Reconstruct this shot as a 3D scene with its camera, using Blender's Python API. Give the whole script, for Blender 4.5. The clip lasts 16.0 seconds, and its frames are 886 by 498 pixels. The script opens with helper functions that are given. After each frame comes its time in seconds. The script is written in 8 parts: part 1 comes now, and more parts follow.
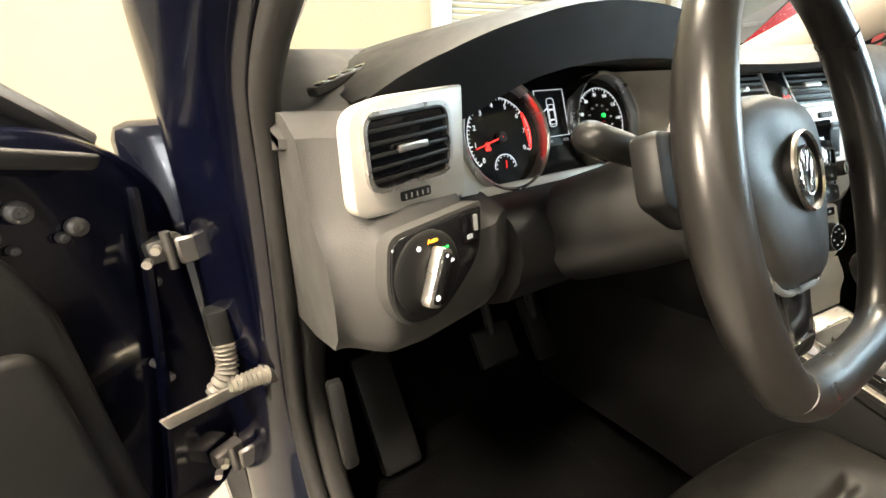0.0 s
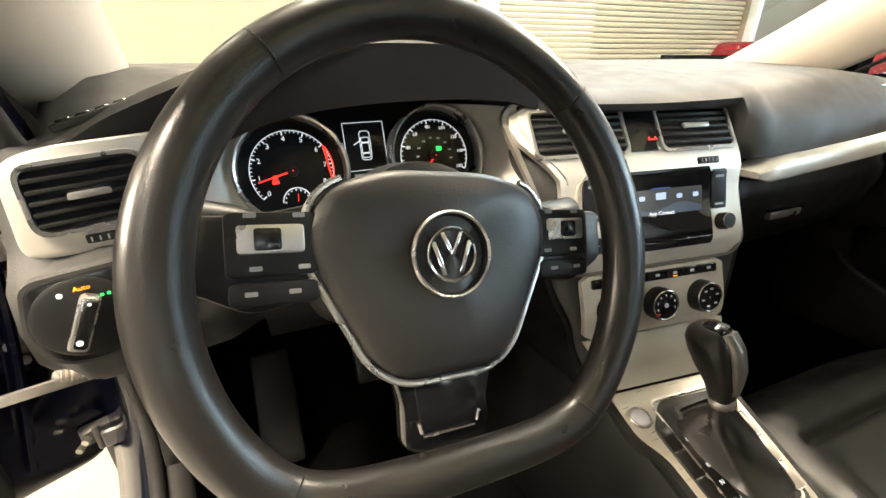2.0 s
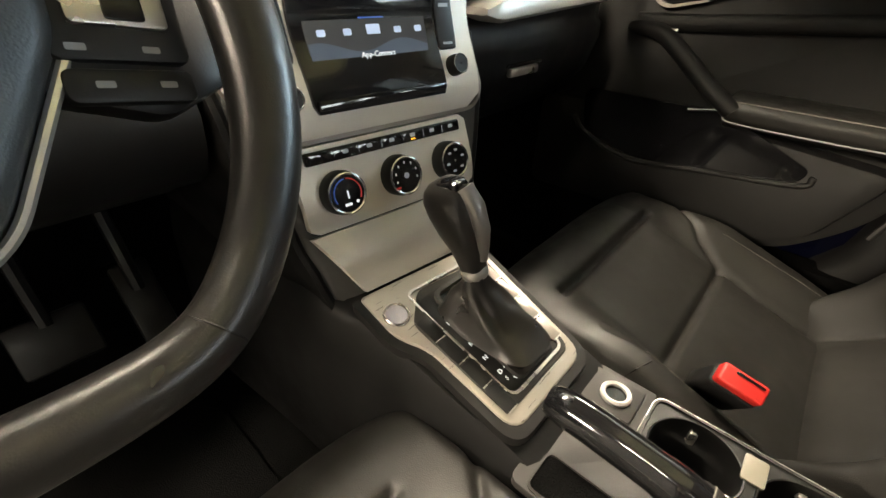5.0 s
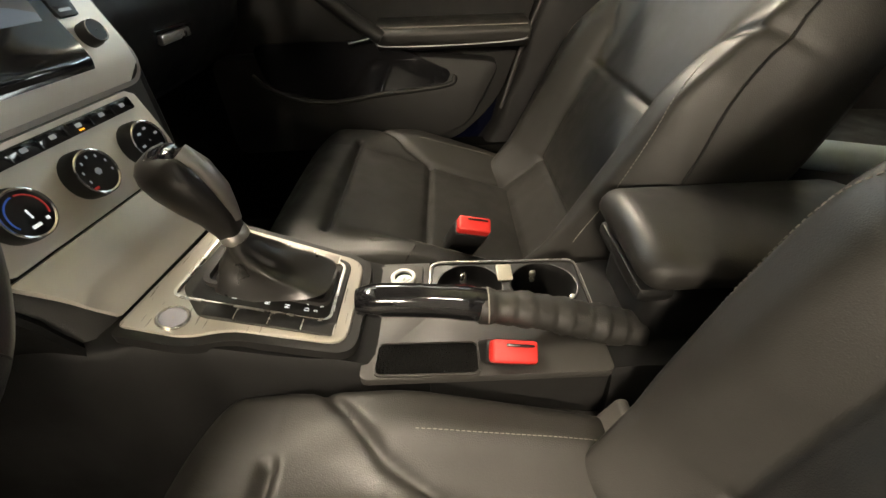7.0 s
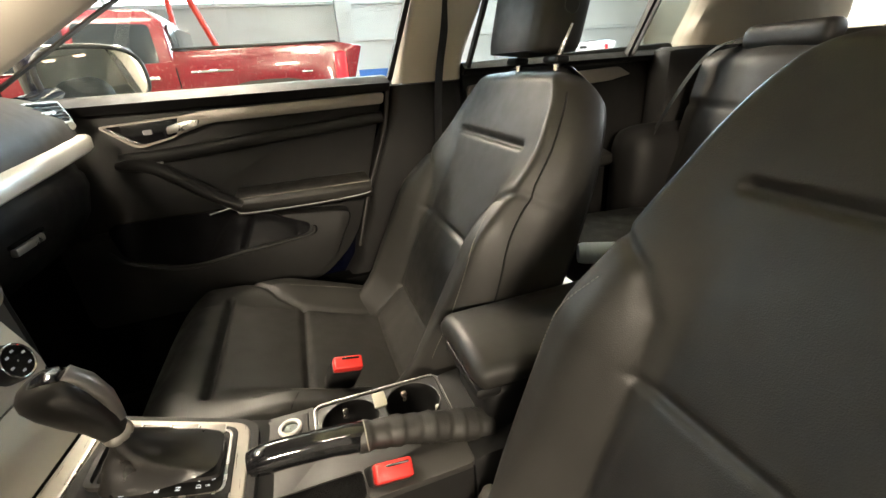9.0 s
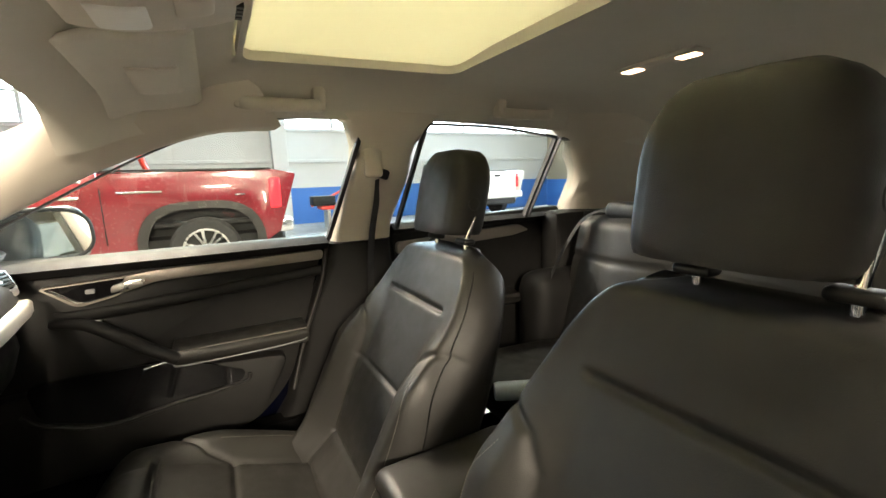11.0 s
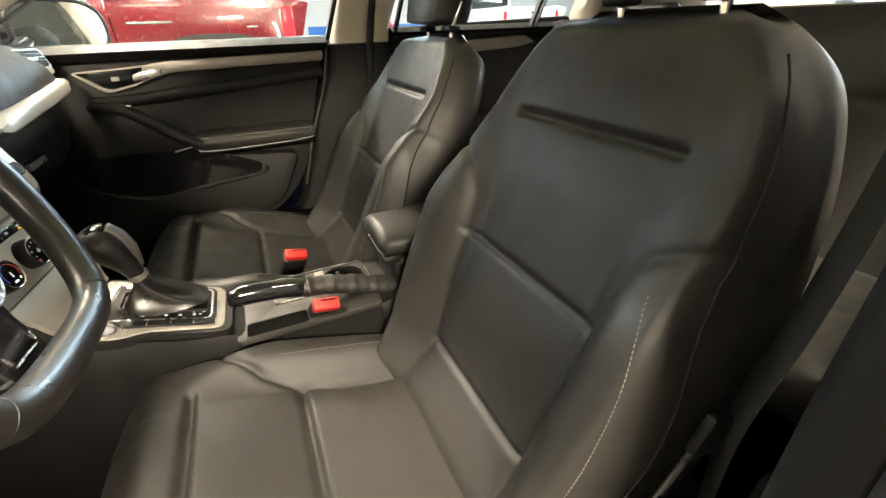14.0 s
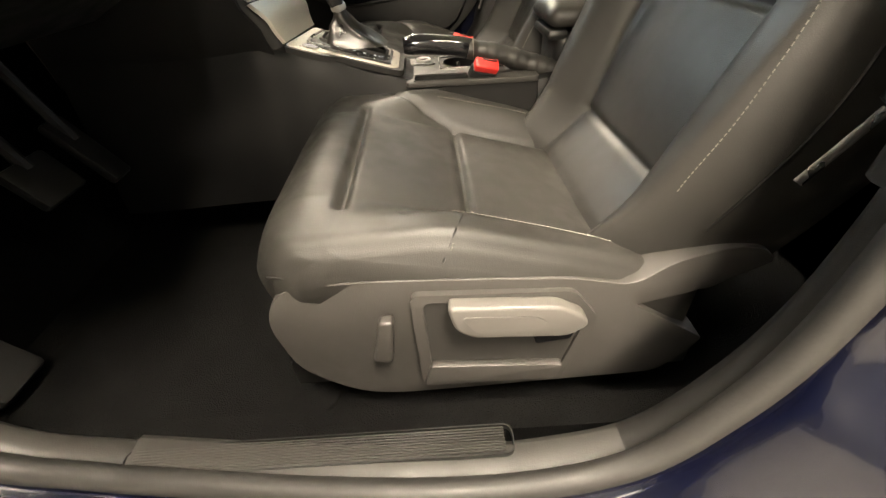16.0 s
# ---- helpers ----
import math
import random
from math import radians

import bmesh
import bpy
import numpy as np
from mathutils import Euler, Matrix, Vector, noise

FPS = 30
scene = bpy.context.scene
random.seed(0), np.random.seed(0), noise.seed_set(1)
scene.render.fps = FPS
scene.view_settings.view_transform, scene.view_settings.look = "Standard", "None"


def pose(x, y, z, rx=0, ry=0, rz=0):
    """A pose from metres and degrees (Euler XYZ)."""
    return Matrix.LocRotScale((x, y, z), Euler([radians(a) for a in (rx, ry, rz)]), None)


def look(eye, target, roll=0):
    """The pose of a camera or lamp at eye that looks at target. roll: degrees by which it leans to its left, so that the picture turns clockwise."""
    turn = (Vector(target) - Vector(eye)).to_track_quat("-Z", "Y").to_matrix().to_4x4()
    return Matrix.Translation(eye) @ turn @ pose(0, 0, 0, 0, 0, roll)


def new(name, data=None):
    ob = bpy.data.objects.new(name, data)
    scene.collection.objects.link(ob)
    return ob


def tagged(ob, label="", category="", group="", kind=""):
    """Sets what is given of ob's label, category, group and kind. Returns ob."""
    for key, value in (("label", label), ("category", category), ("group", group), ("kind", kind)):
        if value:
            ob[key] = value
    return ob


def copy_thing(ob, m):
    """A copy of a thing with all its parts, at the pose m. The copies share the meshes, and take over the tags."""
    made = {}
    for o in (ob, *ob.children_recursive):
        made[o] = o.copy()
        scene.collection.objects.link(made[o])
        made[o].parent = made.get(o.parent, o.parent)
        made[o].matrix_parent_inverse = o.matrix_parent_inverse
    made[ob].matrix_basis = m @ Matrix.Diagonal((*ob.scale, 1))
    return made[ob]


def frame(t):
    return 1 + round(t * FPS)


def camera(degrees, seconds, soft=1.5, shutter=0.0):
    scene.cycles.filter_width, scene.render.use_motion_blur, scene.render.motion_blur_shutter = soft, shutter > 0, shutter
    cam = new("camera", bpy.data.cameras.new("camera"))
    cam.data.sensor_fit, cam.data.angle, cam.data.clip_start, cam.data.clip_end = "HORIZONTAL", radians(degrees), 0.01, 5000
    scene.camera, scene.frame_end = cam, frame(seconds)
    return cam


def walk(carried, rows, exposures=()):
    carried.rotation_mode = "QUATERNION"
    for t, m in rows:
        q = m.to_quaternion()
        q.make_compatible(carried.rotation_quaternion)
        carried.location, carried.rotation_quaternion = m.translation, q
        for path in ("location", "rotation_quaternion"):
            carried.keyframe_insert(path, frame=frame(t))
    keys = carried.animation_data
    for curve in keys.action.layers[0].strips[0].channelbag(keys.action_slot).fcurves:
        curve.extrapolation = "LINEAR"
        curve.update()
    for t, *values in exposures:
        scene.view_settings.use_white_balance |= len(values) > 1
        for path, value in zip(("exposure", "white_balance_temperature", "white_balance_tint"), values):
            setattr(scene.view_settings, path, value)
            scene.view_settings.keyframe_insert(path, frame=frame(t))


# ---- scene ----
cam = camera(92.9, 16.0)
PATH = [
    (0, (-0.768, 0.148, 0.913), (0.163, 1.739, 0.135), -2.1),
    (0.5, (-0.668, 0.108, 0.928), (0.209, 1.727, 0.149), -1.7),
    (1, (-0.603, 0.074, 0.957), (0.183, 1.732, 0.162), -1.3),
    (1.5, (-0.53, 0.058, 0.966), (0.177, 1.734, 0.136), -0.8),
    (2, (-0.466, 0.029, 0.964), (0.219, 1.71, 0.123), -0.1),
    (2.5, (-0.415, 0.026, 0.963), (0.288, 1.688, 0.101), 0.6),
    (3, (-0.354, 0.024, 0.951), (0.414, 1.651, 0.076), 1.4),
    (3.5, (-0.304, 0.024, 0.928), (0.565, 1.582, 0.024), 2.3),
    (4, (-0.285, 0.038, 0.906), (0.707, 1.493, -0.042), 2.9),
    (4.2, (-0.284, 0.042, 0.888), (0.763, 1.44, -0.087), 3.0),
    (6.3, (-0.344, 0.06, 0.822), (1.183, 0.453, -0.408), -0.3),
    (6.5, (-0.347, 0.05, 0.82), (1.204, 0.332, -0.41), -0.9),
    (7, (-0.361, 0.039, 0.82), (1.24, 0.07, -0.379), -2.3),
    (7.5, (-0.382, 0.024, 0.833), (1.255, -0.125, -0.307), -3.5),
    (8, (-0.394, -0.003, 0.858), (1.288, -0.301, -0.182), -4.2),
    (8.5, (-0.412, -0.012, 0.892), (1.311, -0.436, -0.031), -4.4),
    (9, (-0.456, 0.01, 0.927), (1.296, -0.537, 0.131), -4.1),
    (9.5, (-0.489, 0.026, 0.98), (1.29, -0.627, 0.339), -3.6),
    (10, (-0.52, 0.047, 1.039), (1.268, -0.698, 0.537), -3.1),
    (10.2, (-0.534, 0.062, 1.066), (1.25, -0.724, 0.618), -2.6),
    (12.3, (-0.621, 0.023, 1.076), (1.004, -1.089, 0.725), 0.6),
    (12.5, (-0.636, 0.029, 1.086), (0.956, -1.097, 0.64), 0.5),
    (13, (-0.679, 0.01, 1.046), (0.908, -1.039, 0.428), -0.1),
    (13.5, (-0.722, 0.015, 0.991), (0.878, -0.892, 0.205), -0.9),
    (14, (-0.767, 0.032, 0.935), (0.852, -0.669, -0.007), -2.0),
    (14.5, (-0.833, 0.053, 0.873), (0.796, -0.434, -0.181), -2.4),
    (15, (-0.895, 0.071, 0.825), (0.725, -0.209, -0.314), -2.7),
    (15.5, (-0.929, 0.089, 0.751), (0.673, -0.027, -0.44), -3.0),
    (16, (-0.949, 0.097, 0.703), (0.633, 0.064, -0.52), -2.7),
]
walk(cam, [(t, look(eye, target, roll)) for t, eye, target, roll in PATH], exposures=[(0, 2.15), (4.0, 2.05), (6.3, 1.95), (8.0, 2.05), (9.5, 2.15), (13.0, 2.2), (14.5, 2.3), (16, 2.25)])

# ---- world and light ----
world = bpy.data.worlds.new("garage_sky")
scene.world = world
world.use_nodes = True
wn = world.node_tree.nodes
wl = world.node_tree.links
sky = wn.new("ShaderNodeTexSky")
sky.sky_type = 'NISHITA'
sky.sun_disc = False
sky.sun_elevation = radians(40)
sky.sun_rotation = radians(100)
wl.new(sky.outputs[0], wn["Background"].inputs[0])
wn["Background"].inputs[1].default_value = 0.1


def area_lamp(name, eye, target, sx, sy, power, color):
    d = bpy.data.lights.new(name, 'AREA')
    d.shape, d.size, d.size_y, d.energy, d.color = 'RECTANGLE', sx, sy, power, color
    ob = new(name, d)
    ob.matrix_world = look(eye, target)
    return ob


WARM = (1.0, 0.85, 0.65)
DAY = (0.62, 0.83, 1.0)

# ceiling lamps over the driver's side, ahead of the windscreen and by the truck, daylight from the right wall's high
# windows
area_lamp("bay_lamp", (-2.3, -0.5, 4.78), (-0.5, 0.2, 0.5), 0.5, 2.3, 300, WARM)
# added warm fill, low from the driver's side, its source unseen
area_lamp("wall_lamp_light", (-4.36, 0.5, 2.42), (0.2, -0.05, 0.75), 1.1, 0.4, 80, WARM)
area_lamp("front_lamp", (0.3, 2.5, 4.78), (-0.2, 0.0, 0.6), 1.6, 0.5, 120, WARM)
area_lamp("side_lamp", (5.5, 1.2, 4.78), (0.3, -0.4, 0.9), 1.6, 0.5, 170, WARM)
area_lamp("window_light", (12.6, -4.0, 3.45), (0.0, -0.5, 1.2), 13.0, 1.3, 420, DAY)
# added cool fill through the windscreen, from an unseen pane above the roller door
area_lamp("front_window_light", (4.0, 4.45, 4.18), (0.3, 0.2, 0.7), 3.8, 0.8, 70, (0.85, 0.94, 1.0))
area_lamp("hall_light", (4.0, -26.0, 4.78), (4.0, -26.0, 0.0), 14.0, 22.0, 3900, (0.95, 0.97, 1.0))

# ---- materials ----
MATS = {}


def mat(name, color, rough=0.5, metal=0.0, var=0.12, var_scale=3.0, bump=0.0, bump_scale=400.0, kind="noise",
        coat=0.0, spec=0.5, emit=0.0, rough_var=0.08, stretch=(1, 1, 1), dist=0.002, sheen=0.0):
    m = bpy.data.materials.new(name)
    m.use_nodes = True
    n, l = m.node_tree.nodes, m.node_tree.links
    b = n["Principled BSDF"]
    b.inputs["Metallic"].default_value = metal
    b.inputs["Specular IOR Level"].default_value = spec
    b.inputs["Coat Weight"].default_value = coat
    b.inputs["Coat Roughness"].default_value = 0.04
    b.inputs["Sheen Weight"].default_value = sheen
    tc = n.new("ShaderNodeTexCoord")
    mp = n.new("ShaderNodeMapping")
    mp.inputs["Scale"].default_value = stretch
    l.new(tc.outputs["Object"], mp.inputs[0])
    big = n.new("ShaderNodeTexNoise")
    big.inputs["Scale"].default_value, big.inputs["Detail"].default_value = var_scale, 4
    l.new(mp.outputs[0], big.inputs["Vector"])
    ramp = n.new("ShaderNodeMapRange")
    ramp.inputs["From Min"].default_value, ramp.inputs["From Max"].default_value = 0.3, 0.7
    ramp.inputs["To Min"].default_value, ramp.inputs["To Max"].default_value = 1 - var, 1 + var
    l.new(big.outputs["Fac"], ramp.inputs["Value"])
    mul = n.new("ShaderNodeVectorMath")
    mul.operation = 'SCALE'
    mul.inputs[0].default_value = color[:3]
    l.new(ramp.outputs[0], mul.inputs["Scale"])
    l.new(mul.outputs[0], b.inputs["Base Color"])
    rr = n.new("ShaderNodeMapRange")
    rr.inputs["From Min"].default_value, rr.inputs["From Max"].default_value = 0.3, 0.7
    rr.inputs["To Min"].default_value, rr.inputs["To Max"].default_value = max(rough - rough_var, 0.02), min(rough + rough_var, 1)
    mid = n.new("ShaderNodeTexNoise")
    mid.inputs["Scale"].default_value, mid.inputs["Detail"].default_value = var_scale * 9, 3
    l.new(mp.outputs[0], mid.inputs["Vector"])
    l.new(mid.outputs["Fac"], rr.inputs["Value"])
    l.new(rr.outputs[0], b.inputs["Roughness"])
    if bump:
        bp = n.new("ShaderNodeBump")
        bp.inputs["Strength"].default_value, bp.inputs["Distance"].default_value = bump, dist
        if kind == "leather":
            tx = n.new("ShaderNodeTexVoronoi")
            tx.feature = 'SMOOTH_F1'
            tx.inputs["Scale"].default_value = bump_scale
            l.new(mp.outputs[0], tx.inputs["Vector"])
            l.new(tx.outputs["Distance"], bp.inputs["Height"])
        else:
            tx = n.new("ShaderNodeTexNoise")
            tx.inputs["Scale"].default_value, tx.inputs["Detail"].default_value = bump_scale, 2
            l.new(mp.outputs[0], tx.inputs["Vector"])
            l.new(tx.outputs["Fac"], bp.inputs["Height"])
        l.new(bp.outputs[0], b.inputs["Normal"])
    if emit:
        b.inputs["Emission Color"].default_value = (*color[:3], 1)
        b.inputs["Emission Strength"].default_value = emit
    MATS[name] = m
    return m


def glass_mat(name, tint, alpha_mix):
    m = bpy.data.materials.new(name)
    m.use_nodes = True
    n, l = m.node_tree.nodes, m.node_tree.links
    n.remove(n["Principled BSDF"])
    tr = n.new("ShaderNodeBsdfTransparent")
    tr.inputs[0].default_value = (*tint, 1)
    gl = n.new("ShaderNodeBsdfGlossy")
    gl.inputs["Roughness"].default_value = 0.02
    mix = n.new("ShaderNodeMixShader")
    mix.inputs[0].default_value = alpha_mix
    l.new(tr.outputs[0], mix.inputs[1])
    l.new(gl.outputs[0], mix.inputs[2])
    l.new(mix.outputs[0], n["Material Output"].inputs[0])
    MATS[name] = m
    return m


leather = mat("leather_black", (0.0185, 0.0175, 0.0158), 0.49, rough_var=0.10, var=0.25, bump=0.30, bump_scale=900, kind="leather", dist=0.0006, spec=0.45)
leather_worn = mat("leather_wheel", (0.016, 0.015, 0.014), 0.30, rough_var=0.03, var=0.08, bump=0.12, bump_scale=1100, kind="leather", dist=0.0005, spec=0.6)
thread = mat("thread_grey", (0.17, 0.16, 0.14), 0.8)
soft_black = mat("soft_plastic_black", (0.012, 0.0117, 0.0115), 0.52, var=0.1, spec=0.22, bump=0.25, bump_scale=900, dist=0.0006)
dash_grey = mat("dash_plastic_grey", (0.056, 0.055, 0.053), 0.60, spec=0.22, var=0.1, bump=0.3, bump_scale=800, kind="leather", dist=0.0006)
door_black = mat("door_panel_black", (0.021, 0.0205, 0.020), 0.55, var=0.1, spec=0.25, bump=0.35, bump_scale=900, kind="leather", dist=0.0006)
console_black = mat("console_black", (0.0065, 0.0065, 0.0065), 0.5, var=0.1, spec=0.16, bump=0.25, bump_scale=900, dist=0.0006)
hard_black = mat("hard_plastic_black", (0.010, 0.010, 0.010), 0.42, var=0.1, spec=0.35, bump=0.15, bump_scale=700, dist=0.0005)
# cover's own grey, lightened further for the light it gets from the left
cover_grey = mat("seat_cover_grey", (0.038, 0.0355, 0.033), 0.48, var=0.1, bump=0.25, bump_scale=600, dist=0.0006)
grey_plastic = mat("grey_plastic", (0.025, 0.0237, 0.022), 0.52, spec=0.4, var=0.1, bump=0.25, bump_scale=600, dist=0.0006)
pad_grey = mat("airbag_pad_grey", (0.032, 0.031, 0.029), 0.42, var=0.08, bump=0.25, bump_scale=900, kind="leather", dist=0.0005, spec=0.5)
silver = mat("silver_trim", (0.67, 0.635, 0.57), 0.36, metal=0.30, var=0.05, bump=0.06, bump_scale=500, dist=0.0004, stretch=(1, 12, 12))
silver_dark = mat("bronze_trim", (0.33, 0.30, 0.27), 0.42, metal=0.7, var=0.06, bump=0.06, bump_scale=300, dist=0.0004, stretch=(12, 1, 12))
chrome = mat("chrome", (0.82, 0.82, 0.82), 0.12, metal=1.0, var=0.03)
satin = mat("satin_chrome", (0.62, 0.60, 0.57), 0.28, metal=0.9, var=0.04)
steel = mat("zinc_steel", (0.55, 0.52, 0.46), 0.35, metal=0.9, var=0.15, var_scale=40)
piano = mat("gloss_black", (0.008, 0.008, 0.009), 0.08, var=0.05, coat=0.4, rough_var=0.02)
screen_black = mat("screen_black", (0.012, 0.012, 0.013), 0.14, var=0.05, rough_var=0.03)
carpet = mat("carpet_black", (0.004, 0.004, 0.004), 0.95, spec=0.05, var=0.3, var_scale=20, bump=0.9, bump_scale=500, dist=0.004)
headliner = mat("headliner_fabric", (0.60, 0.565, 0.50), 0.9, var=0.05, bump=0.35, bump_scale=900, dist=0.0006)
cream = mat("cream_plastic", (0.56, 0.51, 0.44), 0.6, var=0.05, bump=0.2, bump_scale=700, dist=0.0005)
shade_mat = mat("sunroof_shade_fabric", (0.56, 0.54, 0.42), 0.9, var=0.05, bump=0.3, bump_scale=700, dist=0.0006)
navy = mat("navy_paint", (0.0016, 0.0021, 0.0080), 0.20, metal=0.0, var=0.1, spec=0.4, coat=0.5, rough_var=0.04)
rubber = mat("rubber_seal", (0.020, 0.019, 0.018), 0.55, var=0.15, bump=0.1, bump_scale=300)
belt_mat = mat("belt_webbing", (0.020, 0.020, 0.020), 0.75, var=0.1, bump=0.5, bump_scale=900, dist=0.0008)
red_plastic = mat("red_buckle", (0.50, 0.022, 0.018), 0.45, var=0.06)
red_emit = mat("needle_red", (0.9, 0.03, 0.02), 0.5, emit=0.45)
white_emit = mat("dial_white", (0.80, 0.83, 0.86), 0.5, emit=0.18)
icon_emit = mat("icon_blue_grey", (0.45, 0.55, 0.75), 0.5, emit=0.10)
grey_emit = mat("dial_grey", (0.32, 0.34, 0.36), 0.5, emit=0.06)
green_emit = mat("lamp_green", (0.03, 0.85, 0.12), 0.5, emit=0.4)
orange_emit = mat("lamp_orange", (1.0, 0.35, 0.02), 0.5, emit=0.45)
blue_emit = mat("mark_blue", (0.03, 0.09, 0.42), 0.5, emit=0.06)
red_mark = mat("mark_red", (0.42, 0.025, 0.02), 0.5, emit=0.06)
grey_mark = mat("mark_grey", (0.30, 0.30, 0.30), 0.6)
mirror_mat = mat("mirror_glass", (0.9, 0.9, 0.9), 0.02, metal=1.0, var=0.0, rough_var=0.0)
window_glass = glass_mat("window_glass", (0.93, 0.96, 0.94), 0.05)
n, l = shade_mat.node_tree.nodes, shade_mat.node_tree.links
trl = n.new("ShaderNodeBsdfTranslucent")
trl.inputs[0].default_value = (0.50, 0.50, 0.40, 1)
mx = n.new("ShaderNodeMixShader")
mx.inputs[0].default_value = 0.6
l.new(n["Principled BSDF"].outputs[0], mx.inputs[1])
l.new(trl.outputs[0], mx.inputs[2])
l.new(mx.outputs[0], n["Material Output"].inputs[0])
label_white = mat("label_white", (0.75, 0.74, 0.72), 0.5)
label_yellow = mat("label_yellow", (0.75, 0.55, 0.03), 0.5)
bar_dark = mat("label_ink", (0.12, 0.12, 0.12), 0.6)

# ---- building helpers ----


def from_arrays(verts, faces):
    bm = bmesh.new()
    vs = [bm.verts.new(v) for v in verts]
    for f in faces:
        if len(set(f)) == len(f) and len(f) > 2:
            try:
                bm.faces.new([vs[i] for i in f])
            except ValueError:
                pass
    return bm


def loft(rings, caps=True, closed=True):
    """Skin equal rings of points."""
    n = len(rings[0])
    verts = [p for r in rings for p in r]
    faces = []
    for i in range(len(rings) - 1):
        for j in range(n if closed else n - 1):
            k = (j + 1) % n
            faces.append((i * n + j, i * n + k, (i + 1) * n + k, (i + 1) * n + j))
    if caps:
        faces.append(tuple(reversed(range(n))))
        faces.append(tuple(range((len(rings) - 1) * n, len(rings) * n)))
    bm = from_arrays(verts, faces)
    bmesh.ops.recalc_face_normals(bm, faces=bm.faces)
    return bm


def rbox(c, s, r=0.004, seg=2, m=None):
    """A box with rounded edges."""
    bm = bmesh.new()
    bmesh.ops.create_cube(bm, size=1)
    bmesh.ops.scale(bm, vec=s, verts=bm.verts)
    r = min(r, 0.45 * min(s))
    if r > 0:
        bmesh.ops.bevel(bm, geom=list(bm.edges), offset=r, segments=seg, profile=0.5, affect='EDGES')
    t = Matrix.Translation(c)
    bmesh.ops.transform(bm, matrix=t @ m if m else t, verts=bm.verts)
    return bm


def prism(poly, to3, d0, d1, bev=0.0, seg=2):
    """Extrude a 2D outline from depth d0 to d1; to3(u, v, d) places it."""
    n = len(poly)
    bm = from_arrays([to3(u, v, d0) for u, v in poly] + [to3(u, v, d1) for u, v in poly],
                     [tuple(range(n)), tuple(reversed(range(n, 2 * n)))] + [(i, i + n, (i + 1) % n + n, (i + 1) % n) for i in range(n)])
    bmesh.ops.recalc_face_normals(bm, faces=bm.faces)
    if bev:
        geo = [e for e in bm.edges if e.calc_length() > 0 and any(len(f.verts) == n for f in e.link_faces)]
        bmesh.ops.bevel(bm, geom=geo, offset=bev, segments=seg, profile=0.5, affect='EDGES', clamp_overlap=True)
    return bm


def rpoly(pts, r, k=5):
    """Round the corners of a 2D outline."""
    out = []
    n = len(pts)
    for i in range(n):
        p, a, b = Vector(pts[i]), Vector(pts[i - 1]), Vector(pts[(i + 1) % n])
        rr = r[i] if isinstance(r, (list, tuple)) else r
        da, db = (a - p), (b - p)
        ra = min(rr, da.length * 0.48, db.length * 0.48)
        p0, p1 = p + da.normalized() * ra, p + db.normalized() * ra
        for j in range(k + 1):
            t = j / k
            q = p0 * (1 - t) ** 2 + p * 2 * t * (1 - t) + p1 * t * t
            out.append((q.x, q.y))
    return out


def rrect(cx, cy, w, h, r, k=5):
    return rpoly([(cx - w / 2, cy - h / 2), (cx + w / 2, cy - h / 2), (cx + w / 2, cy + h / 2), (cx - w / 2, cy + h / 2)], r, k)


def circle(cx, cy, r, n=32, a0=0.0, a1=2 * math.pi):
    full = abs(a1 - a0 - 2 * math.pi) < 1e-6
    return [(cx + r * math.cos(a0 + (a1 - a0) * i / (n if full else n - 1)), cy + r * math.sin(a0 + (a1 - a0) * i / (n if full else n - 1))) for i in range(n)]


def frame_prism(outer, inner, to3, d0, d1):
    """A frame between two outlines with as many points each."""
    n = len(outer)
    v = [to3(u, w, d) for d in (d0, d1) for ring in (outer, inner) for u, w in ring]
    f = []
    for i in range(n):
        k = (i + 1) % n
        f += [(i, k, n + k, n + i), (2 * n + i, 3 * n + i, 3 * n + k, 2 * n + k), (i, 2 * n + i, 2 * n + k, k), (n + i, n + k, 3 * n + k, 3 * n + i)]
    bm = from_arrays(v, f)
    bmesh.ops.recalc_face_normals(bm, faces=bm.faces)
    return bm


def tube(pts, r, n=10, closed=False, flat=(1, 1)):
    """A tube along points; r one radius or one a point."""
    P = [Vector(p) for p in pts]
    m = len(P)
    rings = []
    up = None
    for i in range(m):
        a, b = P[i - 1] if (i or closed) else P[i], P[(i + 1) % m] if (i < m - 1 or closed) else P[i]
        t = (b - a).normalized()
        if up is None:
            up = t.orthogonal().normalized() if abs(t.z) > 0.95 else Vector((0, 0, 1))
        side = t.cross(up).normalized()
        up = side.cross(t).normalized()
        rr = r[i] if isinstance(r, (list, tuple)) else r
        rings.append([P[i] + side * (math.cos(q) * rr * flat[0]) + up * (math.sin(q) * rr * flat[1]) for q in [2 * math.pi * j / n for j in range(n)]])
    if closed:
        return loft(rings + [rings[0]], caps=False)
    return loft(rings)


def bez(pts, k=8):
    """A smooth line through points."""
    P = [Vector(p) for p in pts]
    P = [P[0] * 2 - P[1]] + P + [P[-1] * 2 - P[-2]]
    out = []
    for i in range(1, len(P) - 2):
        for j in range(k):
            t = j / k
            a, b, c, d = P[i - 1], P[i], P[i + 1], P[i + 2]
            out.append(0.5 * ((2 * b) + (c - a) * t + (2 * a - 5 * b + 4 * c - d) * t * t + (3 * b - a - 3 * c + d) * t ** 3))
    return out + [P[-2]]


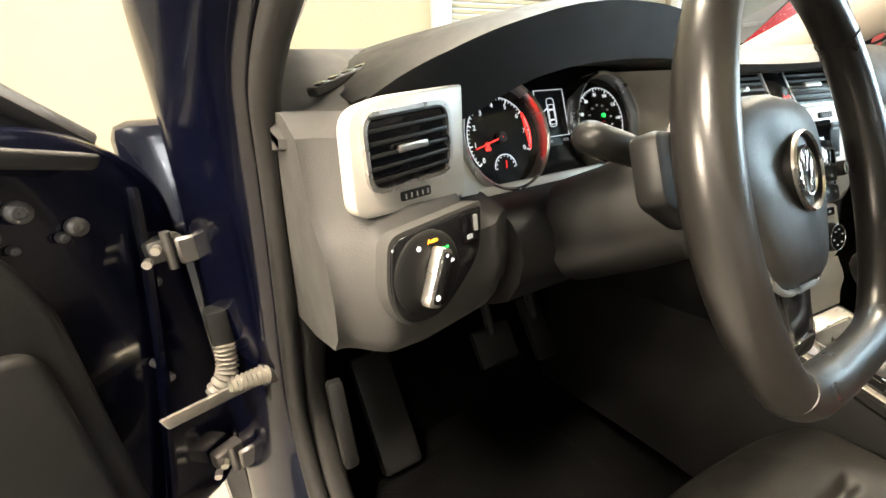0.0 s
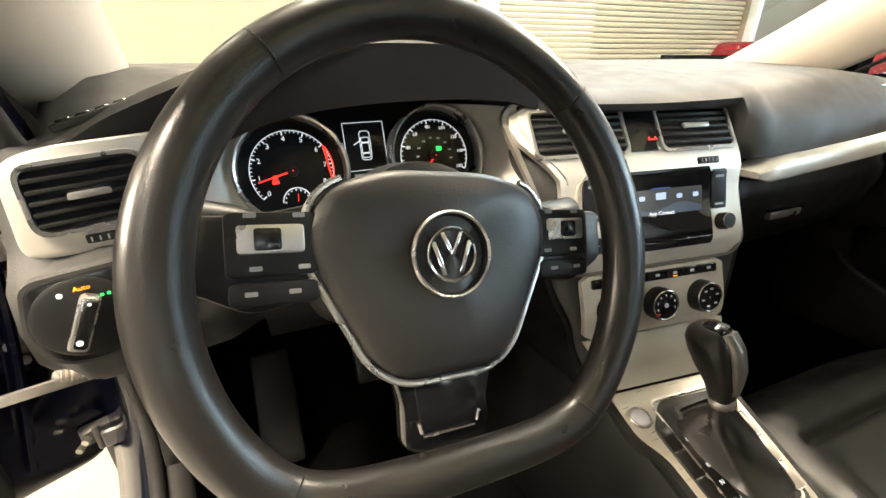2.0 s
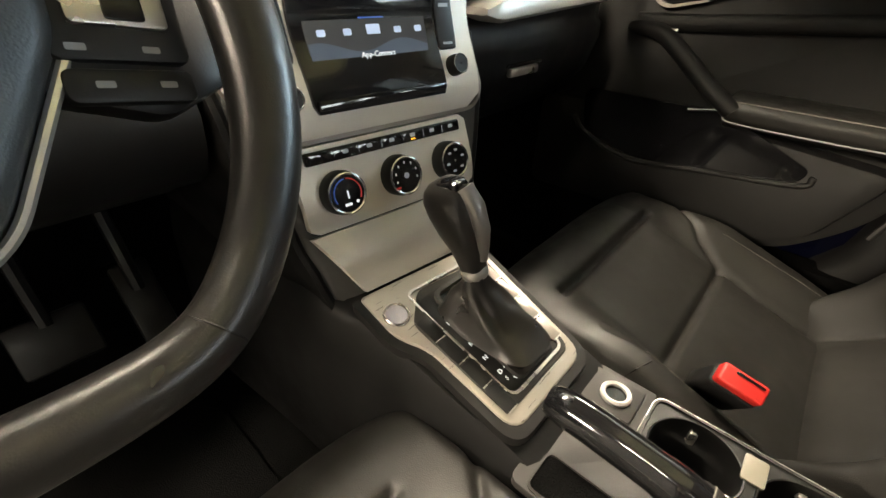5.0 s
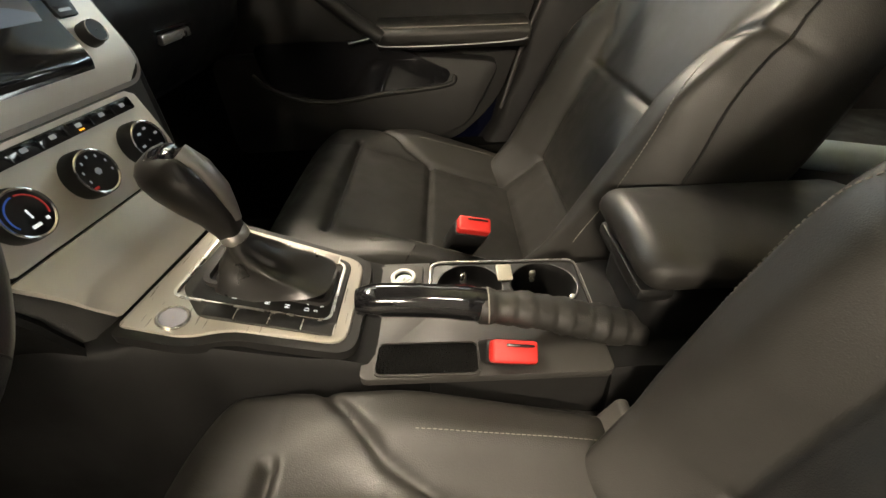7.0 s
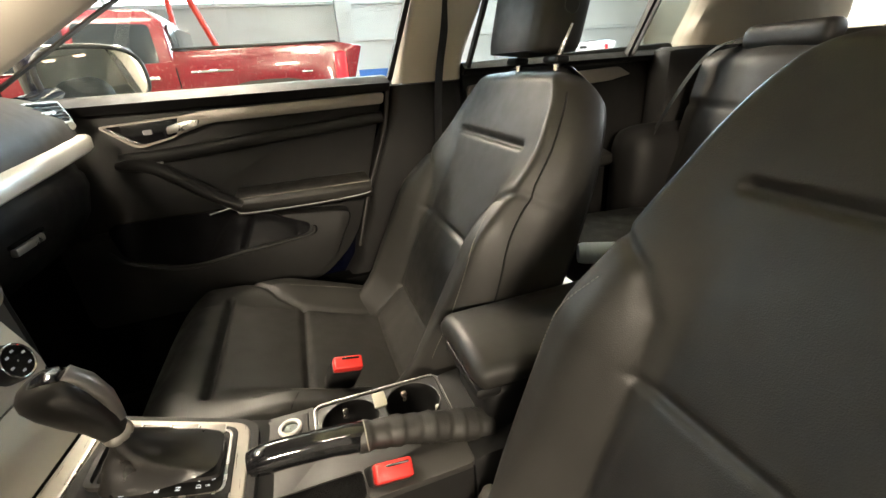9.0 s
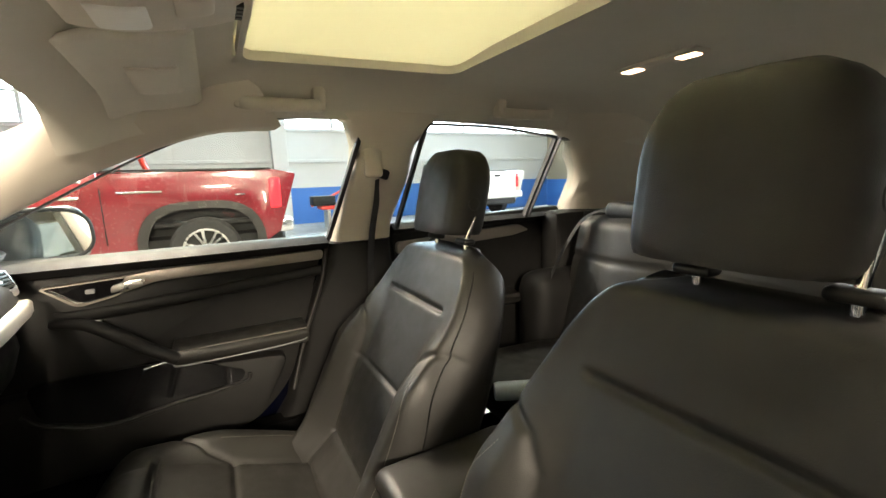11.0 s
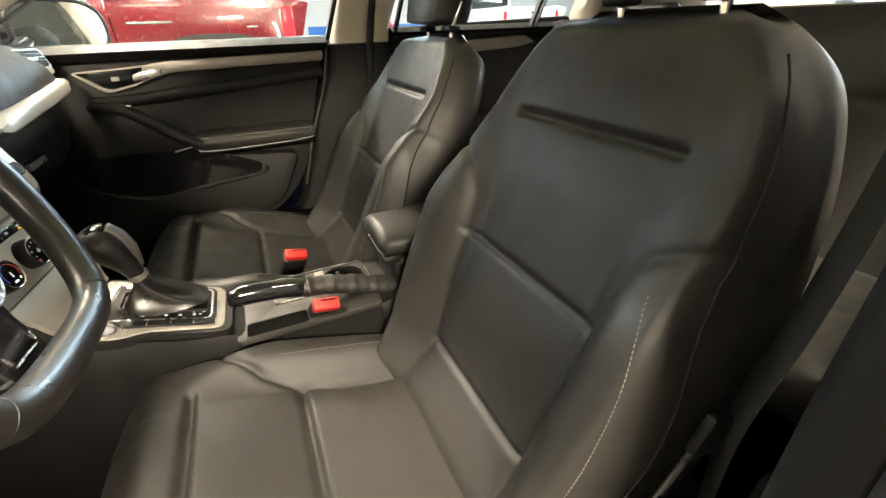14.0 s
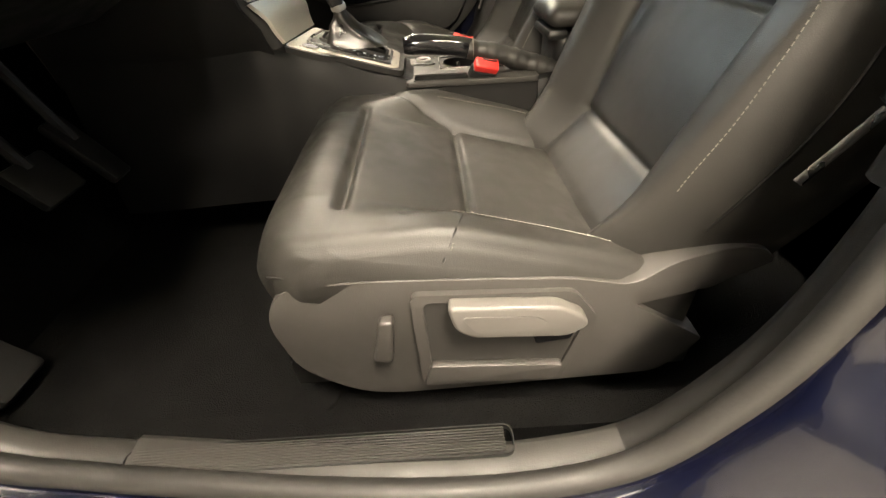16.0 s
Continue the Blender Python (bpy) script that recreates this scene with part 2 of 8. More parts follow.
def revolve(profile, to3, n=32):
    """Turn (radius, height) pairs; to3(u, v, d) places them."""
    rings = [[to3(r * math.cos(2 * math.pi * j / n), r * math.sin(2 * math.pi * j / n), h) for j in range(n)] for r, h in profile]
    return loft(rings + [rings[0]] if profile[-1][0] > 0.002 else rings, caps=False)


def sring(hw, hd, n=4.0, count=48):
    """A superellipse outline with evenly spread points."""
    q = np.linspace(0, 2 * np.pi, 721)
    x = hw * np.sign(np.cos(q)) * np.abs(np.cos(q)) ** (2 / n)
    y = hd * np.sign(np.sin(q)) * np.abs(np.sin(q)) ** (2 / n)
    s = np.concatenate([[0], np.cumsum(np.hypot(np.diff(x), np.diff(y)))])
    g = np.linspace(0, s[-1], count + 1)[:-1]
    return np.interp(g, s, x), np.interp(g, s, y)


def soft(rows, place, count=64, n=4.0, bulge=None):
    """A padded body. rows: (h, half width, half depth, x shift, depth shift); place(x, d, h) puts a point; bulge(x, d, h) moves it in depth."""
    rings = []
    for h, hw, hd, cx, cd in rows:
        X, D = sring(max(hw, 1e-4), max(hd, 1e-4), n, count)
        ring = []
        for x, d in zip(X, D):
            e = bulge(x + cx, d, h) if bulge else 0.0
            ring.append(place(x + cx, d + cd + e, h))
        rings.append(ring)
    return loft(rings)


def ends(h0, h1, hw, hd, r, k=6, mid=8, cx=0.0, cd=0.0):
    """Rows for soft() with rounded ends."""
    rows = []
    for i in range(k + 1):
        a = math.pi / 2 * i / k
        rows.append((h0 + r * (1 - math.sin(a)), hw - r * (1 - math.cos(a)), max(hd - r * (1 - math.cos(a)), 0.001), cx, cd))
    rows.reverse()
    rows = rows[::-1] if rows[0][0] > rows[-1][0] else rows
    top = [(h0 + h1 - h, a, b, c, d) for h, a, b, c, d in reversed(rows)]
    m = [(h0 + r + (h1 - h0 - 2 * r) * i / mid, hw, hd, cx, cd) for i in range(1, mid)]
    return rows + m + top


def seg_dist(x, y, line):
    best = 9.0
    for (ax, ay), (bx, by) in zip(line, line[1:]):
        dx, dy = bx - ax, by - ay
        t = max(0.0, min(1.0, ((x - ax) * dx + (y - ay) * dy) / (dx * dx + dy * dy + 1e-12)))
        best = min(best, math.hypot(x - ax - t * dx, y - ay - t * dy))
    return best


def smooth_step(a, b, x):
    t = max(0.0, min(1.0, (x - a) / (b - a)))
    return t * t * (3 - 2 * t)


WORLDS = {}


def thing(name, loc, label, category, group="", kind=""):
    ob = new(name)
    ob.empty_display_size = 0.05
    ob.location = loc
    WORLDS[ob.name] = Matrix.Translation(loc)
    return tagged(ob, label, category, group, kind)


def mesh_of(bm, name, material, smooth=40):
    me = bpy.data.meshes.new(name)
    bm.to_mesh(me)
    bm.free()
    me.materials.append(material)
    if smooth:
        me.polygons.foreach_set("use_smooth", [True] * len(me.polygons))
        me.set_sharp_from_angle(angle=radians(smooth))
    return me


def part(name, bm, material, parent, label="", smooth=40):
    ob = new(name, mesh_of(bm, name, material, smooth))
    ob.parent = parent
    w = WORLDS.get(parent.name)
    if w is not None:
        ob.matrix_parent_inverse = w.inverted()
    return tagged(ob, label)


def single(name, bm, material, label, category, group="", kind="", smooth=40):
    return tagged(new(name, mesh_of(bm, name, material, smooth)), label, category, group, kind)


def join(*bms):
    """Several shapes as one mesh."""
    out = bmesh.new()
    for b in bms:
        me = bpy.data.meshes.new("tmp")
        b.to_mesh(me)
        b.free()
        out.from_mesh(me)
        bpy.data.meshes.remove(me)
    return out


def words(name, text, size, m, material, parent, label="", depth=0.0003):
    """Built-in font writing as a flat mesh, centred, on the plane of m."""
    cu = bpy.data.curves.new(name, 'FONT')
    cu.body, cu.size, cu.align_x, cu.align_y, cu.extrude = text, size, 'CENTER', 'CENTER', depth
    cu.resolution_u = 2
    tmp = bpy.data.objects.new(name, cu)
    scene.collection.objects.link(tmp)
    bpy.context.view_layer.update()
    me = bpy.data.meshes.new_from_object(tmp.evaluated_get(bpy.context.evaluated_depsgraph_get()))
    bpy.data.objects.remove(tmp)
    me.materials.clear()
    me.materials.append(material)
    me.transform(m)
    ob = new(name, me)
    ob.parent = parent
    w = WORLDS.get(parent.name)
    if w is not None:
        ob.matrix_parent_inverse = w.inverted()
    return tagged(ob, label)


def plane_frame(origin, u, v):
    """to3(u, v, d) on a plane, d along its normal; and its matrix."""
    o, u = Vector(origin), Vector(u).normalized()
    n = u.cross(Vector(v)).normalized()
    v = n.cross(u)
    mtx = Matrix(((u.x, v.x, n.x, o.x), (u.y, v.y, n.y, o.y), (u.z, v.z, n.z, o.z), (0, 0, 0, 1)))

    def to3(a, b, d):
        return o + u * a + v * b + n * d
    return to3, mtx

# ---- the garage ----
GZ = 0.05
paint_cream = mat("wall_paint_cream", (0.30, 0.265, 0.195), 0.8, var=0.06, var_scale=0.6, bump=0.2, bump_scale=60)
# dark tone that keeps bounced light and reflections from the left down
dimmed_grey = mat("wall_dimmed_grey", (0.13, 0.125, 0.115), 0.7, var=0.08, var_scale=0.6, bump=0.2, bump_scale=60)
paint_blue = mat("wall_paint_blue", (0.04, 0.16, 0.50), 0.6, var=0.08, var_scale=0.8, bump=0.15, bump_scale=60)
paint_white = mat("steel_white", (0.55, 0.57, 0.57), 0.55, var=0.05, var_scale=0.8)
concrete = mat("concrete_floor", (0.23, 0.22, 0.20), 0.45, var=0.15, var_scale=0.7, bump=0.2, bump_scale=40, rough_var=0.15)
day_glow = mat("daylight_pane", (0.80, 0.91, 1.0), 0.5, emit=2.5, var=0.0)
lamp_glow = mat("lamp_diffuser", (1.0, 0.90, 0.74), 0.5, emit=9.0, var=0.0)
hall_glow = mat("hall_lamp_diffuser", (0.95, 0.97, 1.0), 0.5, emit=20.0, var=0.0)
red_paint = mat("truck_red_paint", (0.17, 0.008, 0.016), 0.25, var=0.08, coat=1.0, rough_var=0.04)
white_paint = mat("truck_white_paint", (0.78, 0.78, 0.77), 0.3, var=0.03, coat=0.8)
tail_red = mat("tail_lamp_red", (0.75, 0.02, 0.03), 0.15, emit=0.5)
tyre_mat = mat("tyre_rubber", (0.025, 0.025, 0.025), 0.85, var=0.2, bump=0.3, bump_scale=80)
alloy = mat("alloy_silver", (0.60, 0.60, 0.60), 0.3, metal=0.85)
dark_glass = mat("dark_window", (0.02, 0.025, 0.03), 0.06, var=0.05, coat=0.5, rough_var=0.02)
lift_red = mat("lift_red_paint", (0.70, 0.05, 0.03), 0.4, var=0.06)
sign_yellow = mat("sign_yellow", (0.78, 0.52, 0.04), 0.5, var=0.03)

single("ground", rbox((0, -20, GZ - 0.05), (46, 90, 0.1), 0), concrete, "smooth grey concrete garage floor", "floor", kind="structure", smooth=0)
HZ = 5.2
single("garage_ceiling", rbox((0, -20, HZ + 0.1), (46, 90, 0.2), 0), paint_white, "white painted garage ceiling", "ceiling", kind="structure", smooth=0)

# front wall with the roller door
FY = 4.6
wall_f = thing("wall_front", (0, FY, GZ), "cream painted garage wall with a ribbed roller door", "wall", kind="structure")
part("wall_panel", rbox((-9.05, FY + 0.1, 2.6), (22, 0.2, HZ), 0), paint_cream, wall_f, smooth=0)
part("wall_panel", rbox((15.0, FY + 3.1, 2.6), (18, 0.2, HZ), 0), paint_cream, wall_f, smooth=0)
part("wall_panel", rbox((4.0, FY + 0.1, 3.75), (4.1, 0.2, 0.3), 0), paint_cream, wall_f, smooth=0)
part("wall_panel", rbox((4.0, FY + 0.1, 5.0), (4.1, 0.2, 0.4), 0), paint_cream, wall_f, smooth=0)
# glowing pane out of view, added as the source of the cool fill
part("window_band", rbox((4.0, FY + 0.1, 4.35), (4.1, 0.04, 0.9), 0), day_glow, wall_f, "unseen glowing pane added above the roller door for cool fill light", smooth=0)
part("wall_panel", rbox((6.15, FY + 1.6, 2.6), (0.2, 3.2, HZ), 0), paint_cream, wall_f, smooth=0)
roll = thing("roller_door", (4.0, FY, GZ), "closed cream ribbed steel roller door", "roller door", kind="structure")
for i in range(60):
    part("slat", rbox((4.0, FY + 0.10, GZ + 0.03 + 0.06 * i), (4.0, 0.03, 0.052), 0.012, 1), paint_cream, roll, smooth=0)
part("door_post", rbox((1.90, FY - 0.02, 1.85), (0.22, 0.12, 3.6), 0.01), paint_white, roll, "white steel door post")
part("door_post", rbox((6.08, FY - 0.02, 1.85), (0.10, 0.12, 3.6), 0.01), paint_white, roll, "white steel door post")
sg = thing("wall_sign", (-0.647, FY, 1.64), "small yellow wall sign with unreadable writing", "sign")
part("board", rbox((-0.647, FY - 0.006, 1.77), (0.40, 0.012, 0.30), 0.003), sign_yellow, sg)
for k in range(3):
    part("text_bar", rbox((-0.647, FY - 0.0135, 1.70 + 0.07 * k), (0.30, 0.004, 0.02), 0.001, 1), bar_dark, sg)

# out of view; its dark grey is there to dim bounced light
single("wall_left", rbox((-4.6, -20, 2.6), (0.2, 90, HZ), 0), dimmed_grey, "unseen garage side wall, darkened to cut bounced light", "wall", kind="structure", smooth=0)

# right wall with clerestory windows
WX = 13.0
wall_r = thing("wall_right", (WX, -10, GZ), "cream corrugated steel wall with a blue base and high windows", "wall", kind="structure")
part("lower_panel", rbox((WX + 0.1, -1.2, 0.6), (0.2, 22, 1.1), 0), paint_blue, wall_r, "blue painted wall base", smooth=0)
part("wall_panel", rbox((WX + 0.1, -1.2, 2.015), (0.2, 22, 1.73), 0), paint_white, wall_r, smooth=0)
part("wall_panel", rbox((WX + 0.1, -1.2, 4.75), (0.2, 22, 0.9), 0), paint_white, wall_r, smooth=0)
for z in (1.95, 2.87):
    part("girt", rbox((WX - 0.04, -1.2, z), (0.08, 22, 0.10), 0.01, 1), paint_white, wall_r)
for k in range(9):
    y = 8.6 - 2.4 * k
    part("mullion", rbox((WX + 0.02, y, 3.59), (0.10, 0.08, 1.42), 0), paint_white, wall_r, smooth=0)
part("window_band", rbox((WX + 0.12, -1.2, 3.59), (0.04, 22, 1.42), 0), day_glow, wall_r, "bright daylight in high windows", smooth=0)
part("transom", rbox((WX + 0.02, -1.2, 3.62), (0.08, 22, 0.05), 0), paint_white, wall_r, smooth=0)
for y in (-1.76, 5.44):
    part("column", rbox((WX - 0.20, y, 2.6), (0.32, 0.42, HZ), 0.01, 1), paint_white, wall_r, "white steel column")

# wall that closes the right bay
wall_b = thing("wall_bay", (14, -13, GZ), "cream painted wall with a blue base", "wall", kind="structure")
part("wall_panel", rbox((14.5, -12.3, 3.15), (9, 0.2, 4.1), 0), paint_cream, wall_b, smooth=0)
part("lower_panel", rbox((14.5, -12.3, 0.575), (9, 0.2, 1.05), 0), paint_blue, wall_b, "blue painted wall base", smooth=0)
single("wall_far", rbox((0, -55, 2.6), (46, 0.2, HZ), 0), paint_white, "pale far wall of the hall", "wall", kind="structure", smooth=0)

# ceiling lamps
for k, (x, y) in enumerate([(-2.3, -0.5), (-3.6, -4.5), (-2.6, 3.4), (2.6, -2.4), (2.6, 2.6), (7.5, -1.0), (7.5, -7.0), (2.0, -9.0), (-2.5, -13.0), (5.0, -16.0), (-2.5, -22.0), (3.0, -24.0), (8.0, -26.0), (-2.0, -34.0), (5.0, -36.0), (1.0, -45.0)]):
    lp = thing("ceiling_lamp", (x, y, HZ), "long white fluorescent ceiling lamp, lit", "ceiling lamp", "garage ceiling lamps")
    part("housing", rbox((x, y, HZ - 0.06), (0.34, 2.4, 0.08), 0.01, 1), paint_white, lp)
    part("diffuser", rbox((x, y, HZ - 0.105), (0.28, 2.3, 0.02), 0.004, 1), lamp_glow if y > -12 else hall_glow, lp)

for x, y in ((0.3, 2.5), (5.5, 1.2)):
    wl_ = thing("work_lamp", (x, y, HZ), "wide white ceiling work lamp, lit", "work lamp", "ceiling work lamps")
    part("housing", rbox((x, y, HZ - 0.07), (1.8, 0.8, 0.14), 0.01, 1), paint_white, wl_)

# unseen housing, added to go with the low fill from the left
fill_box = thing("wall_lamp", (-4.5, 0.5, 2.6), "unseen white lamp housing added for the low fill light beside the car", "wall lamp")
part("housing", rbox((-4.46, 0.5, 2.60), (0.10, 1.3, 0.55), 0.01, 1, Matrix.Rotation(radians(20), 4, 'Y')), paint_white, fill_box)

# the hall's floor lies this much below the height at which its parts are given
HALL_DROP = 0.17


def lower(obs, drop):
    for ob in obs:
        if ob.parent is None and ob.type in ('MESH', 'EMPTY'):
            ob.location.z -= drop


lower(list(scene.objects), HALL_DROP)

# ---- dashboard ----
dash = thing("dashboard", (0, 0.75, 0.55), "dark grey soft-touch car dashboard with brushed silver trim panels", "dashboard")


def lerp_tab(x, tab):
    for (a, va), (b, vb) in zip(tab, tab[1:]):
        if x <= b:
            t = max(0.0, (x - a) / (b - a))
            t = t * t * (3 - 2 * t)
            return va + (vb - va) * t
    return tab[-1][1]


Y_LIP = [(-0.70, 0.54), (-0.68, 0.498), (-0.60, 0.498), (-0.575, 0.52), (-0.55, 0.60), (-0.18, 0.60), (-0.155, 0.50), (-0.12, 0.468), (0.15, 0.440), (0.20, 0.420), (0.45, 0.424), (0.60, 0.430), (0.655, 0.438), (0.70, 0.50)]
Z_TOP = [(-0.70, 0.874), (-0.60, 0.905), (-0.45, 0.925), (-0.2, 0.922), (0.0, 0.916), (0.25, 0.926), (0.5, 0.93), (0.70, 0.918)]
Z_BOT = [(-0.70, 0.89), (0.14, 0.895), (0.172, 0.82), (0.70, 0.82)]


def dash_section(x):
    yl, zt, zb = lerp_tab(x, Y_LIP), lerp_tab(x, Z_TOP), lerp_tab(x, Z_BOT)
    zb = min(zb, zt - 0.022)
    d = zt - zb
    lean = 0.042 * smooth_step(0.16, 0.24, x)
    pts = [(1.12, 0.945), (0.95, 0.95), (0.80, 0.948), (0.68, 0.94), (yl + 0.10 + lean, zt + 0.010), (yl + 0.05 + lean, zt + 0.004), (yl + 0.022 + lean, zt - 0.003), (yl + 0.008 + lean, zt - 0.010 - 0.04 * d),
           (yl + 0.88 * lean, zt - 0.016 - 0.12 * d), (yl - 0.004 + 0.5 * lean, zt - 0.45 * d), (yl + 0.001 + 0.18 * lean, zb + 0.22 * d), (yl + 0.008, zb + 0.05 * d), (yl + 0.02, zb), (yl + 0.10, zb - 0.01), (1.12, 0.80)]
    return [(x, y, z) for y, z in pts]


xs = sorted(set([round(-0.70 + 0.02 * i, 3) for i in range(71)] + [-0.565, -0.555, -0.175, -0.165, 0.145, 0.155, 0.165]))
part("dash_pad", loft([dash_section(x) for x in xs]), dash_grey, dash, smooth=50)

# the hood over the instruments: a broad dark brow that runs out into the pad on both sides
def spline_tab(x, tab):
    """Smooth curve through a short table."""
    x = min(max(x, tab[0][0]), tab[-1][0])
    i = next(k for k in range(len(tab) - 1) if x <= tab[k + 1][0])
    (a, va), (b, vb) = tab[i], tab[i + 1]
    p, n = tab[max(i - 1, 0)], tab[min(i + 2, len(tab) - 1)]
    ma, mb = (vb - p[1]) / (b - p[0]), (n[1] - va) / (n[0] - a)
    t, d = (x - a) / (b - a), b - a
    return (2 * t ** 3 - 3 * t * t + 1) * va + (t ** 3 - 2 * t * t + t) * d * ma + (3 * t * t - 2 * t ** 3) * vb + (t ** 3 - t * t) * d * mb


HOOD_TOP = [(-0.640, 0.894), (-0.60, 0.917), (-0.56, 0.934), (-0.50, 0.955), (-0.41, 0.975), (-0.32, 0.980), (-0.23, 0.974), (-0.165, 0.958), (-0.130, 0.930), (-0.105, 0.906)]
HOOD_LOW = [(-0.640, 0.889), (-0.60, 0.878), (-0.57, 0.866), (-0.54, 0.868), (-0.50, 0.886), (-0.454, 0.902), (-0.38, 0.913), (-0.27, 0.915), (-0.19, 0.908), (-0.150, 0.896), (-0.105, 0.884)]
rings = []
for i in range(15):
    t = i / 14
    edge = 0.006 * (1 - min(1, i / 1.5))
    out, inn = [], []
    for j in range(56):
        x = -0.640 + 0.535 * j / 55
        bow = ((x + 0.37) / 0.27) ** 2
        y = 0.474 + 0.026 * bow + (0.30 - 0.026 * bow) * t
        top, low = spline_tab(x, HOOD_TOP), spline_tab(x, HOOD_LOW)
        out.append((x, y, 0.902 + (top - 0.902) * (1 - 0.35 * t * t) - edge + 0.014 * t))
        inn.append((x, y + 0.004, low - 0.006 * t + edge * 0.6))
    rings.append(out + inn[::-1])
part("cluster_hood", loft(rings), soft_black, dash, smooth=60)

# dark body below: knee panel, glovebox, centre tower
def swept(x0, x1, prof, k=12, endr=0.015):
    rings = []
    for i in range(k + 1):
        x = x0 + (x1 - x0) * i / k
        rings.append([(x, y, z) for y, z in prof(x)])
    return loft(rings)


def knee(x):
    e = 0.03 * smooth_step(-0.65, -0.69, x) + 0.24 * max(0.0, x + 0.62)
    t = smooth_step(-0.563, -0.553, x)
    r = 0.02 * smooth_step(-0.54, -0.50, x)
    e += r
    e += 0.073
    return [(0.43 + e, 0.885 - 0.095 * t), (0.392 + e, 0.868 - 0.080 * t), (0.385 + e, 0.81 - 0.024 * t), (0.368 + e, 0.79 - 0.008 * t), (0.354 + e, 0.778), (0.347 + e, 0.74), (0.352 + e, 0.705), (0.368 + e, 0.684), (0.40 + e, 0.672), (0.55, 0.655), (0.66, 0.63), (0.8, 0.63), (0.8, 0.88 - 0.09 * t)]


def knee_mid(x):
    t = smooth_step(-0.56, -0.50, x)
    return [(0.50 + 0.04 * t, 0.885 - 0.10 * t), (0.47 + 0.03 * t, 0.868 - 0.09 * t), (0.465 + 0.02 * t, 0.81 - 0.035 * t), (0.445 + 0.02 * t, 0.785 - 0.02 * t), (0.431 + 0.02 * t, 0.77 - 0.02 * t), (0.425 + 0.02 * t, 0.74 - 0.01 * t), (0.431 + 0.02 * t, 0.70), (0.458 + 0.01 * t, 0.672), (0.495, 0.655), (0.54, 0.64), (0.62, 0.60), (0.8, 0.60), (0.8, 0.88 - 0.1 * t)]


part("end_panel", swept(-0.695, -0.500, knee, 40), dash_grey, dash, "dark grey outer end of the dashboard", smooth=50)
part("knee_panel", swept(-0.4985, -0.165, knee_mid, 14), hard_black, dash, smooth=50)


def glove(x):
    t = smooth_step(0.60, 0.70, x)
    y = lerp_tab(x, Y_LIP) + 0.030
    return [(y + 0.03, 0.818), (y + 0.004, 0.812), (y + 0.006, 0.785), (y + 0.004, 0.775), (y - 0.004, 0.765), (y - 0.006, 0.74), (y + 0.012, 0.68), (y + 0.05, 0.63), (y + 0.10, 0.60), (0.85, 0.58), (0.85, 0.82)]


part("glovebox_front", swept(0.18, 0.695, glove, 14), hard_black, dash, "black glovebox front with a flush lid", smooth=50)
part("glovebox_handle", rbox((0.355, 0.452, 0.708), (0.085, 0.012, 0.014), 0.004), satin, dash, "slim satin handle")
part("handle_recess", rbox((0.355, 0.4525, 0.719), (0.10, 0.012, 0.006), 0.002), piano, dash)


def tower(z):
    t = smooth_step(0.52, 0.90, z)
    y = lerp_tab(z, [(0.50, 0.345), (0.56, 0.36), (0.61, 0.385), (0.70, 0.408), (0.80, 0.438), (0.90, 0.486)])
    hw = lerp_tab(z, [(0.50, 0.112), (0.60, 0.128), (0.70, 0.158), (0.90, 0.172)])
    X = 0.004
    turn = lambda pts: [(a, b - 0.11 * (a - X), c) for a, b, c in pts]
    hl = hw + 0.010 * smooth_step(0.79, 0.86, z)
    return turn([(X - hl - 0.02, 0.75, z), (X - hl, y + 0.05, z), (X - hl + 0.004, y + 0.012, z), (X - hl + 0.014, y + 0.003, z), (X - hl + 0.03, y + 0.002, z),
            (X + hw - 0.03, y + 0.002, z), (X + hw - 0.014, y - 0.002, z), (X + hw - 0.004, y + 0.008, z), (X + hw, y + 0.05, z), (X + hw + 0.02, 0.75, z)])


part("centre_tower", loft([tower(0.50 + 0.41 * i / 20) for i in range(21)]), dash_grey, dash, smooth=50)


def flank(s):
    """Dark side of the tower with a slim front edge."""
    rings = []
    for i in range(27):
        z = 0.490 + 0.290 * i / 26
        p = tower(z)
        front, rear = (p[2], p[0]) if s < 0 else (p[7], p[9])
        x0, x1, y0 = front[0], rear[0], front[1]
        line = [(x0 + s * 0.0015, y0 - 0.007), (x0 + s * 0.0065, y0 - 0.004), (x0 + s * 0.008, y0 + 0.04), (x1 + s * 0.004, 0.60), (x1 + s * 0.004, 0.76)]
        rings.append([(x, y, z) for x, y in line] + [(x - s * 0.006, y + 0.004, z) for x, y in reversed(line)])
    return loft(rings)


for s in (-1, 1):
    part("tower_flank", flank(s), console_black, dash, "black side of the centre tower", smooth=50)


def tower_face(u, v, d):
    """u to the side, v height, d out of the face towards the seats."""
    y = lerp_tab(v, [(0.50, 0.345), (0.56, 0.36), (0.61, 0.385), (0.70, 0.408), (0.80, 0.438), (0.90, 0.486)])
    s = (lerp_tab(v + 0.01, [(0.50, 0.345), (0.56, 0.36), (0.61, 0.385), (0.70, 0.408), (0.80, 0.438), (0.90, 0.486)]) - y) / 0.01
    n = Vector((0, -1, s)).normalized()
    return Vector((u + 0.004, y - 0.11 * u, v + 0.008)) + n * d


def faced(poly, face, d0, d1, bev=0.0):
    return prism(poly, face, d0, d1, bev)


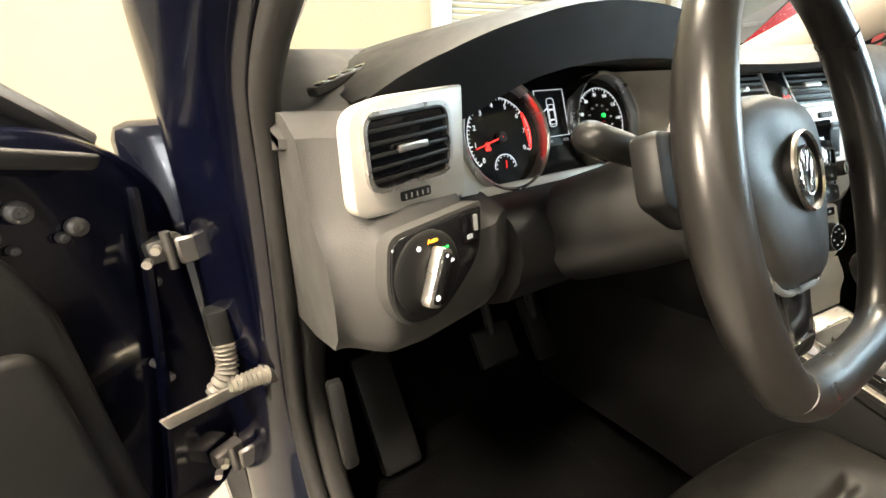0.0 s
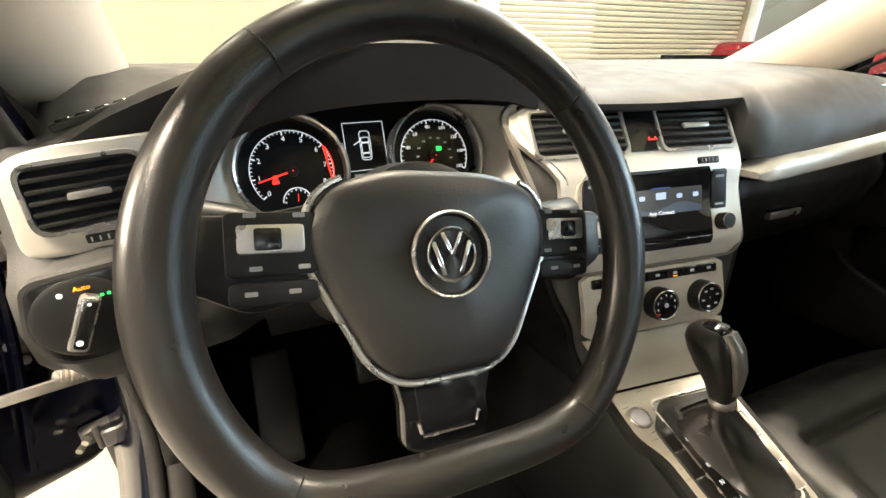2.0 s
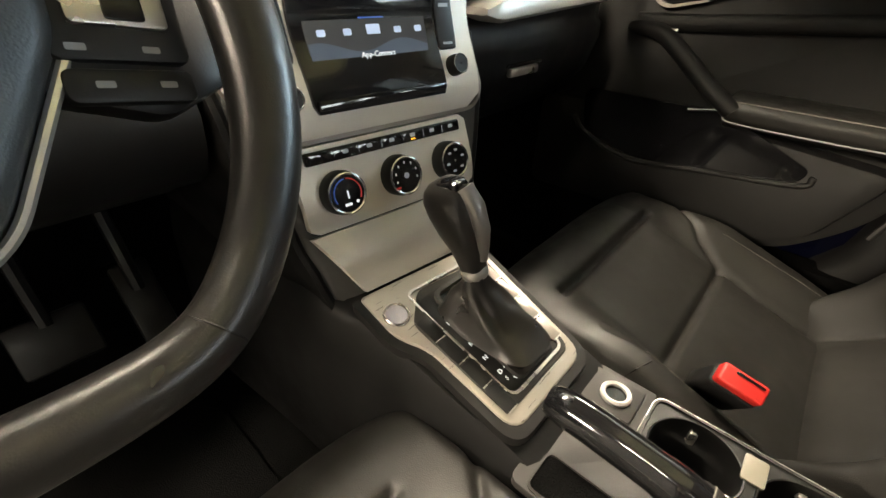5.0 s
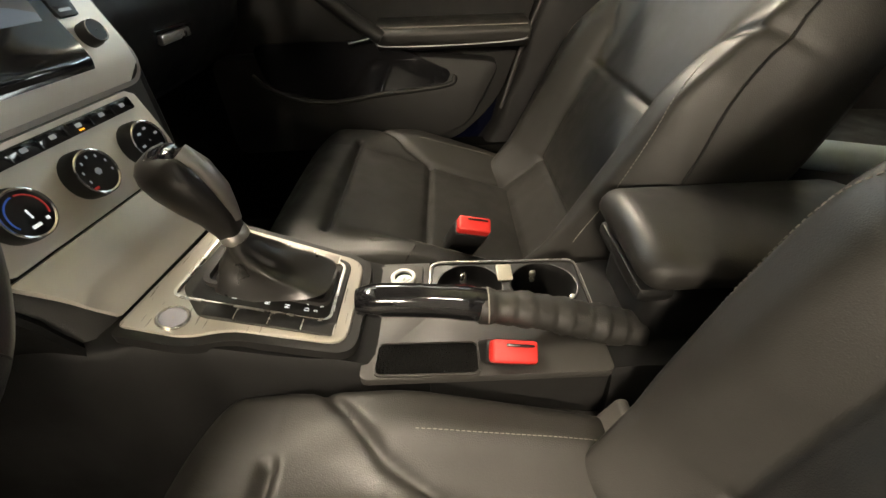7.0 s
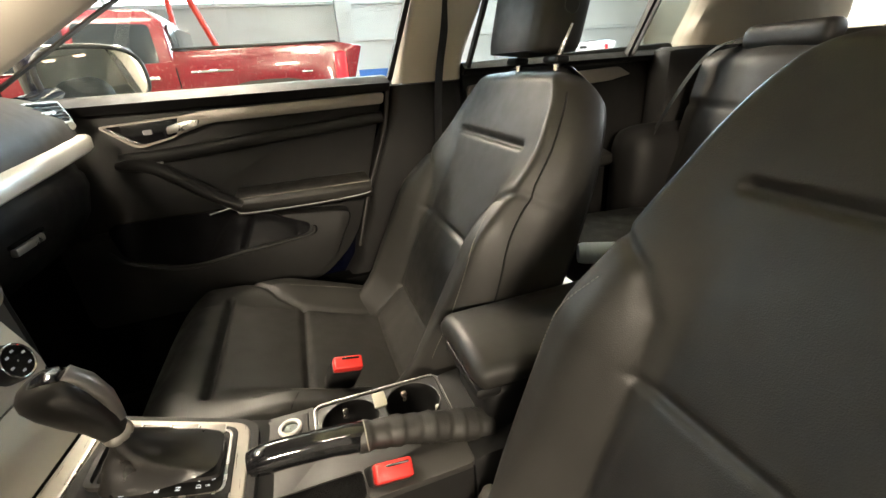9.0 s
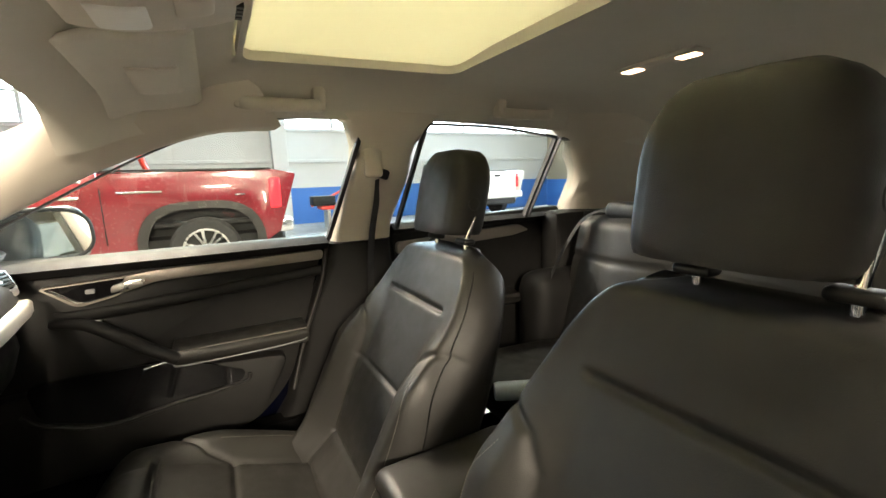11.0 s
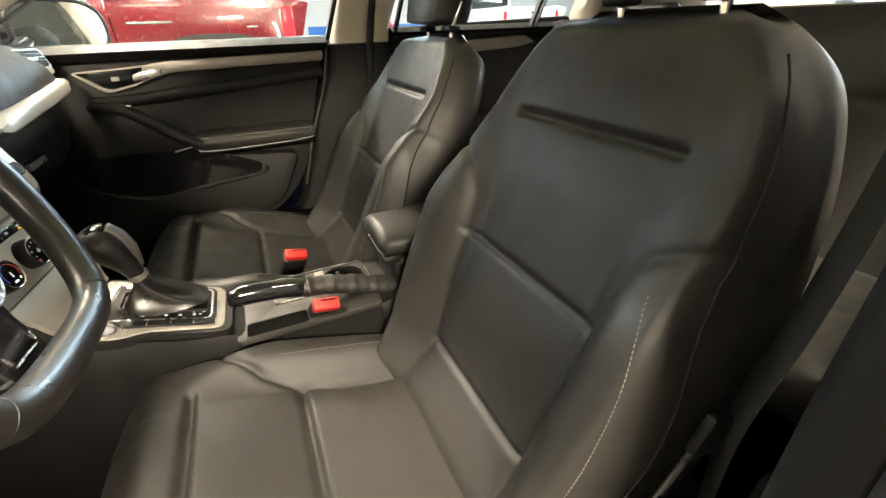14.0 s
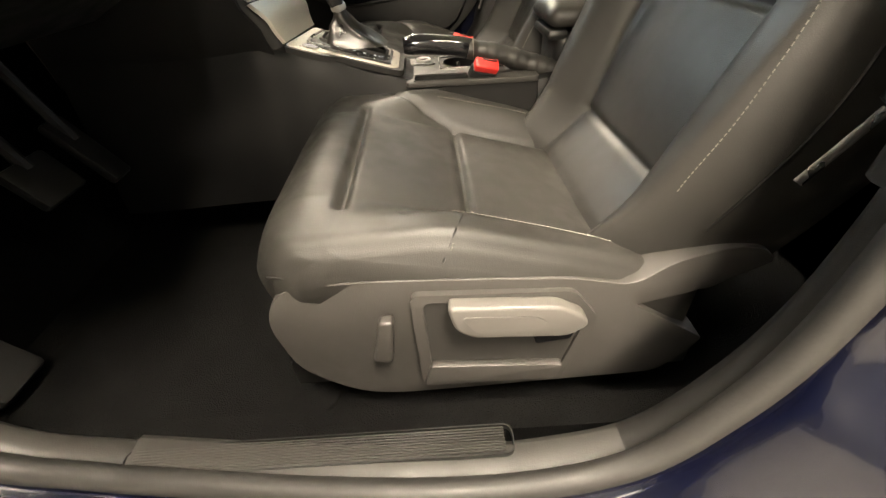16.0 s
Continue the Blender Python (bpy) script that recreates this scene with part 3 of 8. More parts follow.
def grid_plate(x0, x1, z0, z1, face, d0, d1, r=0.012, rows=14, holes=()):
    """A curved plate with rounded corners that follows a face."""
    rings = []
    for i in range(rows + 1):
        z = z0 + (z1 - z0) * i / rows
        cut = 0.0
        for zz in (z - z0, z1 - z):
            if zz < r:
                cut = max(cut, r - math.sqrt(max(r * r - (r - zz) ** 2, 0)))
        a, b = x0 + cut, x1 - cut
        xs = [a + (b - a) * j / 8 for j in range(9)]
        rings.append([face(x, z, d1) for x in xs] + [face(x, z, d0) for x in reversed(xs)])
    return loft(rings)


def panel_face(u, v, d):
    return tower_face(u * (1 + 0.40 * smooth_step(0.80, 0.87, v)) if u < 0 else u, v, d)


part("centre_panel", grid_plate(-0.138, 0.146, 0.692, 0.898, panel_face, -0.002, 0.006, 0.022), silver, dash, "brushed silver centre panel", smooth=50)
part("panel_edge", frame_prism([(x * 1.0, z) for x, z in rrect(0.004, 0.7955, 0.294, 0.218, 0.03, 6)], rrect(0.004, 0.7955, 0.284, 0.208, 0.024, 6), panel_face, -0.003, 0.0045), silver_dark, dash)


def vent(parent, face, cx, cz, w, h, slats, corner=0.008, tab=True):
    """An air vent: dark well, chrome rim, slats and a tab."""
    well = part("vent_well", faced(rrect(cx, cz, w, h, corner), face, 0.0005, 0.0072), piano, parent)
    part("rim", frame_prism(rrect(cx, cz, w + 0.006, h + 0.006, corner + 0.002), rrect(cx, cz, w - 0.001, h - 0.001, corner), face, 0.003, 0.0105), satin, well)
    for i in range(slats):
        z = cz - h / 2 + h * (i + 0.5) / slats
        bw = w - 0.004
        bm = join(prism([(cx - bw / 2, z - 0.0022), (cx + bw / 2, z - 0.0022), (cx + bw / 2, z + 0.0012), (cx - bw / 2, z + 0.0012)],
                        lambda u, v, d: face(u, v + d * 0.35, d), 0.0072, 0.0105, 0.0006))
        part("slat", bm, hard_black, well)
    if tab:
        part("tab", faced(rrect(cx, cz, w * 0.36, 0.006, 0.002), face, 0.009, 0.0135, 0.0008), satin, well, "small satin adjusting tab")
    return well


vent(dash, tower_face, -0.101, 0.861, 0.130, 0.052, 6)
vent(dash, tower_face, 0.078, 0.861, 0.118, 0.052, 6)
for sx, zz in ((-0.085, 0.8195), (0.088, 0.8195)):
    wh = part("vent_wheel", faced(rrect(sx, zz, 0.034, 0.008, 0.002), tower_face, 0.005, 0.0085, 0.0008), hard_black, dash)
    for k in range(5):
        part("notch", faced(rrect(sx - 0.012 + 0.006 * k, zz, 0.0012, 0.0042, 0.0004), tower_face, 0.008, 0.0093), grey_mark, wh)
hz = part("hazard_panel", faced(rrect(-0.009, 0.861, 0.046, 0.053, 0.004), tower_face, 0.004, 0.0095, 0.001), piano, dash, "gloss black strip with a hazard button")
part("hazard_triangle", frame_prism([(-0.0045, 0.846), (0.0115, 0.846), (0.0035, 0.858)], [(-0.0012, 0.8475), (0.0082, 0.8475), (0.0035, 0.8548)], tower_face, 0.0095, 0.0102), red_emit, hz)
part("warning_light", join(faced(rrect(-0.003, 0.8745, 0.010, 0.004, 0.001), tower_face, 0.0095, 0.0101), faced(circle(0.009, 0.8755, 0.0032, 12), tower_face, 0.0095, 0.0101), faced(rrect(0.009, 0.871, 0.007, 0.003, 0.001), tower_face, 0.0095, 0.0101)), orange_emit, hz, "lit orange warning symbol")
part("label_bars", join(*[faced(rrect(0.004, 0.8815 + 0.0025 * k, 0.018, 0.0012, 0.0003), tower_face, 0.0095, 0.0099) for k in range(2)]), grey_mark, hz)

# infotainment unit
radio = thing("infotainment_unit", (0.004, 0.44, 0.74), "black touchscreen radio with side buttons, screen lit", "car radio")
body = part("bezel", grid_plate(-0.118, 0.118, 0.702, 0.812, tower_face, 0.003, 0.0105, 0.014), silver, radio, "silver surround plate", smooth=50)
part("glass", grid_plate(-0.082, 0.084, 0.712, 0.812, tower_face, 0.0085, 0.0145, 0.004), piano, radio, "gloss black screen frame", smooth=50)
scr_to3, scr_m = plane_frame(tower_face(0.0, 0.768, 0.0152), (1, -0.11, 0), tower_face(0, 0.80, 0) - tower_face(0, 0.73, 0))
disp = mat("screen_grey_lit", (0.045, 0.047, 0.05), 0.12, var=0.1, emit=0.10)
sc = part("screen", prism(rrect(0, 0, 0.142, 0.080, 0.002), scr_to3, -0.003, 0.0), disp, radio, "lit dark grey touchscreen")
wave = [(-0.070 + 0.14 * i / 20, -0.004 + 0.005 * math.sin(i * 0.45 + 1)) for i in range(21)]
part("wave_band", prism(wave + [(0.070, -0.020), (-0.070, -0.020)], scr_to3, 0.0, 0.0004), mat("screen_wave", (0.06, 0.075, 0.10), 0.2, emit=0.15), sc)
part("icon", join(prism(rrect(0.003, 0.0105, 0.016, 0.009, 0.001), scr_to3, 0.0003, 0.0008), *[prism(rrect(q, 0.009 - 0.00004 * q, 0.009, 0.006, 0.002), scr_to3, 0.0003, 0.0008) for q in (-0.055, -0.027, 0.033, 0.060)]), icon_emit, sc)
part("marker", prism(rrect(0.003, 0.021, 0.030, 0.0012, 0.0004), scr_to3, 0.0003, 0.0008), blue_emit, sc)
words("caption", "App-Connect", 0.0075, scr_m @ Matrix.Translation((0.004, -0.0125, 0.0006)), white_emit, sc)
part("dot", prism(circle(0.004, -0.030, 0.0008, 8), scr_to3, 0.0003, 0.0007), white_emit, sc)
part("lower_lip", faced(rrect(0.0, 0.7185, 0.158, 0.008, 0.002), tower_face, 0.0145, 0.0185, 0.001), piano, radio)
for side, sx in ((-1, -0.099), (1, 0.101)):
    col = part("button_column", faced(rrect(sx, 0.781, 0.026, 0.054, 0.005), tower_face, 0.0085, 0.0122, 0.001), hard_black, radio)
    for k in range(4):
        z = 0.8005 - 0.0135 * k
        bt = part("button", faced(rrect(sx, z, 0.023, 0.0115, 0.002), tower_face, 0.0122, 0.0135, 0.0005), hard_black, col)
        part("button_mark", faced(rrect(sx, z, 0.014, 0.0026, 0.0006), tower_face, 0.0135, 0.0138), grey_emit, bt)


def turn_knob(parent, face_at, rad, h, cap, name="knob", ring=chrome):
    to3, m = face_at
    kb = part(name, revolve([(rad * 1.02, 0), (rad * 1.02, h * 0.55), (rad * 0.97, h * 0.75), (rad * 0.90, h), (0.001, h)], to3, 36), hard_black, parent)
    part("ring", revolve([(rad * 0.90, h * 0.93), (rad * 0.95, h * 1.03), (rad * 0.90, h * 1.06), (rad * 0.84, h * 1.02), (rad * 0.84, h * 0.9)], to3, 36), ring, kb)
    part("cap", revolve([(rad * 0.84, h * 0.95), (rad * 0.84, h * 1.01), (0.001, h * 1.02)], to3, 36), cap, kb)
    return kb, to3, m


def face_frame(x, z, d=0.0):
    return plane_frame(tower_face(x, z, d), (1, -0.11, 0), tower_face(x, z + 0.01, 0) - tower_face(x, z - 0.01, 0))


turn_knob(radio, face_frame(0.104, 0.737, 0.010), 0.0115, 0.014, hard_black, "volume_knob")
turn_knob(radio, face_frame(-0.104, 0.727, 0.010), 0.0115, 0.014, hard_black, "volume_knob")

# climate control
clim = thing("climate_control_panel", (0.004, 0.39, 0.60), "brushed silver climate panel with three black rotary knobs", "climate panel")
part("panel", grid_plate(-0.116, 0.116, 0.600, 0.685, tower_face, -0.001, 0.007, 0.010), silver, clim, smooth=50)
strip = part("button_strip", faced(rrect(0.0, 0.6735, 0.205, 0.0135, 0.003), tower_face, 0.006, 0.0098, 0.001), piano, clim)
for k in range(7):
    b = part("button", faced(rrect(-0.087 + 0.029 * k, 0.6735, 0.027, 0.0115, 0.0015), tower_face, 0.0095, 0.0107, 0.0004), piano, strip)
    if k not in (0,):
        part("symbol", faced(rrect(-0.087 + 0.029 * k, 0.674, 0.0065, 0.004, 0.001), tower_face, 0.0107, 0.0110), grey_emit, b)
part("lit_bar", faced(rrect(0.029, 0.6695, 0.006, 0.0014, 0.0004), tower_face, 0.0107, 0.0111), orange_emit, strip)
for k, kx in enumerate((-0.075, -0.001, 0.073)):
    kb, to3, m = turn_knob(clim, face_frame(kx, 0.6365, 0.006), 0.0225, 0.018, screen_black)
    zt = 0.018 * 1.03
    if k == 0:
        part("scale_red", tube([to3(0.0152 * math.cos(q), 0.0152 * math.sin(q), zt) for q in [-0.5 + 0.11 * i for i in range(19)]], 0.0007, 5), red_mark, kb)
        part("scale_blue", tube([to3(0.0152 * math.cos(q), 0.0152 * math.sin(q), zt) for q in [1.65 + 0.11 * i for i in range(19)]], 0.0007, 5), blue_emit, kb)
        part("mark", join(prism(rrect(0, -0.001, 0.0016, 0.008, 0.0005), to3, zt, zt + 0.0004), prism(rrect(-0.002, -0.011, 0.008, 0.0028, 0.001), to3, zt, zt + 0.0004), prism(rrect(0.009, -0.010, 0.003, 0.003, 0.001), to3, zt, zt + 0.0004)), white_emit, kb)
    elif k == 1:
        part("mark", join(prism(circle(0, 0, 0.0035, 6), to3, zt, zt + 0.0004), *[prism(rrect(0.0145 * math.cos(a), 0.0145 * math.sin(a), 0.0014, 0.0028, 0.0003), to3, zt, zt + 0.0004) for a in [radians(200 - 36 * i) for i in range(7)]]), grey_emit, kb)
        part("pointer", prism(rrect(-0.013, -0.0115, 0.005, 0.0024, 0.001), to3, zt, zt + 0.0005), red_mark, kb)
    else:
        part("mark", join(*[prism(rrect(0.0125 * math.cos(a), 0.0125 * math.sin(a), 0.0046, 0.0024, 0.0008), to3, zt, zt + 0.0004) for a in [radians(80 - 62 * i) for i in range(6)]]), grey_emit, kb)

# storage cover below the climate panel
def storage_face(u, v, d):
    t = (v - 0.525) / 0.072
    return tower_face(0.009 + (u - 0.0) * (0.086 + 0.030 * t) - 0.009 * t, v, d)


part("storage_cover", grid_plate(-1.0, 1.0, 0.527, 0.597, storage_face, -0.001, 0.006, 0.0), silver, dash, "silver lid of the storage box", smooth=50)

# left vent and light switch
lv_to3, lv_m = plane_frame((-0.616, 0.467, 0.854), (0.975, 0.21, 0), (0, 0.05, 1))
lp = part("vent_panel", prism(rpoly([(-0.056, -0.047), (0.064, -0.050), (0.067, 0.048), (-0.018, 0.043), (-0.052, 0.034)], [0.016, 0.004, 0.004, 0.03, 0.016]), lv_to3, -0.012, 0.006, 0.002), silver, dash, "brushed silver outer vent panel")
def lvf(u, v, d):
    return lv_to3(u, v + 0.06 * u, d)


vent(dash, lvf, 0.002, 0.004, 0.084, 0.056, 6, 0.014)
wh = part("vent_wheel", prism(rrect(0.004, -0.036, 0.032, 0.008, 0.002), lv_to3, 0.005, 0.0085, 0.0008), hard_black, dash)
for k in range(5):
    part("notch", prism(rrect(-0.008 + 0.006 * k, -0.036, 0.0012, 0.0042, 0.0004), lv_to3, 0.008, 0.0093), grey_mark, wh)

sw = thing("light_switch", (-0.62, 0.36, 0.71), "black rotary headlamp switch with lit symbols", "light switch")
sw_to3, sw_m = plane_frame((-0.626, 0.416, 0.772), (0.965, 0.26, 0), (0, 0.10, 1))
part("plate", prism(rpoly([(-0.042, -0.012), (-0.030, -0.040), (0.010, -0.046), (0.062, -0.008), (0.066, 0.034), (-0.034, 0.030)], [0.02, 0.02, 0.025, 0.02, 0.006, 0.012]), sw_to3, -0.012, 0.004, 0.0015), screen_black, sw)
part("plate_edge", frame_prism(rpoly([(-0.045, -0.012), (-0.032, -0.043), (0.011, -0.049), (0.065, -0.009), (0.069, 0.037), (-0.036, 0.033)], [0.02, 0.02, 0.025, 0.02, 0.006, 0.012]), rpoly([(-0.042, -0.012), (-0.030, -0.040), (0.010, -0.046), (0.062, -0.008), (0.066, 0.034), (-0.034, 0.030)], [0.02, 0.02, 0.025, 0.02, 0.006, 0.012]), sw_to3, -0.012, 0.0015), dash_grey, sw)
def swd(u, v, d):
    return sw_to3(u - 0.004, v - 0.004, d)


dial = part("dial", revolve([(0.034, 0.003), (0.034, 0.006), (0.031, 0.008), (0.001, 0.0085)], swd, 40), hard_black, sw)
ca, sa = math.cos(radians(64)), math.sin(radians(64))
def swk(u, v, d):
    return swd(u * ca - v * sa, u * sa + v * ca, d)


grip = part("grip", prism(rrect(-0.002, 0, 0.047, 0.014, 0.004), swk, 0.0085, 0.020, 0.002), satin, dial, "silver-edged grip")
part("grip_face", prism(rrect(-0.002, -0.001, 0.041, 0.009, 0.003), swk, 0.0195, 0.0206, 0.0003), screen_black, grip)
part("symbol", join(prism(circle(-0.017, 0, 0.0025, 10), swk, 0.0206, 0.0209), prism(circle(0.016, 0, 0.0014, 10), swk, 0.0206, 0.0209)), white_emit, grip)
part("symbol", prism(circle(-0.010, 0.023, 0.0020, 12), swd, 0.008, 0.0088), white_emit, sw)
words("auto_mark", "Auto", 0.0055, sw_m @ Matrix.Translation((0.0005, 0.0215, 0.009)), orange_emit, sw, "lit orange word")
part("symbol", join(*[prism(rrect(0.0155 + q, 0.016, 0.0026, 0.0022, 0.0008), swd, 0.008, 0.0088) for q in (0, 0.0045)]), green_emit, sw, "lit green sidelight symbol")
part("symbol", prism(rrect(0.023, 0.003, 0.0065, 0.0024, 0.001), swd, 0.008, 0.0088), white_emit, sw)
part("dimmer_slot", prism(rrect(0.049, 0.018, 0.020, 0.026, 0.003), sw_to3, 0.003, 0.0052, 0.0006), piano, sw)
part("dimmer_wheel", prism(rrect(0.055, 0.021, 0.004, 0.014, 0.001), sw_to3, 0.005, 0.0066), grey_mark, sw)
part("symbol", prism(rrect(0.047, 0.0105, 0.007, 0.004, 0.001), sw_to3, 0.0052, 0.0056), grey_emit, sw)

# instrument cluster
clu = thing("instrument_cluster", (-0.366, 0.56, 0.77), "lit analogue instrument cluster with two dials, driver door warning", "instrument cluster")
cl_to3, cl_m = plane_frame((-0.353, 0.5575, 0.848), (1, 0.03, 0), (0, 0.34, 1))
part("panel", prism(rpoly([(-0.175, -0.085), (0.180, -0.085), (0.178, 0.055), (0.10, 0.088), (-0.10, 0.088), (-0.170, 0.055)], 0.03), cl_to3, -0.03, -0.006, 0.002), screen_black, clu)


def silver_side(s):
    """Silver funnel that flares from the rim of a dial out to the panel beside it."""
    rings = []
    for i in range(15):
        t = i / 14
        ring = []
        for j in range(25):
            q = j / 24
            a = radians(8 + 150 * q)
            inner = cl_to3(s * (0.092 + 0.066 * math.sin(a)), (-0.010 if s < 0 else -0.008) + 0.066 * math.cos(a), 0.004)
            if s < 0:
                outer = Vector((-0.5515, 0.4785, 0.896 - 0.096 * q))
            else:
                outer = panel_face(-0.129, 0.896 - 0.092 * q, 0.0066)
            f = t ** 1.7
            g = t
            p = Vector((inner.x + (outer.x - inner.x) * g, inner.y + (outer.y - inner.y) * f, inner.z + (outer.z - inner.z) * (0.5 * g + 0.5 * g * g)))
            ring.append(p)
        rings.append(ring + [p + Vector((s * 0.002, 0.006, 0)) for p in reversed(ring)])
    return loft(rings)


part("cheek", silver_side(-1), silver, clu, "curved brushed silver cheek", smooth=60)
part("cheek", silver_side(1), silver, clu, "curved brushed silver cheek", smooth=60)
part("ledge", prism(rrect(0, -0.075, 0.35, 0.022, 0.006), cl_to3, -0.012, 0.012, 0.003), silver, clu)


def gauge(cx, cy, rad, start, stop, count, labels, needle_deg, fuel):
    def g3(u, v, d):
        return cl_to3(cx + u, cy + v, d)
    gm = cl_m @ Matrix.Translation((cx, cy, 0))
    g = part("dial", revolve([(rad, -0.008), (rad, -0.004), (0.001, -0.004)], g3, 48), screen_black, clu)
    part("bezel", revolve([(rad - 0.002, -0.006), (rad - 0.001, 0.012), (rad + 0.0015, 0.014), (rad + 0.004, 0.011), (rad + 0.005, -0.006)], g3, 64), satin, g, "thin chrome ring")
    marks = []
    for i in range(count + 1):
        a = radians(start + (stop - start) * i / count)
        big = i % (count // (len(labels) - 1)) == 0
        ln = 0.005 if big else 0.0032
        r0 = rad * 0.77
        w = 0.0007 if big else 0.0004
        c, s = math.cos(a), math.sin(a)
        quad = [(r0 * c - w * s, r0 * s + w * c), ((r0 - ln) * c - w * s, (r0 - ln) * s + w * c), ((r0 - ln) * c + w * s, (r0 - ln) * s - w * c), (r0 * c + w * s, r0 * s - w * c)]
        marks.append(prism(quad, g3, -0.004, -0.0034))
    arc = circle(0, 0, rad * 0.775, 40, radians(stop), radians(start)), circle(0, 0, rad * 0.76, 40, radians(stop), radians(start))
    marks.append(prism(arc[0] + arc[1][::-1], g3, -0.004, -0.0035))
    part("scale", join(*marks), white_emit, g)
    for i, t in enumerate(labels):
        a = radians(start + (stop - start) * i / (len(labels) - 1))
        words("number", t, 0.0085 if len(t) < 2 else 0.0066, gm @ Matrix.Translation((rad * 0.62 * math.cos(a), rad * 0.62 * math.sin(a), -0.0034)), white_emit, g)
    a = radians(needle_deg)
    c, s = math.cos(a), math.sin(a)
    part("needle", prism([(-0.004 * c - 0.0012 * s, -0.004 * s + 0.0012 * c), (rad * 0.66 * c - 0.0006 * s, rad * 0.66 * s + 0.0006 * c), (rad * 0.66 * c + 0.0006 * s, rad * 0.66 * s - 0.0006 * c), (-0.004 * c + 0.0012 * s, -0.004 * s - 0.0012 * c)], g3, -0.001, 0.0004), red_emit, g, "lit red needle")
    part("boss", revolve([(0.0065, -0.004), (0.0065, 0.001), (0.0055, 0.002), (0.001, 0.002)], g3, 24), hard_black, g)
    fx, fy = 0.0, -rad * 0.58

    def f3(u, v, d):
        return cl_to3(cx + fx + u, cy + fy + v, d)
    f = part("small_dial", revolve([(rad * 0.27, -0.004), (rad * 0.27, -0.003), (0.001, -0.003)], f3, 32), screen_black, g)
    tk = [prism(circle(0, 0, rad * 0.27, 24, radians(0), radians(180)) + circle(0, 0, rad * 0.25, 24, radians(0), radians(180))[::-1], f3, -0.003, -0.0026)]
    for i in range(9):
        q = radians(180 * i / 8)
        tk.append(prism(rrect(rad * 0.22 * math.cos(q), rad * 0.22 * math.sin(q), 0.0016, 0.0016, 0.0003), f3, -0.003, -0.0026))
    part("scale", join(*tk), white_emit, f)
    q = radians(needle_deg - 120 if fuel else 80)
    part("needle", prism([(0.001, 0), (0.009 * math.cos(q), 0.009 * math.sin(q)), (0.009 * math.cos(q) + 0.0006, 0.009 * math.sin(q)), (0, -0.001)], f3, -0.0026, -0.0018), red_emit, f)
    return g, g3, gm


g1, g3a, gma = gauge(-0.092, -0.010, 0.062, 218, -24, 40, ["0", "1", "2", "3", "4", "5", "6", "7", "8"], 194, False)
part("red_zone", frame_prism(circle(0, 0, 0.062 * 0.79, 20, radians(-22), radians(32)), circle(0, 0, 0.062 * 0.765, 20, radians(-22), radians(36)), g3a, -0.0038, -0.003), red_emit, g1, "red band of the rev counter")
part("belt_lamp", join(prism(circle(-0.021, -0.006, 0.003, 10), g3a, -0.0038, -0.003), prism(rrect(-0.021, -0.011, 0.008, 0.005, 0.002), g3a, -0.0038, -0.003)), red_emit, g1, "lit red seat belt lamp")
g2, g3b, gmb = gauge(0.092, -0.008, 0.062, 222, -26, 32, ["0", "20", "40", "60", "80", "100", "120", "140", "160"], 228, True)
part("inner_numbers", join(*[prism(rrect(0.024 * math.cos(q), 0.024 * math.sin(q), 0.0045, 0.0024, 0.0006), g3b, -0.0038, -0.0034) for q in [radians(205 - 27 * i) for i in range(9)]]), grey_emit, g2)
part("lamp", prism(rrect(0.007, 0.009, 0.008, 0.006, 0.002), g3b, -0.0032, -0.0024), green_emit, g2, "lit green lamp symbol")

mfd = part("display", prism(rrect(0, 0.005, 0.052, 0.068, 0.001), cl_to3, -0.006, -0.0045), screen_black, clu)
part("display_frame", frame_prism(rrect(0, 0.012, 0.052, 0.060, 0.001), rrect(0, 0.012, 0.0505, 0.0585, 0.001), cl_to3, -0.0045, -0.0038), white_emit, mfd)
carl = [tube([cl_to3(x, y, -0.004) for x, y in pts], 0.0005, 5, closed=True) for pts in (
    rrect(0, 0.013, 0.013, 0.036, 0.005), rrect(0, 0.020, 0.010, 0.006, 0.002), rrect(0, 0.0005, 0.010, 0.005, 0.002), rrect(0, 0.010, 0.0095, 0.012, 0.001))]
carl.append(tube([cl_to3(-0.0065, 0.019, -0.004), cl_to3(-0.0145, 0.0145, -0.004)], 0.0008, 6))
part("car_symbol", join(*carl), white_emit, mfd, "white outline of a car with an open door")
part("odometer_bars", join(prism(rrect(-0.013, -0.0235, 0.013, 0.0035, 0.0006), cl_to3, -0.0045, -0.004), prism(rrect(0.018, -0.0235, 0.010, 0.0035, 0.0006), cl_to3, -0.0045, -0.004)), grey_emit, mfd)

# passenger trim strip and outer vent
def trim_strip():
    rings = []
    for i in range(28):
        t = i / 27
        x = 0.188 + 0.465 * t
        y = lerp_tab(x, Y_LIP)
        hh = 0.0165 * min(1, (i + 0.6) / 2.2)
        zc = 0.801 + 0.028 * t
        rings.append([(x, y - 0.004, zc - hh), (x, y - 0.011, zc - hh * 0.7), (x, y - 0.012, zc + hh * 0.6), (x, y - 0.005, zc + hh), (x, y + 0.03, zc + hh), (x, y + 0.03, zc - hh)])
    return loft(rings)


part("trim_strip", trim_strip(), silver, dash, "long silver trim strip", smooth=50)
pv_to3, pv_m = plane_frame((0.607, 0.470, 0.884), (0.965, -0.20, 0), (0, 0.42, 1))
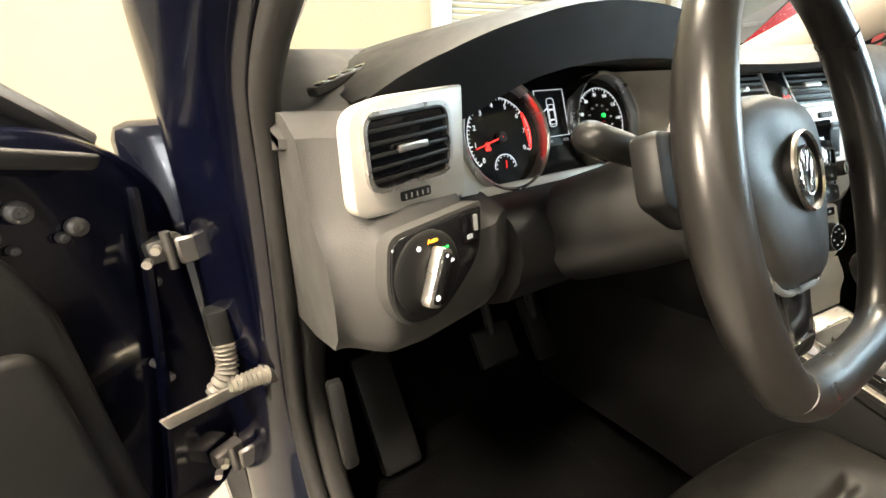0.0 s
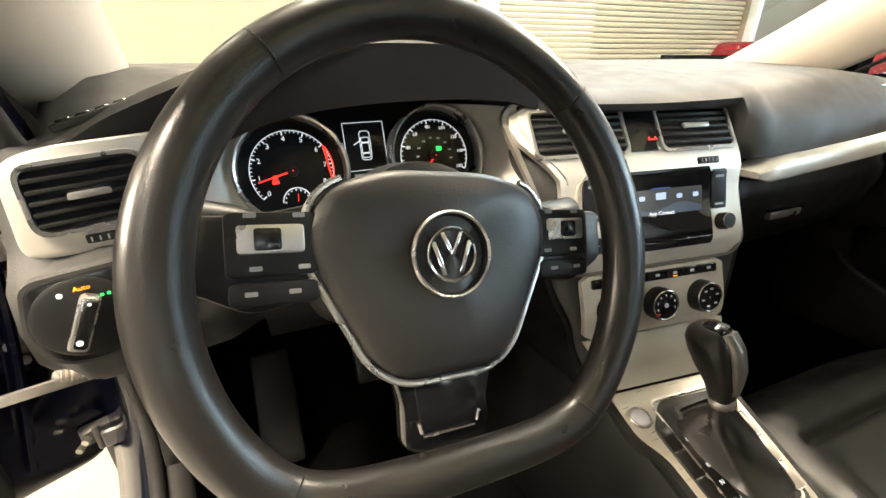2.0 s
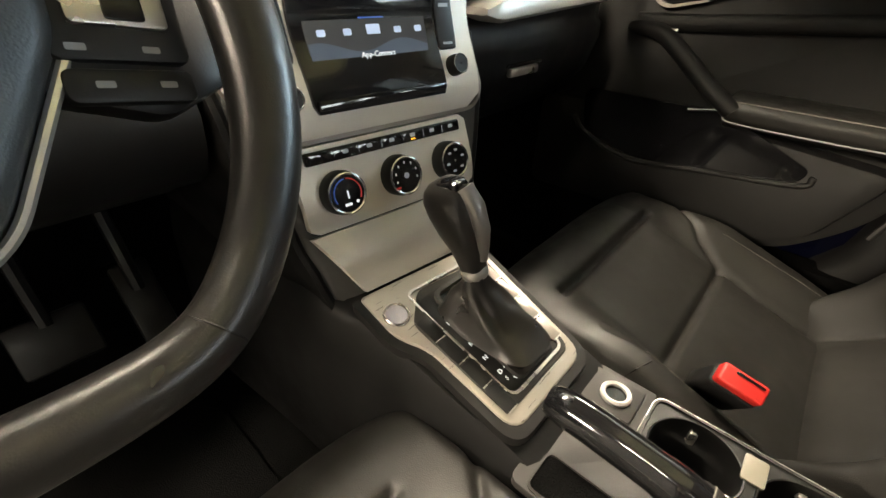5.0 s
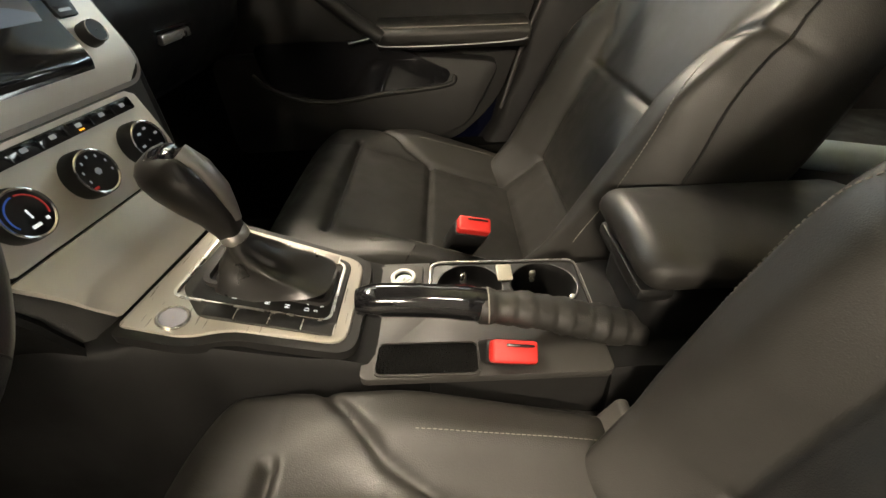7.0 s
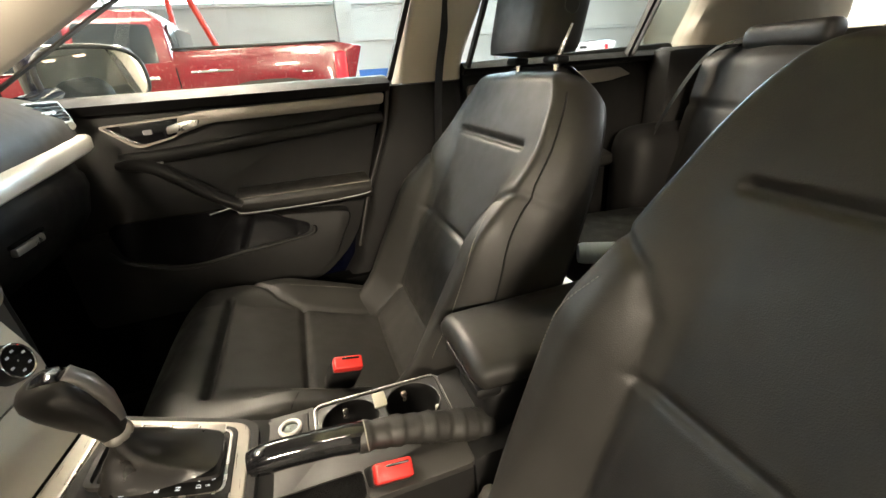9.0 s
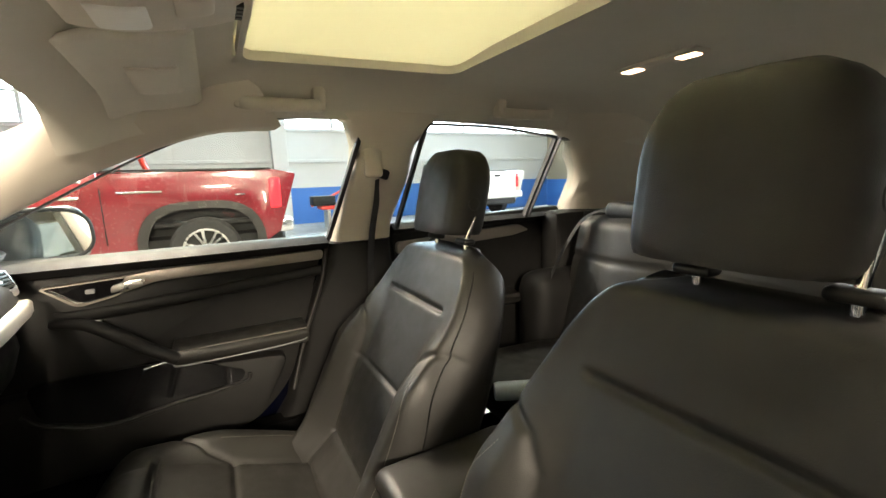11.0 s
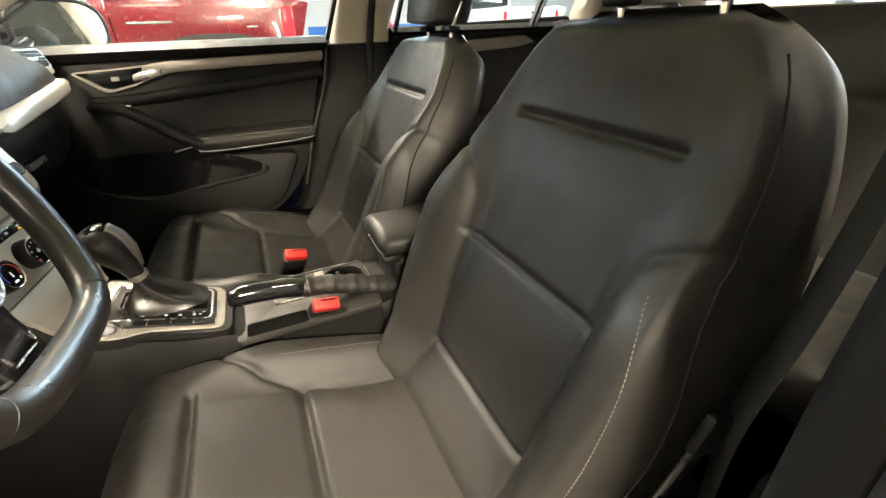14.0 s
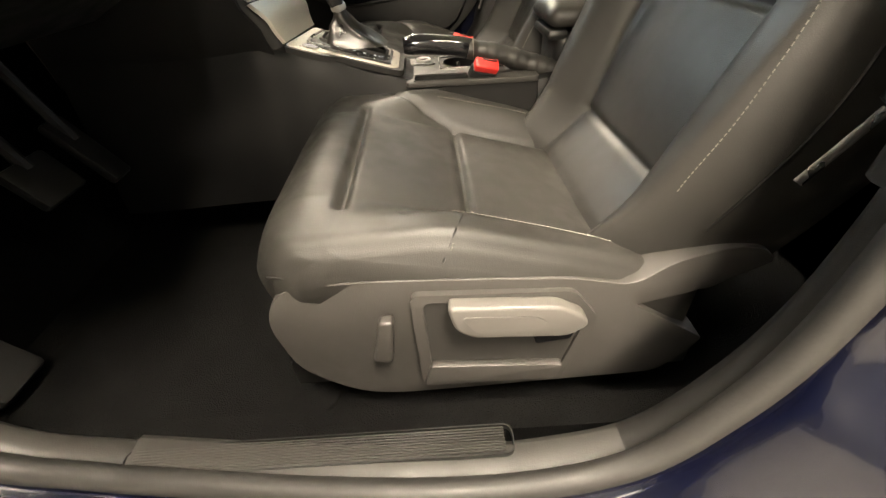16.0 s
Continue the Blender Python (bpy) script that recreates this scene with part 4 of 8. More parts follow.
part("vent_panel", prism(rrect(0, 0, 0.118, 0.060, 0.014), pv_to3, -0.02, 0.004, 0.002), silver, dash, "silver passenger vent panel")
vent(dash, pv_to3, 0, 0.005, 0.096, 0.040, 5, 0.008)

# defroster slots in the top pad
def grille(k, along, across):
    c = Vector((-0.656, 0.560, 0.9005)).lerp(Vector((-0.578, 0.592, 0.9235)), k)
    return rbox(c, (along, across, 0.008), 0.0015, 1, Matrix.Rotation(radians(22), 4, 'Z') @ Matrix.Rotation(radians(-16), 4, 'Y'))


dg = part("defroster_grille", grille(0.5, 0.096, 0.015), grey_plastic, dash, "side defroster outlet")
for i in range(5):
    c = grille(0.10 + 0.20 * i, 0.014, 0.009)
    bmesh.ops.translate(c, vec=(0, 0, 0.0012), verts=c.verts)
    part("slot", c, piano, dg)

# ---- steering wheel ----
WC, WT, WY = Vector((-0.360, 0.272, 0.828)), radians(22.5), radians(6.8)
wheel = thing("steering_wheel", WC, "black leather three-spoke steering wheel with silver-edged airbag pad", "steering wheel")
w_side = Vector((math.cos(WY), math.sin(WY), 0))
w_up = Vector((-math.sin(WY) * math.sin(WT), math.cos(WY) * math.sin(WT), math.cos(WT)))
WR = radians(9)
w_to3, w_m = plane_frame(WC, w_side * math.cos(WR) - w_up * math.sin(WR), w_up * math.cos(WR) + w_side * math.sin(WR))


# the hub sits a little behind the rim
hub_to3 = plane_frame(w_to3(0.005, 0.008, -0.024), w_side * math.cos(WR) - w_up * math.sin(WR), w_up * math.cos(WR) + w_side * math.sin(WR))[0]


def h_to3(u, v, d):
    return hub_to3(1.08 * u, 1.08 * v if v > -0.086 else -0.0929 + (v + 0.086) * 0.80, d)



def rim_point(a, r=0.175):
    x, y = r * math.cos(a), r * math.sin(a)
    y = -0.11 - 0.036 * math.tanh((-y - 0.11) / 0.036) if y < -0.11 else y
    return x, y


rp, rr = [], []
for i in range(120):
    a = 2 * math.pi * i / 120
    x, y = rim_point(a)
    rp.append(w_to3(x, y, -0.002))
    side = abs(math.cos(a)) ** 6
    rr.append(0.0150 + 0.0018 * side)
part("rim", tube(rp, rr, 18, closed=True, flat=(1.08, 1.0)), leather_worn, wheel, "worn black leather rim", smooth=80)
for a in (48, 132, 228, 312):
    x, y = rim_point(radians(a))
    ring = []
    t = Vector((-math.sin(radians(a)), math.cos(radians(a)), 0)) if a < 180 else Vector((-math.sin(radians(a)), math.cos(radians(a)), 0))
    n2 = Vector((math.cos(radians(a)), math.sin(radians(a))))
    for j in range(20):
        q = 2 * math.pi * j / 20
        rad = 0.0158
        ring.append(w_to3(x + n2.x * rad * math.cos(q), y + n2.y * rad * math.cos(q), -0.002 + rad * math.sin(q)))
    part("rim_seam", tube(ring, 0.0007, 5, closed=True), hard_black, wheel)

pad_outline = rpoly([(-0.086, 0.046), (-0.044, 0.060), (0.044, 0.060), (0.086, 0.046), (0.098, 0.010), (0.056, -0.072), (0.034, -0.086), (-0.034, -0.086), (-0.056, -0.072), (-0.098, 0.010)], 0.02, 5)


def pad_rings(scale_list):
    rings = []
    for s, d in scale_list:
        rings.append([h_to3(x * s, y * s, d - 0.65 * x * x) for x, y in pad_outline])
    return rings


part("airbag_pad", loft(pad_rings([(0.97, -0.030), (0.985, -0.010), (0.975, 0.000), (0.945, 0.0075), (0.87, 0.0115), (0.65, 0.0140), (0.4, 0.015), (0.15, 0.0155), (0.02, 0.0155)])), pad_grey, wheel, smooth=70)
low = [p for p in pad_outline]
strip = [h_to3(x * 1.005, y * 1.005, 0.002 - 0.65 * x * x) for x, y in pad_outline if y < 0.052]
i0 = max(range(len(strip) - 1), key=lambda i: (strip[i + 1] - strip[i]).length)
strip = strip[i0 + 1:] + strip[:i0 + 1]
part("pad_trim", tube(strip, 0.0028, 8), satin, wheel, "satin chrome edging")
emb = part("emblem", revolve([(0.0295, 0.008), (0.0295, 0.0165), (0.028, 0.018), (0.0268, 0.0165), (0.0255, 0.013), (0.001, 0.0125)], h_to3, 48), hard_black, wheel, "round emblem, chrome on gloss black")
part("emblem_ring", revolve([(0.030, 0.0155), (0.030, 0.0175), (0.0288, 0.019), (0.0275, 0.0175), (0.0275, 0.015)], h_to3, 48), satin, emb)
part("emblem_ring", revolve([(0.0190, 0.0125), (0.0190, 0.0165), (0.0181, 0.0172), (0.0168, 0.0165), (0.0165, 0.0125)], h_to3, 48), chrome, emb)


def stroke(pts, w):
    return [prism([(a[0] - w, a[1]), (a[0] + w, a[1]), (b[0] + w, b[1]), (b[0] - w, b[1])], h_to3, 0.0125, 0.0162 + 0.0002 * i, 0.0004) for i, (a, b) in enumerate(zip(pts, pts[1:]))]


part("chevron", join(*stroke([(-0.0072, 0.0150), (0.0, -0.0004), (0.0072, 0.0150)], 0.0017)), chrome, emb)
for s in (-1, 1):
    part("slanted_bar", join(*stroke([(s * 0.0140, 0.0090), (s * 0.0060, -0.0140)], 0.0019)), chrome, emb)


def spoke(s):
    out = rpoly([(0.070, 0.040), (0.120, 0.030), (0.160, 0.030), (0.160, -0.012), (0.125, -0.030), (0.075, -0.020)], 0.008)
    p = part("spoke", prism([(s * x, y) for x, y in out], lambda u, v, d: h_to3(u, v, d - 0.9 * min(abs(u), 0.11) ** 2), -0.016, 0.004, 0.004), hard_black, wheel)
    for bx, by, w, h in ((0.103, 0.012, 0.052, 0.038), (0.103, -0.017, 0.050, 0.014)):
        f = lambda u, v, d: h_to3(u + s * 0.008, v, d - 0.011)
        part("button_pad", prism(rrect(s * bx, by, w, h, 0.005), f, 0.004, 0.012, 0.0015), hard_black, p)
    f = lambda u, v, d: h_to3(u + s * 0.008, v, d - 0.011)
    rk = part("rocker", prism(rrect(s * 0.104, 0.015, 0.037, 0.017, 0.003), f, 0.011, 0.0145, 0.001), satin, p, "satin silver rocker button")
    part("rocker_face", prism(rrect(s * 0.106, 0.015, 0.015, 0.013, 0.002), f, 0.014, 0.0158, 0.0006), screen_black, rk)
    for mx, my in ((0.088, 0.029), (0.115, 0.029), (0.086, -0.002), (0.113, -0.002), (0.092, -0.0165), (0.116, -0.0165)):
        part("symbol", prism(rrect(s * mx, my, 0.007, 0.0028, 0.0008), f, 0.0118, 0.0124), grey_mark, p)
    return p


spoke(-1)
spoke(1)
ls = part("lower_spoke", prism(rpoly([(-0.042, -0.070), (0.042, -0.070), (0.034, -0.110), (0.034, -0.150), (0.020, -0.158), (-0.020, -0.158), (-0.034, -0.150), (-0.034, -0.110)], 0.008), h_to3, -0.024, -0.003, 0.004), piano, wheel, "gloss black lower spoke")
part("spoke_insert", prism(rpoly([(-0.026, -0.088), (0.026, -0.088), (0.022, -0.135), (-0.022, -0.135)], 0.004), h_to3, -0.005, -0.0015, 0.001), screen_black, ls)
for s in (-1, 1):
    part("spoke_trim", tube([h_to3(s * 0.022, -0.136, -0.0015), h_to3(s * 0.024, -0.126, -0.0015)], 0.0014, 6), satin, ls)
part("spoke_trim", tube([h_to3(-0.020, -0.140, -0.0022), h_to3(0.020, -0.140, -0.0022)], 0.0010, 6), satin, ls)
part("hub_back", revolve([(0.075, -0.055), (0.070, -0.025), (0.05, -0.018), (0.001, -0.018)], h_to3, 32), hard_black, wheel)

col = thing("steering_column", (-0.356, 0.36, 0.70), "black plastic steering column shroud", "steering column")
c_rows = [(-0.06, 0.055, 0.045, 0, 0), (-0.075, 0.06, 0.052, 0, 0), (-0.13, 0.066, 0.058, 0, -0.004), (-0.20, 0.07, 0.06, 0, -0.01)]
part("shroud", soft(c_rows, lambda x, d, h: w_to3(x, d, h - 0.012), 36, 3.0), hard_black, col)


def stalk(s):
    st = thing("indicator_stalk" if s < 0 else "wiper_stalk", w_to3(s * 0.07, 0.03, -0.07), "black plastic control stalk behind the steering wheel", "stalk")
    base = Vector((s * 0.055, 0.022, -0.075))
    pts = [(0.05, 0.02), (0.085, 0.028), (0.105, 0.032), (0.14, 0.040), (0.178, 0.047), (0.184, 0.048)]
    r = [0.008, 0.009, 0.013, 0.015, 0.0145, 0.008]
    part("arm", tube([w_to3(s * x, y, -0.070) for x, y in pts], r, 14, flat=(1, 0.75)), hard_black, st, smooth=60)
    part("symbol", join(*[prism(rrect(s * x, y, 0.012, 0.0035, 0.0008), w_to3, -0.0588, -0.0578) for x, y in ((0.118, 0.034), (0.142, 0.041), (0.163, 0.044))]), grey_mark, st)


stalk(1)
stalk(-1)

# ---- front seats ----
SX = -0.342
seat = thing("front_seat", (SX, 0.05, 0.145), "black leather driver's car seat with grey top stitching", "car seat", "front seats")

# cushion: depth axis is world y, the body is stacked along x so that the top shows its panels
CREASE = [[(-0.172, 0.209), (0.168, 0.209)], [(-0.160, 0.051), (0.150, 0.051)]]
EDGES = [[(-0.202, 0.13), (-0.190, 0.06), (-0.175, -0.10), (-0.175, -0.20)],
         [(0.252, 0.180), (0.215, 0.142), (0.178, 0.105), (0.155, 0.055), (0.148, -0.02), (0.152, -0.10), (0.168, -0.20)]]


def cushion_top(x, y):
    """Height of the cushion's upper side."""
    base = 0.441 + 0.275 * min(y - 0.21, 0.0) + 0.08 * max(y - 0.21, 0.0)
    a = abs(x)
    side = smooth_step(0.145, 0.212, a) * (1 - smooth_step(0.238, 0.272, a) * 0.35)
    base += 0.043 * side * smooth_step(0.24, 0.06, y) * (0.75 + 0.25 * smooth_step(-0.25, -0.05, y))
    front = max(0.0, (y - 0.225) / 0.117)
    base -= 0.085 * min(front, 1.0) ** 2.6
    for k, line in enumerate(CREASE):
        d = seg_dist(x, y, line)
        if d < 0.03:
            base -= (0.013 if k == 0 else 0.009) * math.exp(-(d / 0.007) ** 2)
    if a < 0.145:
        for y0, y1 in ((0.209, 0.29), (0.051, 0.209), (-0.12, 0.051)):
            if y0 < y < y1:
                base += 0.006 * math.sin(math.pi * (y - y0) / (y1 - y0)) * (1 - (a / 0.15) ** 4)
    for deep, line in zip((0.004, 0.009), EDGES):
        d = seg_dist(x, y, line)
        if d < 0.03:
            base -= deep * math.exp(-(d / 0.0055) ** 2)
    return base


def cushion_mesh():
    rings = []
    nx = 120
    for i in range(nx + 1):
        x = -0.250 + 0.510 * i / nx
        a = abs(x)
        er = smooth_step(0.228, 0.264, a)
        ring = []
        y1 = 0.342 - 0.085 * (a / 0.264) ** 4
        y0 = -0.215
        for j in range(171):
            y = y0 + (y1 - y0) * j / 170
            fr = max(0.0, (y - (y1 - 0.03)) / 0.03)
            z = cushion_top(x, y) - 0.028 * er ** 1.8 - 0.02 * fr ** 2
            ring.append((SX + x, y, z))
        zb = 0.335 + 0.045 * er
        for j in range(1, 7):
            t = j / 6
            ring.append((SX + x, y1 + 0.006 * math.sin(math.pi * t), ring[170][2] * (1 - t) + zb * t))
        ring.append((SX + x, y0, 0.23 + 0.03 * er))
        rings.append(ring)
    # close the sides softly
    def shrink(ring, f, dx):
        zc = 0.38
        return [(p[0] + dx, p[1] * f + 0.045 * (1 - f), zc + (p[2] - zc) * f) for p in ring]
    rings = [shrink(rings[0], 0.90, -0.006)] + rings + [shrink(rings[-1], 0.90, 0.006)]
    return loft(rings)


part("cushion", cushion_mesh(), leather, seat, smooth=70)


def stitches(line, parent, place, step=0.0055, length=0.0035, rad=0.0006):
    """Short threads along a line."""
    pts = bez([(*p, 0) for p in line], 10)
    out, acc, last = [], 0.0, pts[0]
    for p in pts[1:]:
        d = (p - last).length
        n = int((acc + d) / step)
        for k in range(n):
            t = ((k + 1) * step - acc) / d
            q = last.lerp(p, min(max(t, 0), 1))
            e = (p - last).normalized() * length / 2
            a, b = q - e, q + e
            out.append(tube([place(a.x, a.y), place(b.x, b.y)], rad, 4))
        acc = (acc + d) - n * step
        last = p
    return part("stitching", join(*out), thread, parent, "grey top stitching")


# side seams of the cushion
for s in (-1, 1):
    L = [(s * 0.178, 0.235), (s * 0.205, 0.16), (s * 0.200, 0.08), (s * 0.205, -0.02), (s * 0.215, -0.18)]
    stitches(L[2:], seat, lambda x, y: (SX + x, y, cushion_top(x, y) + 0.0012))

for s in (-1,):
    L = [(s * 0.190, 0.072), (s * 0.215, 0.066), (s * 0.240, 0.075), (s * 0.258, 0.090)]
    part("side_seam", tube([(SX + x, y, cushion_top(x, y) - 0.028 * smooth_step(0.228, 0.264, abs(x)) ** 1.8 + 0.0006) for x, y in L], 0.0013, 6), soft_black, seat)

part("side_seam", tube(bez([(SX - 0.2500, 0.285, 0.402), (SX - 0.2525, 0.235, 0.398), (SX - 0.2525, 0.185, 0.403), (SX - 0.2510, 0.140, 0.424)], 6), 0.0013, 6), soft_black, seat)
stitches([(0.078, 0.440), (0.082, 0.425), (0.094, 0.405)], seat, lambda y, z: (SX - 0.2535, y, z))

# backrest
B0, BU, BN = Vector((SX, -0.190, 0.432)), Vector((0, -0.397, 0.918)), Vector((0, 0.918, 0.397))


def b_to3(x, h, d):
    return B0 + Vector((x, 0, 0)) + BU * h + BN * d


B_INNER = [[(s * 0.150, -0.12), (s * 0.136, 0.0), (s * 0.144, 0.10), (s * 0.150, 0.207), (s * 0.157, 0.270), (s * 0.182, 0.312), (s * 0.232, 0.342)] for s in (-1, 1)]
B_CROSS = [[(-0.135, 0.0), (0.135, 0.0)], [(-0.150, 0.207), (0.150, 0.207)]]
B_CREASE = [(-0.1425, 0.415), (0.1425, 0.415)]


BACK_W = [(-0.13, 0.200), (-0.04, 0.236), (0.05, 0.255), (0.20, 0.268), (0.30, 0.262), (0.40, 0.247), (0.47, 0.225), (0.52, 0.198), (0.555, 0.160), (0.578, 0.112)]


def back_width(h):
    h0, h1 = BACK_W[0][0], BACK_W[-1][0]
    h = min(max(h, h0), h1)
    for i in range(len(BACK_W) - 1):
        if h <= BACK_W[i + 1][0]:
            break
    (a, wa), (b, wb) = BACK_W[i], BACK_W[i + 1]
    p, n = BACK_W[max(i - 1, 0)], BACK_W[min(i + 2, len(BACK_W) - 1)]
    ma, mb = (wb - p[1]) / (b - p[0]), (n[1] - wa) / (n[0] - a)
    t, d = (h - a) / (b - a), b - a
    return (2 * t ** 3 - 3 * t * t + 1) * wa + (t ** 3 - 2 * t * t + t) * d * ma + (3 * t * t - 2 * t ** 3) * wb + (t ** 3 - t * t) * d * mb


def back_front(x, h):
    w = back_width(h)
    a = abs(x)
    bol = smooth_step(0.125, 0.205, a) * (1 - 0.8 * smooth_step(0.86 * w, 1.02 * w, a)) * smooth_step(0.43, 0.22, h)
    z = 0.060 * bol + 0.012 * smooth_step(0.16, 0.24, a) * smooth_step(0.30, 0.40, h)
    for line in B_INNER:
        d = seg_dist(x, h, line)
        if d < 0.03:
            z -= 0.0070 * math.exp(-(d / 0.0065) ** 2)
    for line in B_CROSS:
        d = seg_dist(x, h, line)
        if d < 0.03:
            z -= 0.0065 * math.exp(-(d / 0.006) ** 2)
    d = seg_dist(x, h, B_CREASE)
    if d < 0.03:
        z -= 0.010 * math.exp(-(d / 0.0065) ** 2)
    if h < 0:
        z += 0.036 * min(-h / 0.118, 1.2) ** 1.5
    if a < 0.15:
        for h0, h1 in ((-0.125, 0.0), (0.0, 0.207)):
            if h0 < h < h1:
                z += 0.007 * math.sin(math.pi * (h - h0) / (h1 - h0)) * (1 - (a / 0.15) ** 4)
    return z


def back_mesh():
    rings = []
    rows = 190
    for i in range(rows + 1):
        h = -0.13 + 0.708 * i / rows
        w = back_width(h)
        top = smooth_step(0.52, 0.575, h)
        thick = (0.125 - 0.02 * smooth_step(0.2, 0.5, h)) * (1 - 0.45 * top ** 2)
        bot = smooth_step(-0.08, -0.13, h)
        thick *= 1 - 0.4 * bot
        ring = []
        n = 96
        wf = w - 0.022 * smooth_step(0.10, 0.35, h)
        for j in range(n + 1):
            x = -wf + 2 * wf * j / n
            e = max(0.0, (abs(x) - (wf - 0.020)) / 0.020)
            d = back_front(x, h) - 0.020 * e ** 2.5 - 0.045 * top ** 2 - 0.012 * bot
            ring.append(b_to3(x, h, d))
        d_edge = d
        for q in (0.10, 0.30, 0.55, 0.80, 0.95):
            ring.append(b_to3(wf + (w - wf) * min(1, q * 2), h, d_edge + (-thick + 0.012 - d_edge) * q))
        m = 20
        for j in range(m + 1):
            x = (w - 0.012) * (1.0 - 2 * j / m)
            ring.append(b_to3(x, h, -thick))
        for q in (0.95, 0.80, 0.55, 0.30, 0.10):
            ring.append(b_to3(-wf - (w - wf) * min(1, q * 2), h, d_edge + (-thick + 0.012 - d_edge) * q))
        rings.append(ring)
    return loft(rings)


part("backrest", back_mesh(), leather, seat, smooth=70)
for s in (-1, 1):
    L = [(s * 0.232, 0.02), (s * 0.240, 0.12), (s * 0.236, 0.22), (s * 0.212, 0.285)]
    stitches(L, seat, lambda x, h: b_to3(x, h, back_front(x, h) + 0.0008))
    part("side_piping", tube([b_to3(s * (back_width(h) - 0.022 * smooth_step(0.10, 0.35, h) + 0.0005), h, back_front(s * (back_width(h) - 0.022 * smooth_step(0.10, 0.35, h)), h) - 0.022 - 0.045 * smooth_step(0.52, 0.575, h) ** 2) for h in [0.02 * i for i in range(27)]], 0.0020, 6), soft_black, seat)

# headrest
HC = Vector((SX + 0.029, -0.470, 1.074))


def head_place(x, d, h):
    return HC + Vector((x, d - 0.06 * (h / 0.1) * 0.25, h))


rows = []
for i in range(29):
    t = -1 + 2 * i / 28
    ex = 3.2 if t > 0 else 10
    f = (1 - abs(t) ** ex) ** (1 / ex) if abs(t) < 1 else 0.02
    taper = 1.0 - 0.12 * smooth_step(0.0, 1.0, t) - 0.02 * smooth_step(0, -1, t)
    rows.append((0.106 * t * (1.0 if t > 0 else 1.06), max(0.117 * f * taper, 0.01), max(0.058 * f ** 0.8, 0.006), 0, 0))


def head_bulge(x, d, h):
    b = -0.14 * x * x * 4 if d > 0 else 0.0
    g = math.exp(-((abs(x) - 0.090) / 0.004) ** 2)
    return b - (0.0016 * g if d > 0 else 0)


part("headrest", soft(rows, head_place, 96, 4.4, head_bulge), leather, seat, smooth=70)
for x in (-0.110, 0.036):
    part("headrest_post", tube([HC + Vector((x, -0.004, -0.06)), HC + Vector((x, 0.018, -0.12)), HC + Vector((x, 0.014, -0.17))], 0.0062, 14), chrome, seat, "chrome headrest post")
    part("post_guide", rbox(HC + Vector((x, 0.020, -0.119)), (0.046, 0.032, 0.014), 0.006, 3), hard_black, seat)
part("height_button", revolve([(0.017, -0.012), (0.017, 0.003), (0.0145, 0.005), (0.0125, 0.0030), (0.001, 0.0036)], plane_frame(HC + Vector((-0.1125, 0.002, -0.03)), (0, -1, 0), (0, 0, 1))[0], 24), leather, seat)

# rear shell of the backrest
def shell_mesh():
    rings = []
    for i in range(24):
        h = -0.02 + 0.54 * i / 23
        w = back_width(h) - 0.03
        thick = 0.115 - 0.02 * smooth_step(0.2, 0.5, h)
        rings.append([b_to3(-w + 2 * w * j / 10, h, -thick - 0.004) for j in range(11)] + [b_to3(w - 2 * w * j / 10, h, -thick + 0.02) for j in range(11)])
    return loft(rings)


part("back_shell", shell_mesh(), hard_black, seat, "black plastic rear shell")

# base frame, side cover, levers
part("base_frame", rbox((SX, 0.04, 0.255), (0.44, 0.42, 0.09), 0.02, 2), hard_black, seat)
for s in (-1, 1):
    part("seat_rail", rbox((SX + s * 0.19, 0.02, 0.175), (0.045, 0.60, 0.06), 0.006), hard_black, seat, "black steel seat rail")


lever_grey = mat("lever_grey", (0.10, 0.094, 0.088), 0.42, var=0.06)


